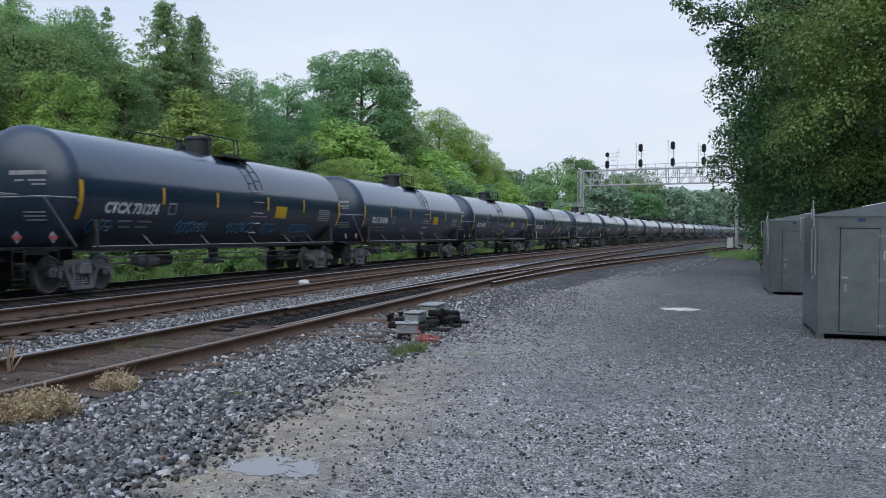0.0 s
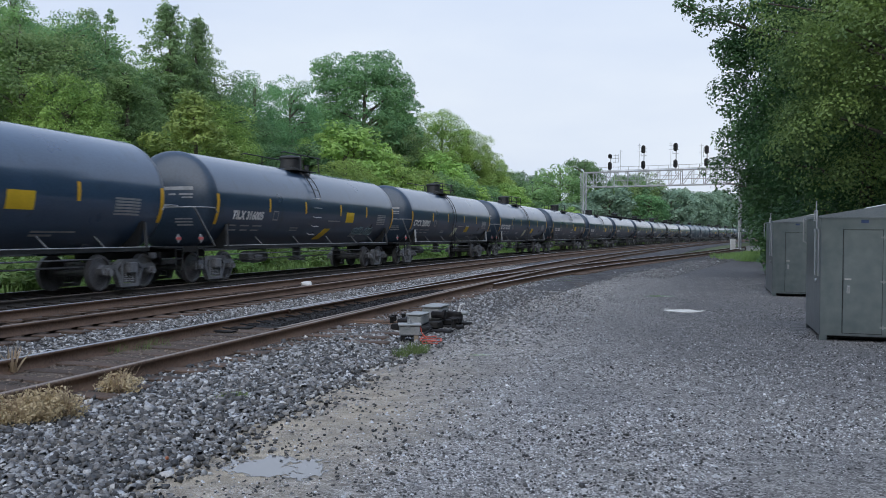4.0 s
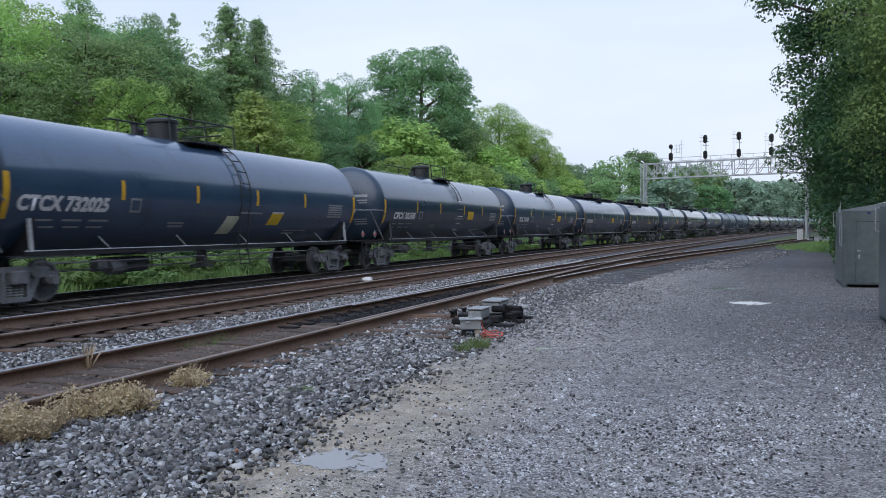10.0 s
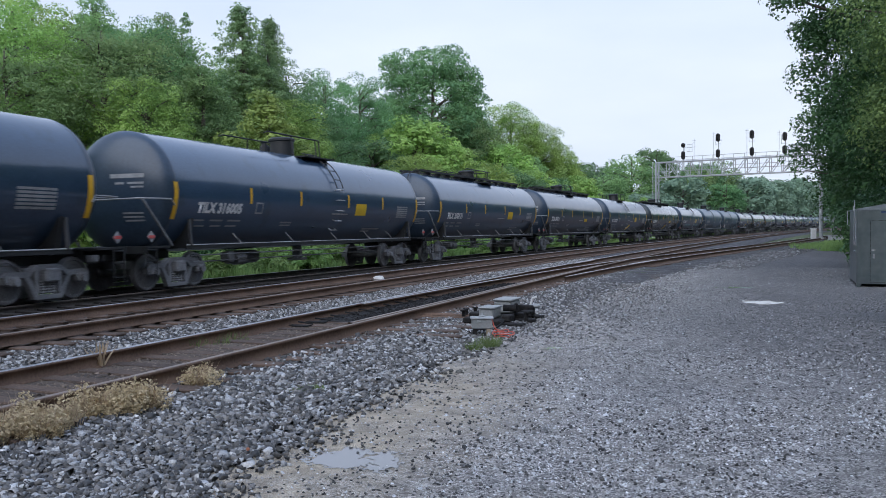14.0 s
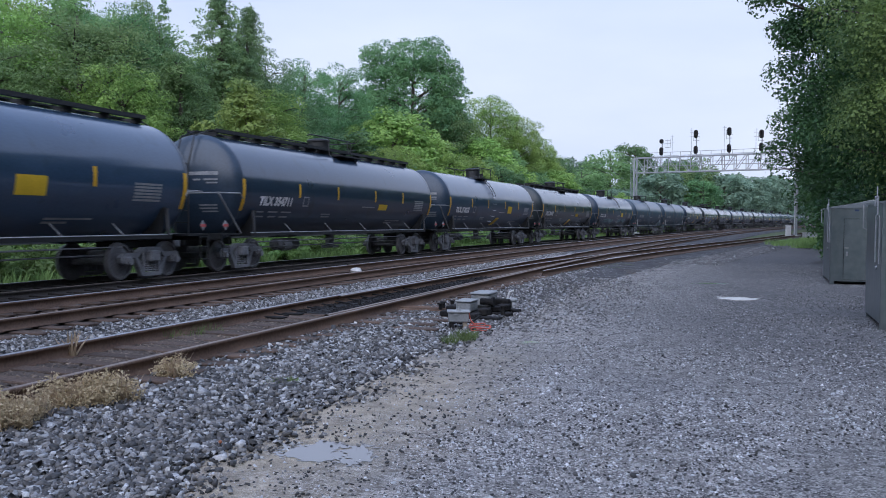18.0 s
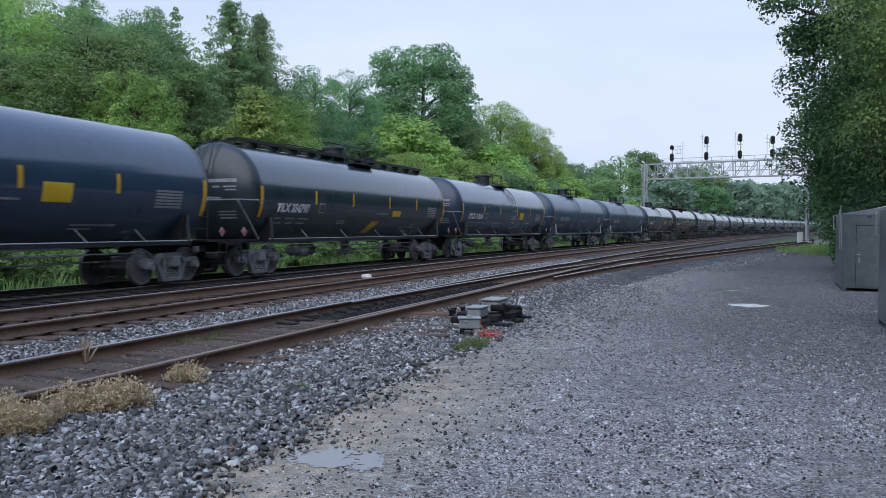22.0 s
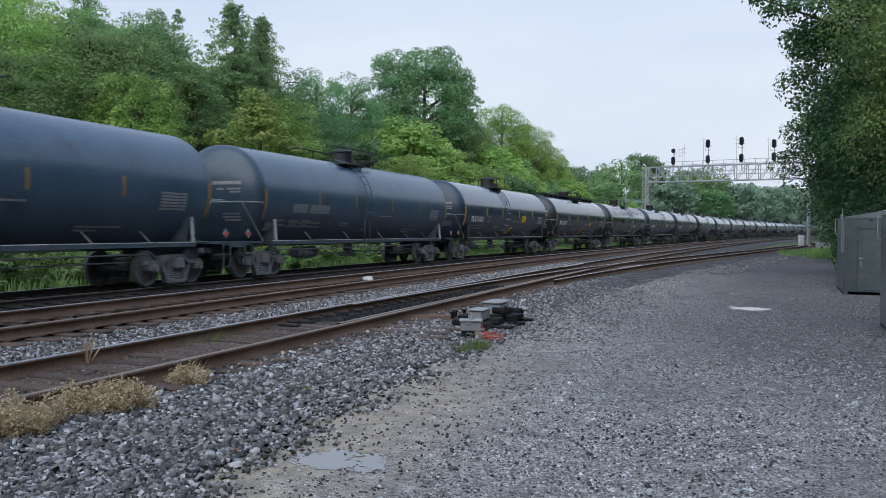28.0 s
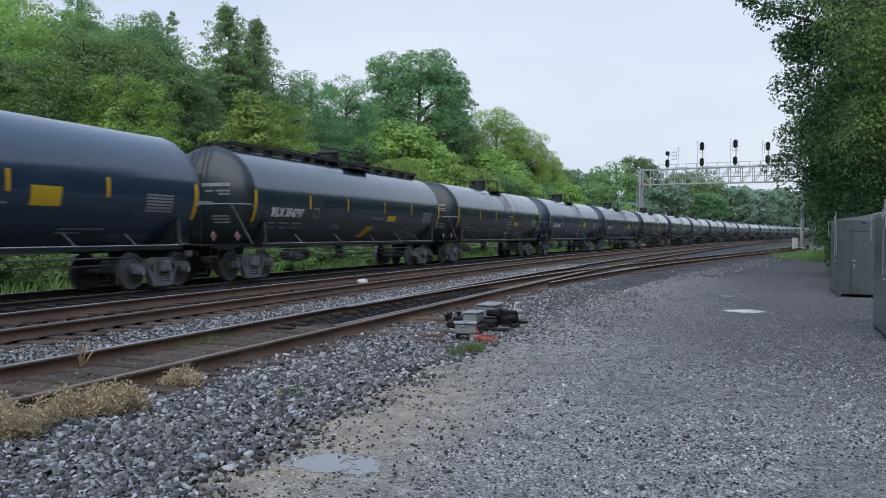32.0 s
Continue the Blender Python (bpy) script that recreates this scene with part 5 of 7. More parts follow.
big = make_tree("maple_tree", "large round dark green tree towering over the woods", 31, 23.0, 7.0, "round", M_LEAF_DARK, 60000, 0.21, 0.14, 330, lump=0.66)
big.matrix_world = pose(-9.8, 102.1, 0.8, 0, 0, 40) @ Matrix.Diagonal((1.13, 1.13, 1.03, 1))


def bare_tree():
    t = thing("dead_tree", "bare dead tree top among green trees", "tree")
    V, F = [], []
    rg = random.Random(9)
    tube(V, F, [(0, 0, 0), (0.2, 0, 8), (0.1, 0.2, 15.5)], 0.2, 0.05, 7)
    for _ in range(34):
        z, a, l = rg.uniform(10.5, 16.5), rg.uniform(0, 6.28), rg.uniform(0.8, 2.1)
        p = Vector((0.1, 0.1, min(z, 15.5)))
        q = p + Vector((math.cos(a) * l, math.sin(a) * l, l * rg.uniform(0.4, 0.9)))
        tube(V, F, [p, p.lerp(q, 0.5) + Vector((0, 0, -0.15)), q], 0.035, 0.01, 4)
    raw("trunk", [tuple(v) for v in V], F, M_BARK).parent = t
    t.matrix_world = pose(0.4, 113, 0.8)


bare_tree()
# woods behind the skyline trees and understorey along the line
for s in np.concatenate([np.arange(18, 130, 5.5), np.arange(130, 262, 9.0)]):
    for o, kinds, lo, hi in ((-31, "oak maple poplar ash", 12, 14.5), (-21, "maple ash oak ash poplar", 8.5, 11.0), (-15.5, "ash ash oak maple ash", 6.0, 8.2)):
        if o == -31 and 55 < s < 120:
            hi = 13
        if (o == -21 and s < 24) or (o == -31 and (s < 30 or s > 130)):
            continue
        near = min(max((s - 8) / 45, 0.45), 1.0)
        lo, hi = lo * near, hi * near
        k = rt.choice(kinds.split())
        x, y, _, z = main_at(s + rt.uniform(-2.2, 2.2), o + rt.uniform(-2, 2))
        low = 0.8 if 120 < s else 1.0
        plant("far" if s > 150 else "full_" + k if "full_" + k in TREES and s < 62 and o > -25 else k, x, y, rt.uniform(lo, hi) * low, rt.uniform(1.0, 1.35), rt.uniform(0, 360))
# unseen woods added beside the line's near end, for dark reflections in tank heads
for s in np.arange(-110, 17, 7.0):
    for o, lo, hi in ((-15, 9, 12), (-23, 12, 16)):
        x, y, _, z = main_at(s + rt.uniform(-2, 2), o + rt.uniform(-1.5, 1.5))
        if s < 8 or o > -20:
            plant(rt.choice(("oak", "maple", "screen")), x, y, rt.uniform(lo, hi) * (0.75 if s > 4 else 1.0), rt.uniform(1.1, 1.4), rt.uniform(0, 360))
# unseen trees added behind the camera, likewise to darken the tanks' reflections
for s in np.arange(-120, -24, 7.0):
    x, y, _, z = lead_at(s, 9.5 + rt.uniform(-1.5, 2.5))
    plant(rt.choice(("oak", "screen")), x, y, rt.uniform(13, 17), rt.uniform(1.1, 1.3), rt.uniform(0, 360))
for x in np.arange(-14, 19, 5.5):
    plant(rt.choice(("oak", "screen")), x, -17 + rt.uniform(-2, 2), rt.uniform(15, 18), 1.2, rt.uniform(0, 360))
for s in np.arange(0, 200, 2.4):
    x, y, _, z = main_at(s + rt.uniform(-1, 1), -11.2 + rt.uniform(-1.3, 1.0))
    # dark thickets stand in for the shaded stretch seen below the tanks
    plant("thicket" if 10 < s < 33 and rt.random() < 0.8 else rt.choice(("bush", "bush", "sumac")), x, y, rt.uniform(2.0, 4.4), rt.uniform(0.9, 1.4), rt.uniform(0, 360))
for s in np.arange(2, 110, 1.1):
    x, y, _, z = main_at(s + rt.uniform(-0.6, 0.6), -8.9 + rt.uniform(-0.6, 0.5))
    plant("weed", x, y, rt.uniform(0.6, 1.3), rt.uniform(1.0, 1.7), rt.uniform(0, 360))
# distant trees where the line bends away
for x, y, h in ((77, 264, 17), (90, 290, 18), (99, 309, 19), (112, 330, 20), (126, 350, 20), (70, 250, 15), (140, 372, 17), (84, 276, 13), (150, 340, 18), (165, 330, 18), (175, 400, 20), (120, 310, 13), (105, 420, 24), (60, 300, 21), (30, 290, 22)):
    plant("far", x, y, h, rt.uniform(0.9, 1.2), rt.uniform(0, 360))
# trees that stand over the lot, one with a bough hanging out
BOUGH = [((-7.6, -0.5, 10.9), 0.45), ((-7.1, -0.3, 10.6), 0.5), ((-6.8, -0.5, 10.1), 0.55), ((-6.3, -0.4, 10.4), 0.6), ((-6.1, -0.5, 9.2), 0.5), ((-5.6, -0.5, 8.6), 0.6), ((-5.7, -0.5, 10.2), 0.7), ((-5.2, -0.5, 9.0), 0.7),
         ((-5.4, -0.4, 7.8), 0.5), ((-4.8, -0.5, 10.4), 0.8), ((-6.9, 0.3, 11.6), 0.7), ((-6.2, 0.2, 12.0), 0.8), ((-5.5, 0.0, 11.5), 0.9), ((-7.6, 0.4, 12.6), 0.8), ((-6.4, 0.6, 13.4), 1.1), ((-4.9, 0, 12.6), 1.1)]
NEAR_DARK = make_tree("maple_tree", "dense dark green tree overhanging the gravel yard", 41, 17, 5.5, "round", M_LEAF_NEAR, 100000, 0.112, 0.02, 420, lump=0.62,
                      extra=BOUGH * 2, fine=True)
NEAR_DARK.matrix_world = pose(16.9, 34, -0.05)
NEAR_LIGHT = make_tree("locust_tree", "leafy tree with yellow-green edges above the cabinets", 42, 15, 5.6, "round", M_LEAF_EDGE, 110000, 0.085, 0.1, 360, fine=True, lump=0.66)
NEAR_LIGHT.matrix_world = pose(15.3, 26, -0.05)
for src, x, y, s, a in ((NEAR_DARK, 23, 44, 0.95, 120),):
    copy_thing(src, pose(x, y, -0.05, 0, 0, a) @ Matrix.Diagonal((s, s, s, 1)))
# the screen oaks are unseen, added to darken the yard and tank reflections
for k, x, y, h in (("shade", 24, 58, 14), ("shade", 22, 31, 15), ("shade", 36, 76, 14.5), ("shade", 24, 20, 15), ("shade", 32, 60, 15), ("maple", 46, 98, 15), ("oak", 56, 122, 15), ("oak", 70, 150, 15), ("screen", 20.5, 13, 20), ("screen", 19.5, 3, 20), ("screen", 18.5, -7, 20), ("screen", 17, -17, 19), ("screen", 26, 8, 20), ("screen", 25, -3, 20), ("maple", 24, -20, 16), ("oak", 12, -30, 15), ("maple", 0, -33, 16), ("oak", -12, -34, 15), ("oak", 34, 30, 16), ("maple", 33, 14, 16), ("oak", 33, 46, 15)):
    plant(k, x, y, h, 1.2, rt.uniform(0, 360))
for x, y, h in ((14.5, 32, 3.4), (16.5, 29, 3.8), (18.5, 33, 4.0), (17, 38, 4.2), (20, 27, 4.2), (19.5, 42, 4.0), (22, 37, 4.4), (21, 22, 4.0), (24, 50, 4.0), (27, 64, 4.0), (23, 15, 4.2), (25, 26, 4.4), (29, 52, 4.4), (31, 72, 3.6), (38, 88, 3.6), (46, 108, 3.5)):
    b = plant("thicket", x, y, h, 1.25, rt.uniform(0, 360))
# two rows added on the right so that far cars reflect dark trees
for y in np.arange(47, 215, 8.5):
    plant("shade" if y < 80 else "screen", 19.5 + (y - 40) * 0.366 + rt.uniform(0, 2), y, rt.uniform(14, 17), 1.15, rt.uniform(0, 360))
for s in np.arange(96, 340, 13.0):
    x, y, _, z = main_at(s, 25 + rt.uniform(0, 7) + 0.05 * max(0, s - 110))
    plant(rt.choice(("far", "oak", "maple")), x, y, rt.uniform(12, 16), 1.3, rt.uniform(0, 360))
# grass strip beyond the far track and tufts at the yard's edge


def blades(name, label, spots, n, h, lean, material, w=0.012, category="grass", kind="stuff"):
    """Upright tapering blades round the spots (x, y, z, radius)."""
    rng = np.random.default_rng(len(name) + n)
    sp = np.asarray(spots)
    k = rng.integers(0, len(sp), n)
    a, q = rng.uniform(0, 6.28, n), np.sqrt(rng.random(n))
    b = np.stack([sp[k, 0] + sp[k, 3] * q * np.cos(a), sp[k, 1] + sp[k, 3] * q * np.sin(a), sp[k, 2]], 1)
    d = rng.uniform(0, 6.28, n)
    ln = rng.uniform(0, lean, n)
    hh = h * rng.uniform(0.4, 1.2, n)
    tip = b + np.stack([np.cos(d) * ln * hh, np.sin(d) * ln * hh, hh], 1)
    side = np.stack([-np.sin(d + 0.7), np.cos(d + 0.7), np.zeros(n)], 1) * w
    mid = b * 0.45 + tip * 0.55 + np.array([0, 0, 1]) * (hh * 0.08)[:, None]
    v = np.stack([b - side, b + side, mid + side * 0.8, mid - side * 0.8, tip], 1).reshape(-1, 3)
    base = np.arange(n)[:, None] * 5
    f = np.concatenate([base + np.array([[0, 1, 2, 2]]), base + np.array([[3, 2, 4, 4]]), base + np.array([[0, 2, 3, 3]])])[:, :3]
    return tagged(raw(name, v, f, material), label, category, kind=kind)


rg = random.Random(21)
strip = []
for s in np.arange(0, 120, 0.3):
    x, y, _, z = main_at(s, rg.uniform(-10.2, -7.4))
    strip.append((x, y, bank(x, y) - 0.02, 0.5))
blades("grass", "long green grass along the far track", strip, 26000, 0.42, 0.6, M_GRASS, 0.02)
tufts = []
for _ in range(60):
    x, y, _, z = spur_at(rg.uniform(58, 95), rg.uniform(3.2, 8.0))
    tufts.append((x, y, 0.02, 0.8))
for _ in range(30):
    x, y = rg.uniform(21, 29), rg.uniform(52, 75)
    tufts.append((x, y, 0.02, 0.9))
blades("verge_grass", "patches of grass and weeds at the yard's end", tufts, 9000, 0.35, 0.6, M_GRASS, 0.02)

# ---- signal bridge ----
def signal_bridge():
    ax, ay, _, az = main_at(114.0, -7.5)
    bx, by, _, bz = main_at(110.2, 12.35)
    L = math.hypot(bx - ax, by - ay)
    g = thing("signal_bridge", "galvanised steel truss signal bridge spanning the railway tracks", "signal bridge",
              m=Matrix.Translation((ax, ay, az)) @ pose(0, 0, 0, 0, 0, math.degrees(math.atan2(by - ay, bx - ax))))
    zb, zt, w = 8.1, 10.05, 0.9
    for x in (0.0, L):
        for y in (-w / 2, w / 2):
            bm = BM()
            box(bm, (0.2, 0.2, zt), (x, y, zt / 2 - 0.05), bevel=0.02)
            part("tower_leg", bm, M_GALV, g)
        for k in range(7):
            bm = BM()
            z0 = 0.4 + k * 1.25
            rod(bm, (x, -w / 2, z0), (x, w / 2, z0 + 1.2), 0.045, 6)
            part("tower_brace", bm, M_GALV, g)
        bm = BM()
        box(bm, (0.9, 1.7, 0.5), (x, 0, 0.0), bevel=0.04)
        part("footing", bm, M_CONC, g)
    bm = BM()
    rod(bm, (0.1, -w / 2, 7.0), (0.9, -w / 2, zb), 0.06, 6)
    part("knee_brace", bm, M_GALV, g)
    for y in (-w / 2, w / 2):
        for z, r in ((zb, 0.2), (zt, 0.2)):
            bm = BM()
            box(bm, (L, r * 0.72, r * 0.72), (L / 2, y, z), bevel=0.02)
            part("chord", bm, M_GALV, g)
        n = 14
        for k in range(n + 1):
            x = L * k / n
            bm = BM()
            box(bm, (0.08, 0.08, zt - zb), (x, y, (zt + zb) / 2))
            part("post", bm, M_GALV, g)
            if k < n:
                x2 = L * (k + 1) / n
                a, b = ((x, zt), (x2, zb)) if k < 5 else ((x, zb), (x2, zt))
                bm = BM()
                rod(bm, (a[0], y, a[1]), (b[0], y, b[1]), 0.042, 6)
                part("diagonal", bm, M_GALV, g)
    bm = BM()
    box(bm, (L, 0.7, 0.04), (L / 2, w / 2 + 0.5, zt - 1.1))
    part("catwalk", bm, M_GALV, g)
    # catwalk rails
    for y, z in ((w / 2 + 0.85, zt + 0.75), (w / 2 + 0.85, zt + 0.3), (w / 2 + 0.85, zt - 0.6)):
        bm = BM()
        rod(bm, (1.6, y, z), (L, y, z), 0.03, 6)
        part("handrail", bm, M_GALV, g)
    for k in range(15):
        x = 1.6 + (L - 1.6) * k / 14
        bm = BM()
        rod(bm, (x, w / 2 + 0.85, zt - 1.1), (x, w / 2 + 0.85, zt + 0.75), 0.03, 6)
        part("rail_post", bm, M_GALV, g)
    # ladder on the tower
    bm = BM()
    for y in (-0.22, 0.22):
        rod(bm, (-0.55, y, 0.4), (-0.55, y, zt), 0.03, 6)
    for z in np.arange(0.6, zt, 0.42):
        rod(bm, (-0.55, -0.22, z), (-0.55, 0.22, z), 0.022, 5)
        if int(z * 10) % 2:
            rod(bm, (-0.55, 0, z), (-0.1, 0, z), 0.02, 5)
    part("tower_ladder", bm, M_GALV, g)
    # signal masts
    for i, (x, tall) in enumerate(((3.82, 12.6), (8.3, 13.3), (12.45, 13.4), (16.3, 12.9))):
        bm = BM()
        rod(bm, (x, -w / 2 - 0.1, zt - 0.6), (x, -w / 2 - 0.1, tall - 0.4), 0.065, 8)
        part("signal_mast", bm, M_GALV, g)
        for j, z in enumerate((tall - 0.55, zt + 0.72)):
            small = i == 0 and j == 0
            bm = BM()
            hh = 0.3 if small else 0.52
            pts = [(0.27 * math.cos(a), (hh - 0.27) * (1 if math.sin(a) > 0 else -1) + 0.27 * math.sin(a)) for a in np.linspace(0, 2 * math.pi, 20, endpoint=False)]
            extrude_poly(bm, pts, -0.05, 0.0, Matrix.Translation((x, -w / 2 - 0.35, z)))
            box(bm, (0.34, 0.26, hh * 1.5), (x, -w / 2 - 0.2, z), bevel=0.02)
            hd = part("signal_head", bm, M_SIGNAL, g, "matt black oval signal head")
            for q in ((0,) if small else (-0.28, 0, 0.28)):
                bm = BM()
                lathe(bm, [(0.11, 0), (0.115, 0.24), (0.1, 0.24), (0.09, 0.02)], 12, Matrix.Translation((x, -w / 2 - 0.4, z + q)) @ Matrix.Rotation(radians(90), 4, "X"))
                part("lens_hood", bm, M_SIGNAL, hd)
        # service cage and finial beside the head
        side = 0.75 if i == 0 else -0.75
        bm = BM()
        for z in (tall - 1.25, tall - 0.75, tall - 0.35):
            rod(bm, (x, w / 2, z), (x + side, w / 2, z), 0.025, 5)
        rod(bm, (x + side * 0.95, w / 2, tall - 1.3), (x + side * 0.95, w / 2, tall - 0.2), 0.025, 5)
        rod(bm, (x + side * 0.4, w / 2, tall - 1.3), (x + side * 0.4, w / 2, tall - 0.2), 0.02, 5)
        rod(bm, (x, -w / 2, tall - 0.8), (x, w / 2, tall - 0.8), 0.03, 5)
        part("service_cage", bm, M_GALV, g)
        bm = BM()
        rod(bm, (x + side * 1.3, w / 2, zt + 0.3), (x + side * 1.3, w / 2, tall + 0.35), 0.025, 5)
        for z in (tall - 0.7, tall - 0.2, tall + 0.1):
            rod(bm, (x + side * 1.3 - 0.25, w / 2, z), (x + side * 1.3 + 0.25, w / 2, z), 0.018, 5)
        part("cage_ladder", bm, M_GALV, g)


signal_bridge()


# ---- equipment at the yard's far end ----
def far_equipment():
    ax, ay, _, az = main_at(109.0, 11.6)
    p = thing("marker_post", "white painted marker post beside the track", "post", m=pose(ax, ay, az))
    bm = BM()
    box(bm, (0.55, 0.4, 1.35), (0, 0, 0.62), bevel=0.03)
    part("post_body", bm, M_WHITE, p)
    bm = BM()
    box(bm, (0.62, 0.46, 0.08), (0, 0, 1.33), bevel=0.02)
    part("post_cap", bm, M_WHITE, p)
    ax, ay, _, az = main_at(106.0, 14.0)
    p = thing("relay_case", "low grey steel relay case on a plinth", "relay case", m=pose(ax, ay, az - 0.05, 0, 0, -20))
    bm = BM()
    box(bm, (1.6, 0.8, 0.55), (0, 0, 0.33), bevel=0.03)
    part("case_body", bm, M_GALV, p)
    bm = BM()
    box(bm, (1.7, 0.9, 0.08), (0, 0, 0.64), bevel=0.02)
    part("case_lid", bm, M_GALV, p)
    bm = BM()
    box(bm, (1.7, 0.9, 0.12), (0, 0, 0.05))
    part("plinth", bm, M_CONC, p)
    ax, ay, _, az = main_at(112.0, 13.7)
    p = thing("instrument_cabinet", "tall narrow grey signal cabinet by the bridge tower", "cabinet", m=pose(ax, ay, az, 0, 0, -20))
    bm = BM()
    box(bm, (0.6, 0.5, 1.9), (0, 0, 1.9), bevel=0.03)
    part("cabinet_body", bm, M_GALV, p)
    bm = BM()
    rod(bm, (0, 0, -0.05), (0, 0, 1.0), 0.07, 8)
    part("cabinet_post", bm, M_GALV, p)
    bm = BM()
    box(bm, (0.68, 0.58, 0.07), (0, 0, 2.88), bevel=0.02)
    part("cabinet_roof", bm, M_GALV, p)


far_equipment()


# ---- equipment cabinets on the lot ----
def equipment_cabinet(label, x, y, turn, W, D, H):
    """A steel housing with a gabled roof; its front left corner is the origin, +x along the front, +y back."""
    c = thing("equipment_cabinet", label, "cabinet", "railway cabinets", m=pose(x, y, 0, 0, 0, -turn))
    z0 = 0.09
    bm = BM()
    box(bm, (W, D, H - z0), (W / 2, D / 2, (H + z0) / 2), bevel=0.006)
    body = part("housing", bm, M_ALU, c)
    # skid: feet, and a near-black slab that stands in for the shade beneath
    for fx in (0.06, W - 0.06):
        for fy in (0.06, D - 0.06):
            bm = BM()
            box(bm, (0.11, 0.11, z0 + 0.02), (fx, fy, z0 / 2 - 0.01))
            part("foot", bm, M_ALU, c)
    bm = BM()
    box(bm, (W - 0.3, D - 0.3, 0.05), (W / 2, D / 2, z0 - 0.02))
    part("floor_pan", bm, M_DARK, c)
    # gabled roof with overhang, ridge running back
    bm = BM()
    o, rise = 0.03, 0.20
    extrude_poly(bm, [(-o, H - 0.02), (W + o, H - 0.02), (W + o, H + 0.015), (W / 2, H + rise), (-o, H + 0.015)], -0.05, D + 0.05)
    part("roof", bm, M_ALU2, c)
    bm = BM()
    extrude_poly(bm, [(W / 2 - 0.06, H + rise - 0.004), (W / 2 + 0.06, H + rise - 0.004), (W / 2, H + rise + 0.02)], -0.06, D + 0.06)
    part("ridge_cap", bm, M_WHITE, c)
    # front door
    dx0, dx1, dz0, dz1 = 0.345, 0.93, 0.14, 1.84
    bm = BM()
    box(bm, (dx1 - dx0 + 0.014, 0.012, dz1 - dz0 + 0.014), ((dx0 + dx1) / 2, -0.004, (dz0 + dz1) / 2))
    part("door_gasket", bm, M_DARK, c)
    bm = BM()
    box(bm, (dx1 - dx0, 0.03, dz1 - dz0), ((dx0 + dx1) / 2, -0.012, (dz0 + dz1) / 2), bevel=0.006)
    door = part("door", bm, M_ALU, c)
    bm = BM()
    box(bm, (dx1 - dx0 + 0.06, 0.05, 0.015), ((dx0 + dx1) / 2, -0.02, dz1 + 0.03))
    part("drip_strip", bm, M_ALU, c)
    bm = BM()
    box(bm, (0.1, 0.012, 0.025), (dx0 + 0.07, -0.032, 1.03))
    part("name_plate", bm, M_WHITE, door)
    bm = BM()
    box(bm, (0.05, 0.02, 0.13), (dx0 + 0.08, -0.034, 0.86), bevel=0.004)
    rod(bm, (dx0 + 0.08, -0.04, 0.9), (dx0 + 0.08, -0.085, 0.9), 0.014, 8)
    box(bm, (0.03, 0.02, 0.1), (dx0 + 0.08, -0.085, 0.86), bevel=0.004)
    part("handle", bm, M_GALV, door)
    for z in (0.25, 1.0, 1.72):
        bm = BM()
        box(bm, (0.12, 0.012, 0.03), (dx1 + 0.03, -0.03, z))
        rod(bm, (dx1 + 0.015, -0.034, z - 0.035), (dx1 + 0.015, -0.034, z + 0.035), 0.01, 8)
        part("hinge", bm, M_GALV, door)
    bm = BM()
    box(bm, (0.11, 0.01, 0.05), (0.66, -0.006, H - 0.08))
    part("vent_plate", bm, surf_blue, c)
    bm = BM()
    box(bm, (0.62, 0.008, 0.14), (1.30, -0.006, 1.40))
    sg = part("sign", bm, M_PALE_SIGN, c, "pale sign with dark lettering")
    cu = bpy.data.curves.new("letters", "FONT")
    cu.body, cu.size, cu.offset = "NU", 0.15, 0.004
    tmp = bpy.data.objects.new("letters", cu)
    scene.collection.objects.link(tmp)
    me = bpy.data.meshes.new_from_object(tmp.evaluated_get(bpy.context.evaluated_depsgraph_get()))
    bpy.data.objects.remove(tmp)
    bpy.data.curves.remove(cu)
    for v in me.vertices:
        v.co = Vector((1.01 + v.co.x, -0.0125, 1.348 + v.co.y))
    me.materials.clear()
    me.materials.append(M_DARK)
    ob = new("sign_lettering", me)
    ob.parent = sg
    for k in range(3):
        bm = BM()
        box(bm, (0.06, 0.006, 0.1), (1.30 + 0.1 * k, -0.012, 1.40))
        part("sign_bar", bm, M_DARK, sg)
    # side door's lock rods and a vent hood
    bm = BM()
    pipe(bm, [(-0.03, D * 0.22, H - 0.06), (-0.05, D * 0.22, H - 0.06), (-0.05, D * 0.22, H + 0.1), (-0.05, D * 0.05, H + 0.1), (-0.05, D * 0.05, H - 0.2)], 0.014, 6)
    part("vent_pipe", bm, M_GALV, c)
    bm = BM()
    rod(bm, (0.0, D * 0.32, H - 0.05), (0.0, D * 0.32, H + 0.28), 0.012, 6)
    part("antenna", bm, M_GALV, c)
    for y0 in (0.1, 0.34):
        bm = BM()
        box(bm, (0.02, 0.018, 0.8), (-0.011, D * y0, H - 0.6))
        part("latch_bar", bm, M_GALV, c)
    bm = BM()
    pipe(bm, [(-0.02, D * 0.85, H - 0.02), (-0.09, D * 0.85, H - 0.0), (-0.09, D * 0.85, H - 0.42), (-0.02, D * 0.85, H - 0.46)], 0.014, 6)
    part("lifting_bar", bm, M_GALV, c)
    bm = BM()
    rod(bm, (-0.02, D * 0.28, 0.98), (0.0, D * 0.28, 0.98), 0.035, 10)
    part("side_lock", bm, M_GALV, c)
    return c


surf_blue = surf("blue_label", (0.03, 0.06, 0.16), (0.06, 0.10, 0.22), 0.5, 4, 30, 0.0)
M_PALE_SIGN = surf("pale_sign_board", (0.5, 0.5, 0.48), (0.62, 0.62, 0.6), 0.6, 4, 30, 0.0)
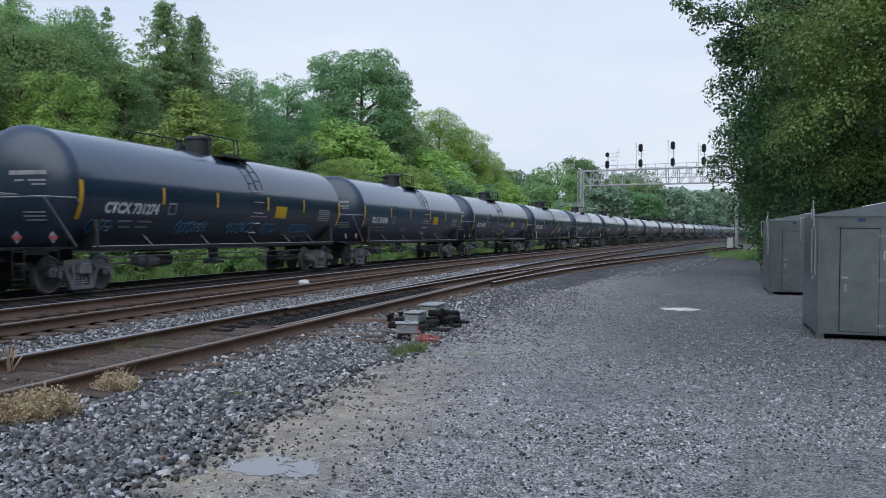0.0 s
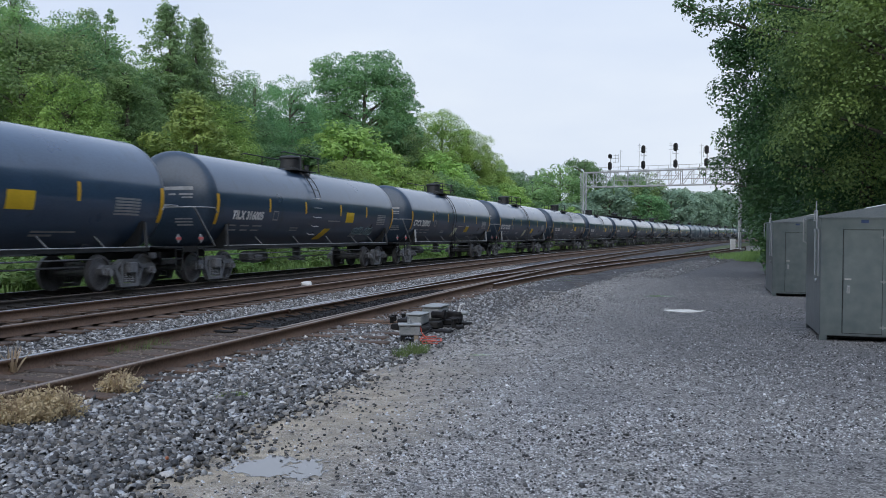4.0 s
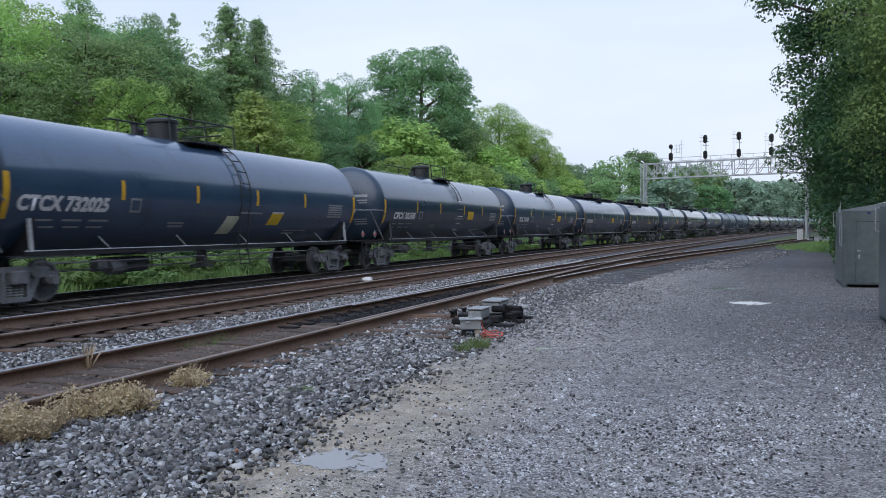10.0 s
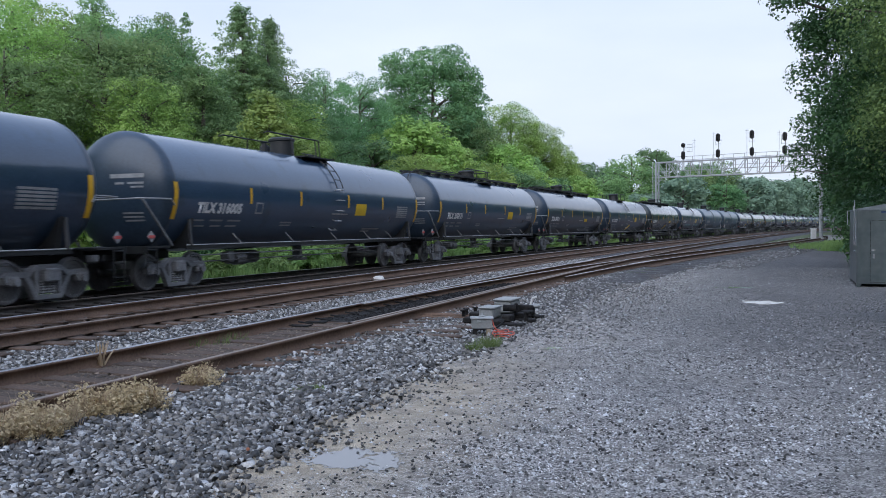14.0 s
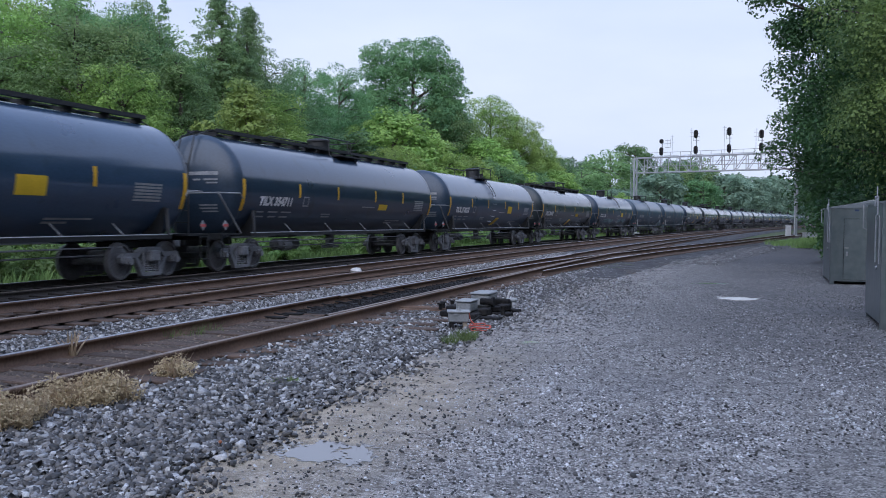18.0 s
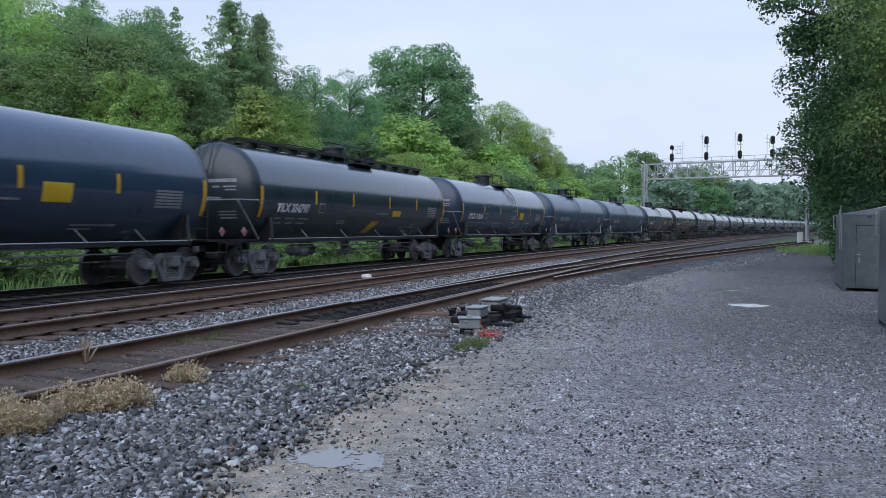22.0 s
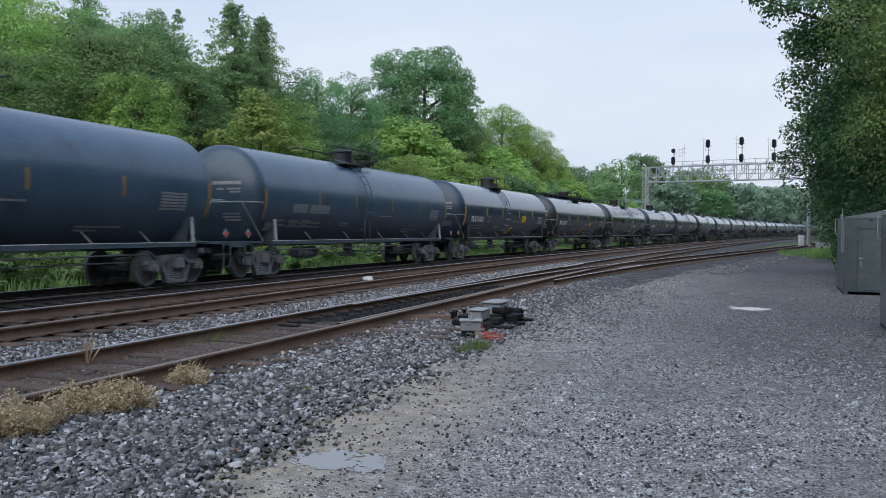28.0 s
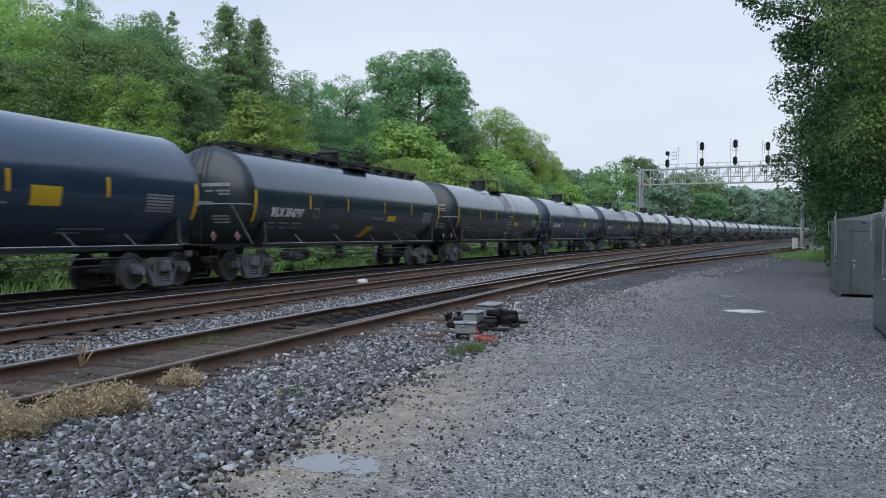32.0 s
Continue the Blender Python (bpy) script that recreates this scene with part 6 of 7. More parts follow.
equipment_cabinet("bare aluminium equipment cabinet on the gravel yard", 6.23, 14.03, 17.3, 2.06, 2.1, 2.06)
equipment_cabinet("grey aluminium equipment cabinet beside a second one", 9.45, 24.41, 17.3, 2.1, 2.9, 2.16)


# ---- switch machine ----
def switch_machine():
    hd = math.degrees(H1)
    sm = thing("switch_machine", "grey railway switch machine on greasy black ties", "switch machine", m=pose(-0.16, 15.2, -0.03, 0, 0, -hd))
    bm = BM()
    box(bm, (0.42, 1.75, 0.14), (-0.06, -0.15, 0.10), bevel=0.02)
    part("base_plate", bm, M_OIL, sm)
    bm = BM()
    box(bm, (0.26, 0.46, 0.17), (-0.14, -0.62, 0.26), bevel=0.025)
    part("motor_housing", bm, M_MACH, sm)
    bm = BM()
    box(bm, (0.29, 0.5, 0.03), (-0.14, -0.62, 0.36), bevel=0.012)
    part("motor_lid", bm, M_MACH, sm)
    bm = BM()
    box(bm, (0.34, 0.6, 0.22), (-0.14, 0.42, 0.29), bevel=0.03)
    part("gear_housing", bm, M_MACH, sm)
    bm = BM()
    box(bm, (0.37, 0.64, 0.04), (-0.14, 0.42, 0.415), bevel=0.015)
    part("gear_lid", bm, M_MACH, sm)
    bm = BM()
    rod(bm, (-0.05, -0.1, 0.3), (0.16, -0.1, 0.3), 0.06, 12)
    rod(bm, (0.16, -0.1, 0.3), (0.2, -0.1, 0.3), 0.09, 12)
    part("clutch_drum", bm, M_OIL, sm)
    bm = BM()
    box(bm, (0.3, 0.22, 0.15), (0.16, 0.62, 0.22), bevel=0.02)
    box(bm, (0.22, 0.3, 0.1), (0.26, 0.35, 0.17), bevel=0.02)
    part("gearbox", bm, M_OIL, sm)
    bm = BM()
    box(bm, (0.22, 0.18, 0.06), (0.3, 0.72, 0.27), bevel=0.02)
    part("lever_base", bm, M_MACH, sm)
    bm = BM()
    pipe(bm, [(0.24, 0.66, 0.3), (0.28, 0.66, 0.42), (0.36, 0.66, 0.45)], 0.02, 8)
    part("hand_lever", bm, M_WHITE, sm)
    for y in (-0.75, 0.0, 0.6):
        bm = BM()
        box(bm, (1.9, 0.23, 0.16), (-0.45, y, 0.03), bevel=0.015)
        part("head_tie", bm, M_OIL, sm)
    # throw rods to the points
    for y, z in ((-0.35, 0.12), (-0.2, 0.14), (0.12, 0.12)):
        bm = BM()
        rod(bm, (0.0, y, z), (-2.2, y, z), 0.025, 8)
        part("throw_rod", bm, M_RAIL, sm)
    # greasy rods, cranks and covers between the machine and the points
    for x, y, w, d, h in ((-0.45, -0.35, 0.28, 0.2, 0.12), (-0.55, 0.1, 0.2, 0.34, 0.1), (-0.5, 0.62, 0.3, 0.22, 0.13), (-0.38, -0.95, 0.22, 0.2, 0.1), (0.16, -0.55, 0.16, 0.26, 0.12), (0.2, 0.05, 0.18, 0.18, 0.1)):
        bm = BM()
        box(bm, (w, d, h), (x, y, 0.11 + h / 2), (0, 0, 12 * x), bevel=0.02)
        part("rod_cover", bm, M_OIL, sm)
    for x, y in ((-0.75, -0.28), (-0.8, 0.02), (-0.72, 0.3), (0.42, -0.3)):
        bm = BM()
        rod(bm, (x, y, 0.1), (x, y, 0.24), 0.035, 10)
        rod(bm, (x, y, 0.24), (x, y, 0.26), 0.06, 10)
        part("crank_pin", bm, M_OIL, sm)
    bm = BM()
    pipe(bm, [(0.1, -0.9, 0.12), (0.25, -1.1, 0.16), (0.2, -1.5, 0.08), (0.0, -1.8, 0.1)], 0.018, 8)
    part("conduit", bm, M_OIL, sm)
    # junction box on short posts
    jb = thing("junction_box", "grey cast junction box on short wooden posts", "junction box", m=pose(-0.55, 13.15, 0.0, 0, 0, -hd + 20))
    bm = BM()
    box(bm, (0.32, 0.26, 0.15), (0, 0, 0.215), bevel=0.015)
    part("box_body", bm, M_MACH, jb)
    bm = BM()
    box(bm, (0.36, 0.30, 0.025), (0, 0, 0.3), bevel=0.008)
    part("lid", bm, M_MACH, jb)
    bm = BM()
    rod(bm, (0, 0.02, 0.31), (0, 0.02, 0.335), 0.045, 12)
    rod(bm, (0, 0.02, 0.335), (0, 0.02, 0.375), 0.016, 8)
    part("lid_bolt", bm, M_GALV, jb)
    bm = BM()
    box(bm, (0.06, 0.02, 0.025), (-0.05, -0.14, 0.265))
    part("hasp", bm, M_GALV, jb)
    for x, y in ((-0.11, -0.08), (0.1, -0.08), (-0.11, 0.08), (0.1, 0.08)):
        bm = BM()
        box(bm, (0.065, 0.065, 0.2), (x, y, 0.05))
        part("leg", bm, M_POST if x > 0 else M_OIL, jb)
    bm = BM()
    rg = random.Random(4)
    cb = thing("cable_coil", "loose coil of orange-red cable on the ballast", "cable", m=pose(-0.22, 12.95, 0.045))
    for k in range(4):
        rx, ry, cx, cy = rg.uniform(0.10, 0.19), rg.uniform(0.16, 0.28), rg.uniform(-0.05, 0.06), rg.uniform(-0.1, 0.1)
        bm = BM()
        pts = [(cx + rx * math.cos(a), cy + ry * math.sin(a), 0.012 + 0.018 * k + 0.012 * math.sin(3 * a)) for a in np.linspace(0, 6.28, 20)]
        pipe(bm, pts, 0.007, 6)
        part("cable_loop", bm, M_CABLE, cb)
    bm = BM()
    pipe(bm, [(-0.05, 0.15, 0.03), (-0.14, 0.2, 0.12), (-0.17, 0.2, 0.25)], 0.010, 6)
    part("cable_tail", bm, M_CABLE, cb)


switch_machine()


# ---- switch details ----
def switch_plates():
    for k in range(11):
        s = 12.5 + 0.56 * k
        for o in (-0.7525,):
            x, y, h, _ = lead_at(s, o + 0.16)
            bm = BM()
            box(bm, (0.42, 0.16, 0.02), (0, 0, 0), bevel=0.004)
            pl = part("slide_plate", bm, M_OIL, TRACK_LEAD)
            pl.matrix_world = pose(x, y, TOP + 0.035, 0, 0, -math.degrees(h))
            bm = BM()
            rod(bm, (0, 0, 0), (0.28, 0.05 * math.sin(k * 2.1), -0.03), 0.014, 6)
            br = part("rail_brace", bm, M_OIL, TRACK_LEAD)
            br.matrix_world = pose(x, y, TOP + 0.10, 0, 0, -math.degrees(h))


switch_plates()


# ---- puddles, stones, weeds ----
def puddle(name, label, x, y, rx, ry, turn, seed, cell=0.009):
    """A thin sheet of water whose edge creeps round the chips."""
    bm, vs = BM(), {}
    nx, ny = int(1.7 * rx / cell), int(1.7 * ry / cell)
    def corner(i, j):
        if (i, j) not in vs:
            vs[i, j] = bm.verts.new((i * cell, j * cell, 0))
        return vs[i, j]
    for i in range(-nx, nx):
        for j in range(-ny, ny):
            u, v = i * cell, j * cell
            f = (u / rx) ** 2 + (v / ry) ** 2 - 1
            f += 1.7 * noise.noise(Vector((u * 5.0, v * 5.0, seed))) + 1.1 * noise.noise(Vector((u * 17, v * 17, seed))) + 0.8 * noise.noise(Vector((u * 42, v * 42, seed)))
            if f < 0:
                bm.faces.new((corner(i, j), corner(i + 1, j), corner(i + 1, j + 1), corner(i, j + 1)))
    ob = obj(name, bm, M_WATER)
    ob.matrix_world = pose(x, y, 0.0065, 0, 0, turn)
    tagged(ob, label, "puddle", kind="structure")


puddle("puddle_near", "shallow rain puddle on tan gravel fines", -1.2, 6.08, 0.36, 0.27, -14, 3)
puddle("puddle_far", "bright rain puddle on the gravel yard", 5.45, 19.35, 0.42, 0.42, 5, 5)
puddle("puddle_edge", "thin rain puddle at the ballast's edge", 0.52, 11.9, 0.16, 0.11, 30, 6)
puddle("puddle_strip", "thin rain puddle beyond the yard's middle", 6.1, 24.0, 0.5, 0.25, 10, 7)


def white_rock():
    bm = BM()
    bmesh.ops.create_icosphere(bm, subdivisions=2, radius=0.16)
    for v in bm.verts:
        v.co *= 1 + 0.3 * noise.noise(v.co * 9)
        v.co = Vector((v.co.x * 1.2, v.co.y, v.co.z * 0.62))
    ob = obj("rock", bm, M_CONC)
    x, y, _, _ = main_at(23.2, 0.25)
    ob.matrix_world = pose(-4.13, 25.2, 0.18)
    tagged(ob, "pale rock lying between the rails", "rock")
    bm = BM()
    bmesh.ops.create_icosphere(bm, subdivisions=1, radius=0.016)
    ob = obj("brick_chip", bm, M_BRICK)
    ob.matrix_world = pose(-2.02, 6.12, 0.06)
    tagged(ob, "chip of red brick on the ballast", "brick chip")


white_rock()
dry = [(-4.0, 6.15, 0.03, 0.16), (-3.9, 6.4, 0.03, 0.16), (-3.76, 6.3, 0.03, 0.14), (-3.72, 6.62, 0.03, 0.12), (-4.1, 6.5, 0.03, 0.12), (-3.76, 7.1, 0.03, 0.12), (-3.6, 7.12, 0.03, 0.13), (-3.45, 7.25, 0.03, 0.12), (-3.32, 7.36, 0.03, 0.09), (-3.55, 7.3, 0.03, 0.12), (-3.3, 8.52, 0.03, 0.10)]
blades("dry_weeds", "clump of dry straw-coloured weeds beside the rail", dry, 900, 0.30, 0.9, M_DRY, 0.003, "weeds")


def seed_heads(name, label, spots, n, h, material, size):
    """Bushy dry plants: thin stems set with small seed scales."""
    rng = np.random.default_rng(n)
    sp = np.asarray(spots)
    sub = np.repeat(sp, 4, 0) + np.c_[rng.normal(size=(4 * len(sp), 2)) * np.repeat(sp[:, 3:], 4, 0) * 0.7, np.zeros((4 * len(sp), 2))]
    tall = rng.uniform(0.45, 1.0, len(sub)) * h
    k = rng.integers(0, len(sub), n)
    a, q, u = rng.uniform(0, 6.28, n), np.sqrt(rng.random(n)), rng.random(n) ** 0.7
    r = (0.03 + 0.11 * u) * q
    c = np.stack([sub[k, 0] + r * np.cos(a), sub[k, 1] + r * np.sin(a), sub[k, 2] + tall[k] * u * (1 - 0.35 * q * q)], 1)
    v, f = leaves(rng, c, np.full(n, 0.015), n, size)
    return tagged(raw(name, v, f, material), label, "weeds", kind="stuff")


seed_heads("dry_seed_heads", "dry seed heads of the straw-coloured weeds", dry, 22000, 0.36, M_DRY, 0.019)
blades("green_weeds", "green weed tuft beside the junction box", [(-0.5, 11.9, 0.02, 0.16), (-0.4, 12.3, 0.02, 0.2), (-0.6, 11.6, 0.02, 0.15), (-0.35, 12.0, 0.02, 0.12)], 420, 0.12, 1.5, M_WEED, 0.004, "weeds")
blades("rail_weeds", "sparse weeds growing between the rails", [(-4.24, 11.6, 0.05, 0.18), (-4.1, 12.0, 0.05, 0.2), (-4.45, 11.3, 0.05, 0.12)], 130, 0.16, 1.2, M_WEED, 0.005, "weeds")
blades("pale_rail_weed", "pale drooping weed between the rails", [(-4.95, 9.6, 0.04, 0.05)], 44, 0.30, 0.8, M_DRY, 0.016, "weeds")
blades("ballast_weeds", "small green weeds in the ballast", [(-2.22, 8.5, 0.02, 0.14), (-2.1, 8.55, 0.02, 0.1), (-1.5, 13.6, 0.02, 0.1), (4.2, 31.0, 0.02, 0.5), (5.0, 33.0, 0.02, 0.4)], 500, 0.06, 1.4, M_WEED, 0.005, "weeds")

# ---- ties and stones ----
def ties(track, line, ss, many, wood=None):
    bm = BM()
    box(bm, (2.6, 0.225, 0.17), (0, 0, 0), bevel=0.012)
    me = bpy.data.meshes.new("tie")
    bm.to_mesh(me)
    bm.free()
    me.materials.append(wood or M_TIE)
    rg = random.Random(len(ss))
    V, F = [], []
    for i, s in enumerate(ss):
        x, y, h, z = line(s, rg.uniform(-0.05, 0.05))
        m = pose(x, y, TOP - 0.052 + z + rg.uniform(-0.008, 0.006), 0, 0, -math.degrees(h) + rg.uniform(-0.8, 0.8))
        if i < many:
            t = new("tie", me)
            t.parent = track
            t.matrix_world = m
        else:
            b = len(V)
            V += [tuple(m @ v.co) for v in me.vertices]
            F += [[b + k for k in p.vertices] for p in me.polygons if len(p.vertices) == 4]
    if V:
        ob = raw("tie_row", V, F, wood or M_TIE)
        ob.parent = track
        tagged(ob, kind="stuff")


ties(TRACK_LEAD, lead_at, np.arange(1.0, 62, 0.53), 115)
def switch_ties():
    """Long ties under the switch, reaching out to its machine."""
    rg = random.Random(77)
    for k in range(7):
        s = 12.2 + 0.55 * k
        x, y, h, z = lead_at(s, 0.45 + rg.uniform(-0.1, 0.25))
        bm = BM()
        box(bm, (3.5 + rg.uniform(-0.2, 0.3), 0.22, 0.17), (0, 0, 0), bevel=0.014)
        t = part("switch_tie", bm, M_TIE, TRACK_LEAD)
        t.matrix_world = pose(x, y, TOP - 0.062 + rg.uniform(-0.01, 0.012), 0, 0, -math.degrees(h) + rg.uniform(-3, 3))


switch_ties()
ties(TRACK_MAIN, main_at, np.concatenate([np.arange(8.0, 60, 0.53), np.arange(60, 140, 0.53)]), 98)
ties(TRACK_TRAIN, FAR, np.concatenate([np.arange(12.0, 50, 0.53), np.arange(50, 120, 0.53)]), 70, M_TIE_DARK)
ties(TRACK_SPUR, spur_at, np.arange(24.0, 100, 0.53), 70)


def stones(name, label, xy, z, size, material, seed, flat=0.7, category="stones"):
    """Angular chips: a jittered box each."""
    rng = np.random.default_rng(seed)
    n = len(xy)
    cube = np.array([(-1, -1, -1), (1, -1, -1), (1, 1, -1), (-1, 1, -1), (-1, -1, 1), (1, -1, 1), (1, 1, 1), (-1, 1, 1)], float)
    v = cube[None] * rng.uniform(0.62, 1.0, (n, 8, 1)) * np.array([1.0, 0.72, flat])[None, None] + rng.uniform(-0.2, 0.2, (n, 8, 3))
    sz = size * rng.lognormal(0, 0.24, n)
    v *= (sz * 0.5)[:, None, None]
    q = rng.normal(size=(n, 4)) * np.array([1, 0.24, 0.24, 1])
    q /= np.linalg.norm(q, axis=1)[:, None]
    w, x, y, zq = q.T
    R = np.stack([1 - 2 * (y * y + zq * zq), 2 * (x * y - w * zq), 2 * (x * zq + w * y), 2 * (x * y + w * zq), 1 - 2 * (x * x + zq * zq), 2 * (y * zq - w * x), 2 * (x * zq - w * y), 2 * (y * zq + w * x), 1 - 2 * (x * x + y * y)], 1).reshape(n, 3, 3)
    v = np.einsum("nij,nkj->nki", R, v)
    v += np.concatenate([xy, (z + sz * 0.16)[:, None]], 1)[:, None]
    quad = np.array([(4, 5, 6, 7), (0, 1, 5, 4), (1, 2, 6, 5), (2, 3, 7, 6), (3, 0, 4, 7)])
    f = (np.arange(n)[:, None, None] * 8 + quad[None]).reshape(-1, 4)
    return tagged(raw(name, v.reshape(-1, 3), f, material), label, category, kind="stuff")


def chips(name, label, xy, z, size, material, seed):
    """Small loose chips: a low off-centre point over four corners."""
    rng = np.random.default_rng(seed)
    n = len(xy)
    sz = size * rng.lognormal(0, 0.4, n)
    a = rng.uniform(0, 6.28, n)[:, None] + np.arange(4)[None] * 1.571 + rng.uniform(-0.35, 0.35, (n, 4))
    r = sz[:, None] * rng.uniform(0.45, 0.8, (n, 4))
    ring_v = np.stack([xy[:, :1] + r * np.cos(a), xy[:, 1:] + r * np.sin(a), np.full((n, 4), z - 0.002)], 2)
    top = np.concatenate([xy + rng.uniform(-0.3, 0.3, (n, 2)) * sz[:, None], (z + sz * rng.uniform(0.25, 0.62, n))[:, None]], 1)[:, None]
    v = np.concatenate([ring_v, top], 1).reshape(-1, 3)
    f = (np.arange(n)[:, None, None] * 5 + np.array([(0, 1, 4), (1, 2, 4), (2, 3, 4), (3, 0, 4)])[None]).reshape(-1, 3)
    return tagged(raw(name, v, f, material), label, "stones", kind="stuff")


def scatter(line, s0, s1, o0, o1, n, seed, power=1.0):
    rng = np.random.default_rng(seed)
    s = s0 + (s1 - s0) * rng.random(n) ** power
    o = rng.uniform(o0, o1, n)
    e = o + (4.0 if line is lead_at else 0.0)
    h = np.interp(s, ARC, _h)
    xy = np.stack([np.interp(s, ARC, _x) + e * np.cos(h), np.interp(s, ARC, _y) - e * np.sin(h)], 1)
    if line is lead_at:
        x0, y0, _, _ = main_at(24.0, 4.0)
        straight = np.stack([x0 + (s - 24) * math.sin(H1) + o * math.cos(H1), y0 + (s - 24) * math.cos(H1) - o * math.sin(H1)], 1)
        xy = np.where((s < 24)[:, None], straight, xy)
    return xy, o


def shoulder_z(o):
    """Height of the ballast's surface beside the near track."""
    return np.interp(o, [0.8, 1.3, 2.1, 2.75, 3.9], [TOP - 0.005, TOP, 0.03, 0.002, 0.002])


PUDDLES = ((-1.3, 6.05, 0.26), (-1.0, 6.1, 0.2), (5.45, 19.35, 0.5), (0.52, 11.9, 0.24), (6.1, 24.0, 0.45))


def dry_spots(xy, o):
    """Leave the puddles clear of loose stones."""
    keep = np.ones(len(xy), bool)
    for px, py, r in PUDDLES:
        keep &= np.hypot(xy[:, 0] - px, xy[:, 1] - py) > r * 0.85
    return xy[keep], o[keep]


def ballast_edge(y):
    """Offset from the near track at which its ballast gives way to fines."""
    return np.interp(y, [5, 7, 10.5, 13.5, 16.5], [3.22, 3.05, 2.85, 2.76, 2.85]) + 0.1 * np.sin(y * 4.1) + 0.06 * np.sin(y * 11.0)


for layer, (count, lift, big) in enumerate(((36000, 0.0, 0.040), (28000, 0.015, 0.047))):
    xy, o = scatter(lead_at, 3.5, 17, 0.85, 4.1, count, 1 + 40 * layer, 1.35)
    dice = np.random.default_rng(2 + layer).random(len(o))
    over = o - ballast_edge(xy[:, 1])
    keep = ((over < 0) | (dice < 0.30 * np.clip(1 - over / 0.7, 0, 1) ** 3)) & ((o > 1.32) | (dice < 0.2))
    xy, o = dry_spots(xy[keep], o[keep])
    stones("ballast_stones" if layer == 0 else "ballast_stones_top", "angular grey crushed stones on the track shoulder", xy, shoulder_z(o) + lift, big, M_STONE, 3 + layer, 0.46)
xy, o = scatter(lead_at, -7, 2.5, 0.9, 3.3, 1500, 22)
stones("ballast_stones_behind", "grey crushed stones on the shoulder beside the yard", xy, shoulder_z(o), 0.055, M_STONE, 23, 0.55)
xy, o = scatter(lead_at, 13, 46, 0.9, 5.2, 24000, 4, 1.4)
keep = (o < 3.1) | (np.random.default_rng(6).random(len(o)) < 0.45 * np.clip((5.2 - o) / 2.1, 0, 1) ** 1.6)
xy, o = xy[keep], o[keep]
stones("ballast_stones_far", "grey crushed stones on the farther track shoulder", xy, shoulder_z(o), 0.043, M_STONE, 5, 0.5)
xy, o = scatter(lead_at, 6, 45, -2.9, -0.9, 22000, 6, 1.3)
stones("ballast_stones_between", "grey crushed stones between the near and middle tracks", xy, np.full(len(o), TOP - 0.01), 0.04, M_STONE, 7, 0.55)
xy, o = scatter(lead_at, 4, 30, -0.68, 0.68, 8500, 8, 1.2)
keep = (xy[:, 1] < 14.2 + 0.25 * np.sin(o * 5)) | (xy[:, 1] > 23.5)
xy, o = xy[keep], o[keep]
stones("ballast_stones_inside", "stones and dirt between the rails", xy, np.full(len(o), TOP + 0.008), 0.028, M_STONE_BROWN, 9)
xy, o = scatter(lead_at, 13.4, 23.5, -0.66, 0.60, 2600, 31)
stones("greasy_stones", "greasy black stones between the switch points", xy, np.full(len(o), TOP + 0.03), 0.045, M_OIL, 32, 0.6)
xy, o = scatter(main_at, 6, 50, -0.66, 0.66, 3000, 10, 1.2)
stones("ballast_stones_middle", "stones between the middle track's rails", xy, np.full(len(o), TOP + 0.006), 0.045, M_STONE_BROWN, 11)
spur_xy = []
rg = random.Random(8)
for _ in range(7000):
    a = 1.2 + 3.6 * rg.random() ** 1.5
    x, y, _, z = spur_at(24 + 60 * rg.random() ** 1.2, a)
    spur_xy.append((x, y))
stones("ballast_stones_spur", "grey crushed stones spread beside the diverging track", np.array(spur_xy), np.full(7000, 0.01), 0.05, M_STONE, 21, 0.5)
xy, o = scatter(main_at, 8, 60, -3.2, -0.9, 5000, 12, 1.2)
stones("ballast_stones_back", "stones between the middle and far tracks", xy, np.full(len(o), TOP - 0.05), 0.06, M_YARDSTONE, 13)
xy, o = scatter(lead_at, 3.5, 38, 3.3, 12.5, 235000, 14, 1.7)
wander = 3.95 + 0.22 * np.sin(xy[:, 1] * 1.3) + 0.15 * np.sin(xy[:, 1] * 3.7)
dice = np.random.default_rng(5).random((2, len(o)))
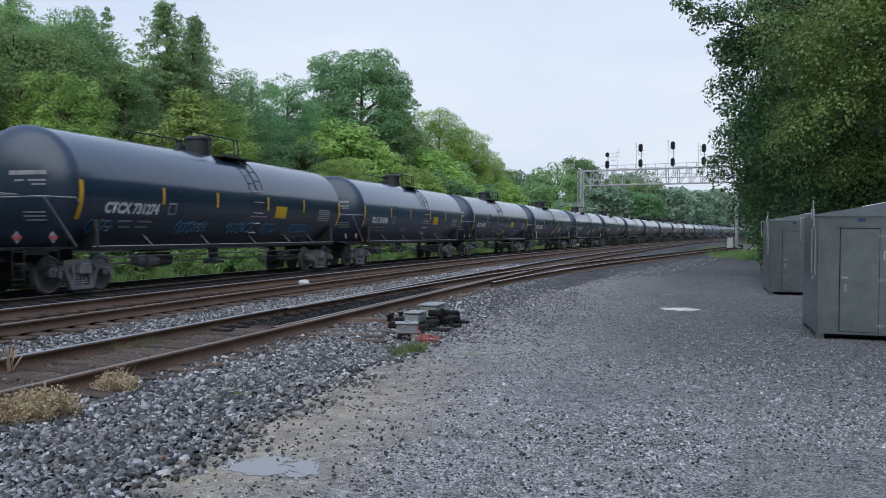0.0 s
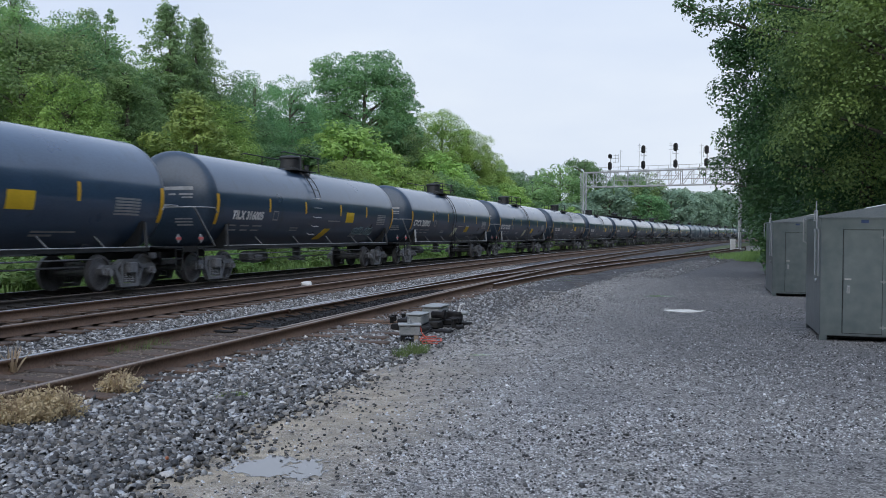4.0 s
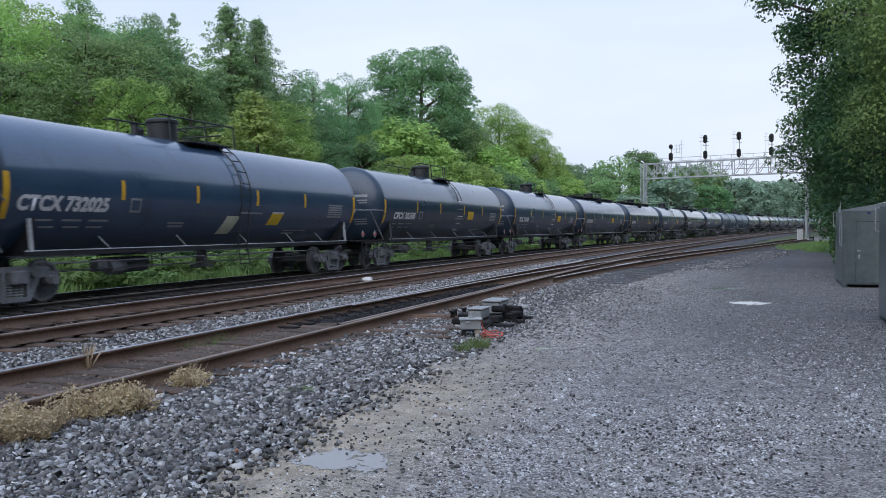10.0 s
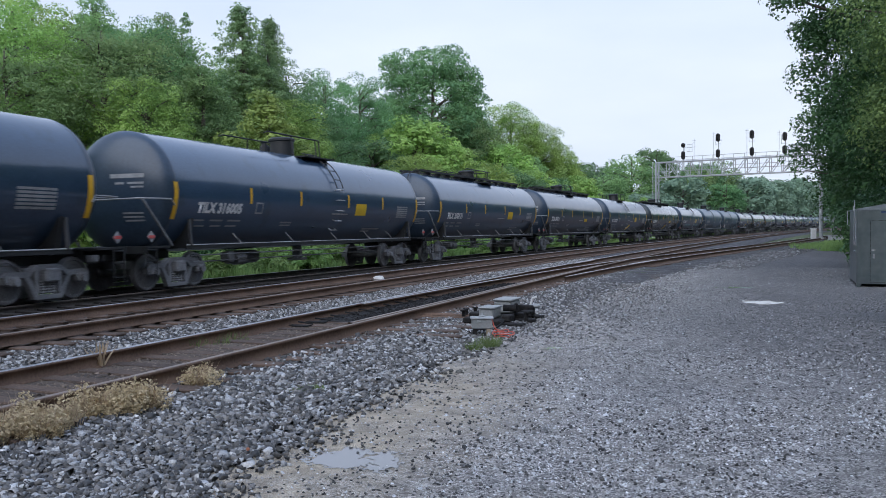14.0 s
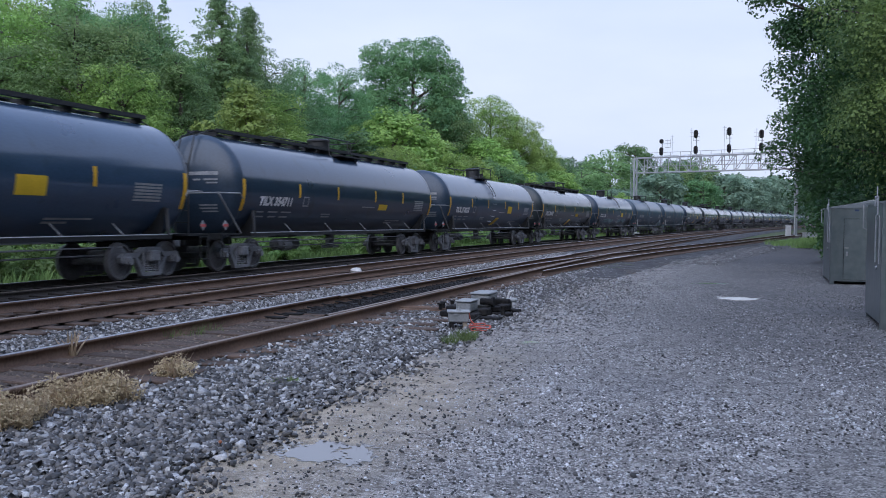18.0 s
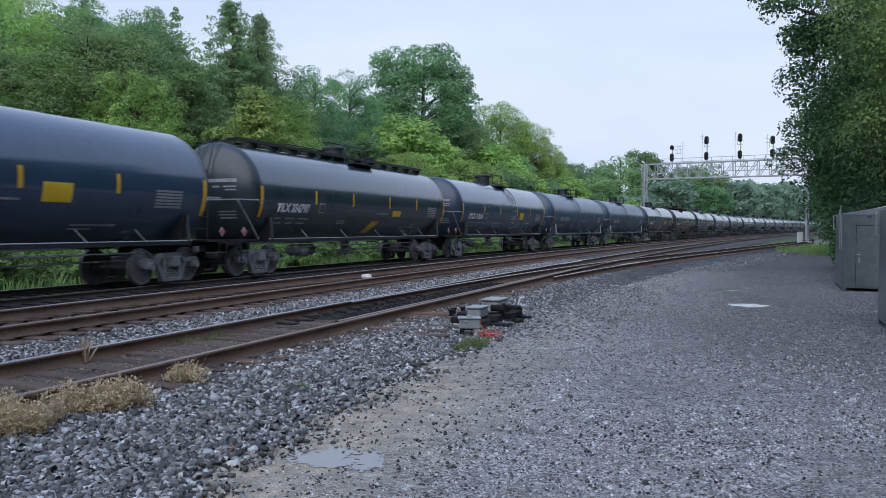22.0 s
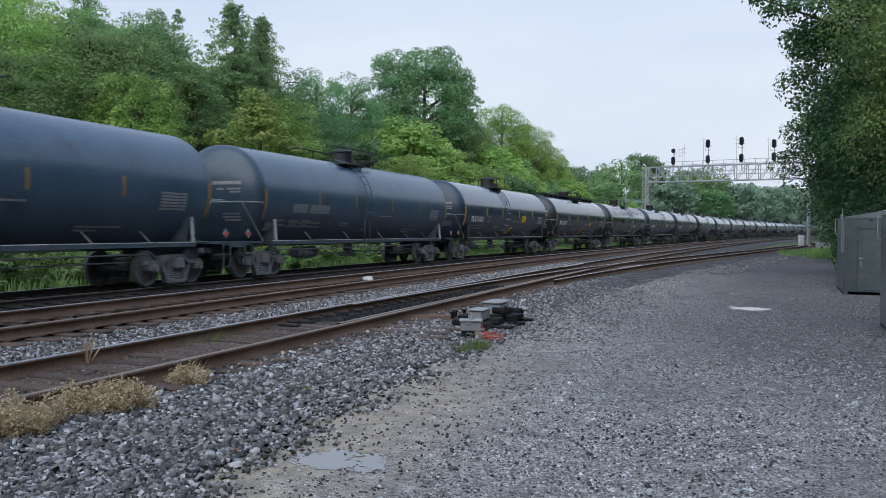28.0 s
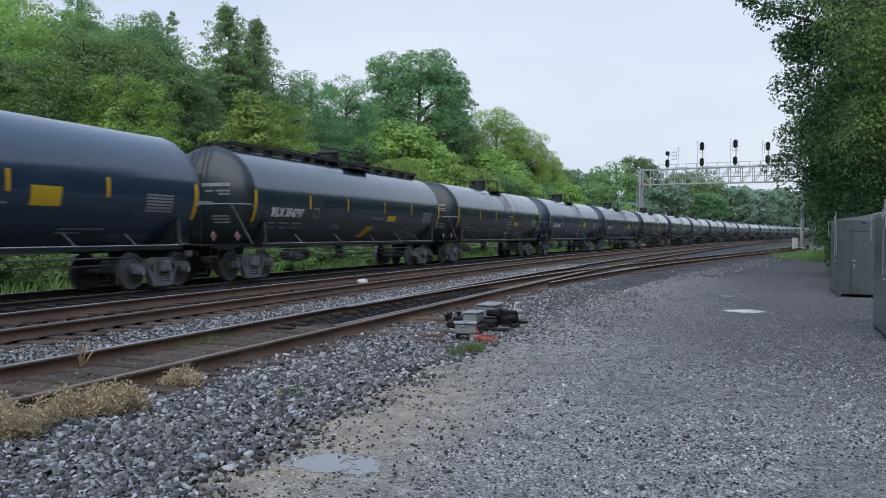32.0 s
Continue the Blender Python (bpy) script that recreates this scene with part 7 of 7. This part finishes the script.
keep = (dice[0] < np.clip(np.maximum((o - wander) / 0.9, (xy[:, 1] - 10.5) / 2.5), 0.13, 1.0)) & (xy[:, 0] < 1.0 + 0.55 * xy[:, 1]) & (xy[:, 1] > 3.4)
xy, o, dice = xy[keep], o[keep], dice[1][keep]
# dark chips grow likelier farther out, for damp and tree shade
damp = dice < np.clip((xy[:, 1] - 8.0) / 8.0 + (xy[:, 0] - 2.0) * 0.10, 0.02, 1.0)
for wet_shade, name, label, mat in ((False, "lot_chips", "small loose stone chips on the packed gravel", M_PEBBLE), (True, "lot_chips_wet", "damp stone chips, darkened for tree shade, farther out on the yard", M_PEBBLE_WET_SHADE)):
    p, _ = dry_spots(xy[damp == wet_shade], o[damp == wet_shade])
    chips(name, label, p, 0.004, 0.0135 if not wet_shade else 0.0145, mat, 15 + wet_shade)
# besides real dark stones, these stand in for shadow streaks among the chips
xy, o = dry_spots(*scatter(lead_at, 3.5, 24, 3.2, 10.0, 11000, 18, 1.6))
stones("dark_lot_stones", "dark stones strewn over the packed gravel, partly standing in for shadow streaks", xy, np.full(len(o), 0.002), 0.022, M_STONE_DARK, 19, 0.45)

# ---- what moves ----
TRAIN = [(0, 16.62), (1, 9.26), (2, 1.9), (3, -5.49), (4, -12.9), (5.5, -24.1), (6, -27.85), (7, -35.38), (8, -42.95), (9, -50.56), (10, -58.25), (11, -65.93), (12, -73.58), (13, -81.23), (14, -88.88), (15, -96.45), (16, -103.2),
         (17, -111.3), (18, -120.02), (19, -128.7), (20, -137.37), (21, -146.05), (22, -154.79), (23, -163.55), (24, -172.3), (25, -181.06), (26, -189.83), (27, -198.6), (28, -207.4), (29, -216.24), (30, -225.11), (31, -233.98), (32, -242.87)]


def motions():
    ts, ss = np.array([a for a, _ in TRAIN], float), np.array([b for _, b in TRAIN], float)
    turn = np.arange(0, 32.05, 1 / 15)
    spin = np.interp(turn, ts, ss)
    rows_of = {}
    for c, car in CARS:
        off = along(c) + 7.46
        walk(car, [(t, car_pose(s + off)) for t, s in zip(ts, ss)])
        if c > 16:
            continue
        for w in car.children_recursive:
            if w.name.startswith("wheelset"):
                x = w.location.x
                if x not in rows_of:
                    rows_of[x] = [(t, pose(x, 0, 0.455, 0, math.degrees((s - spin[0]) / 0.457), 0)) for t, s in zip(turn, spin)]
                walk(w, rows_of[x])


motions()
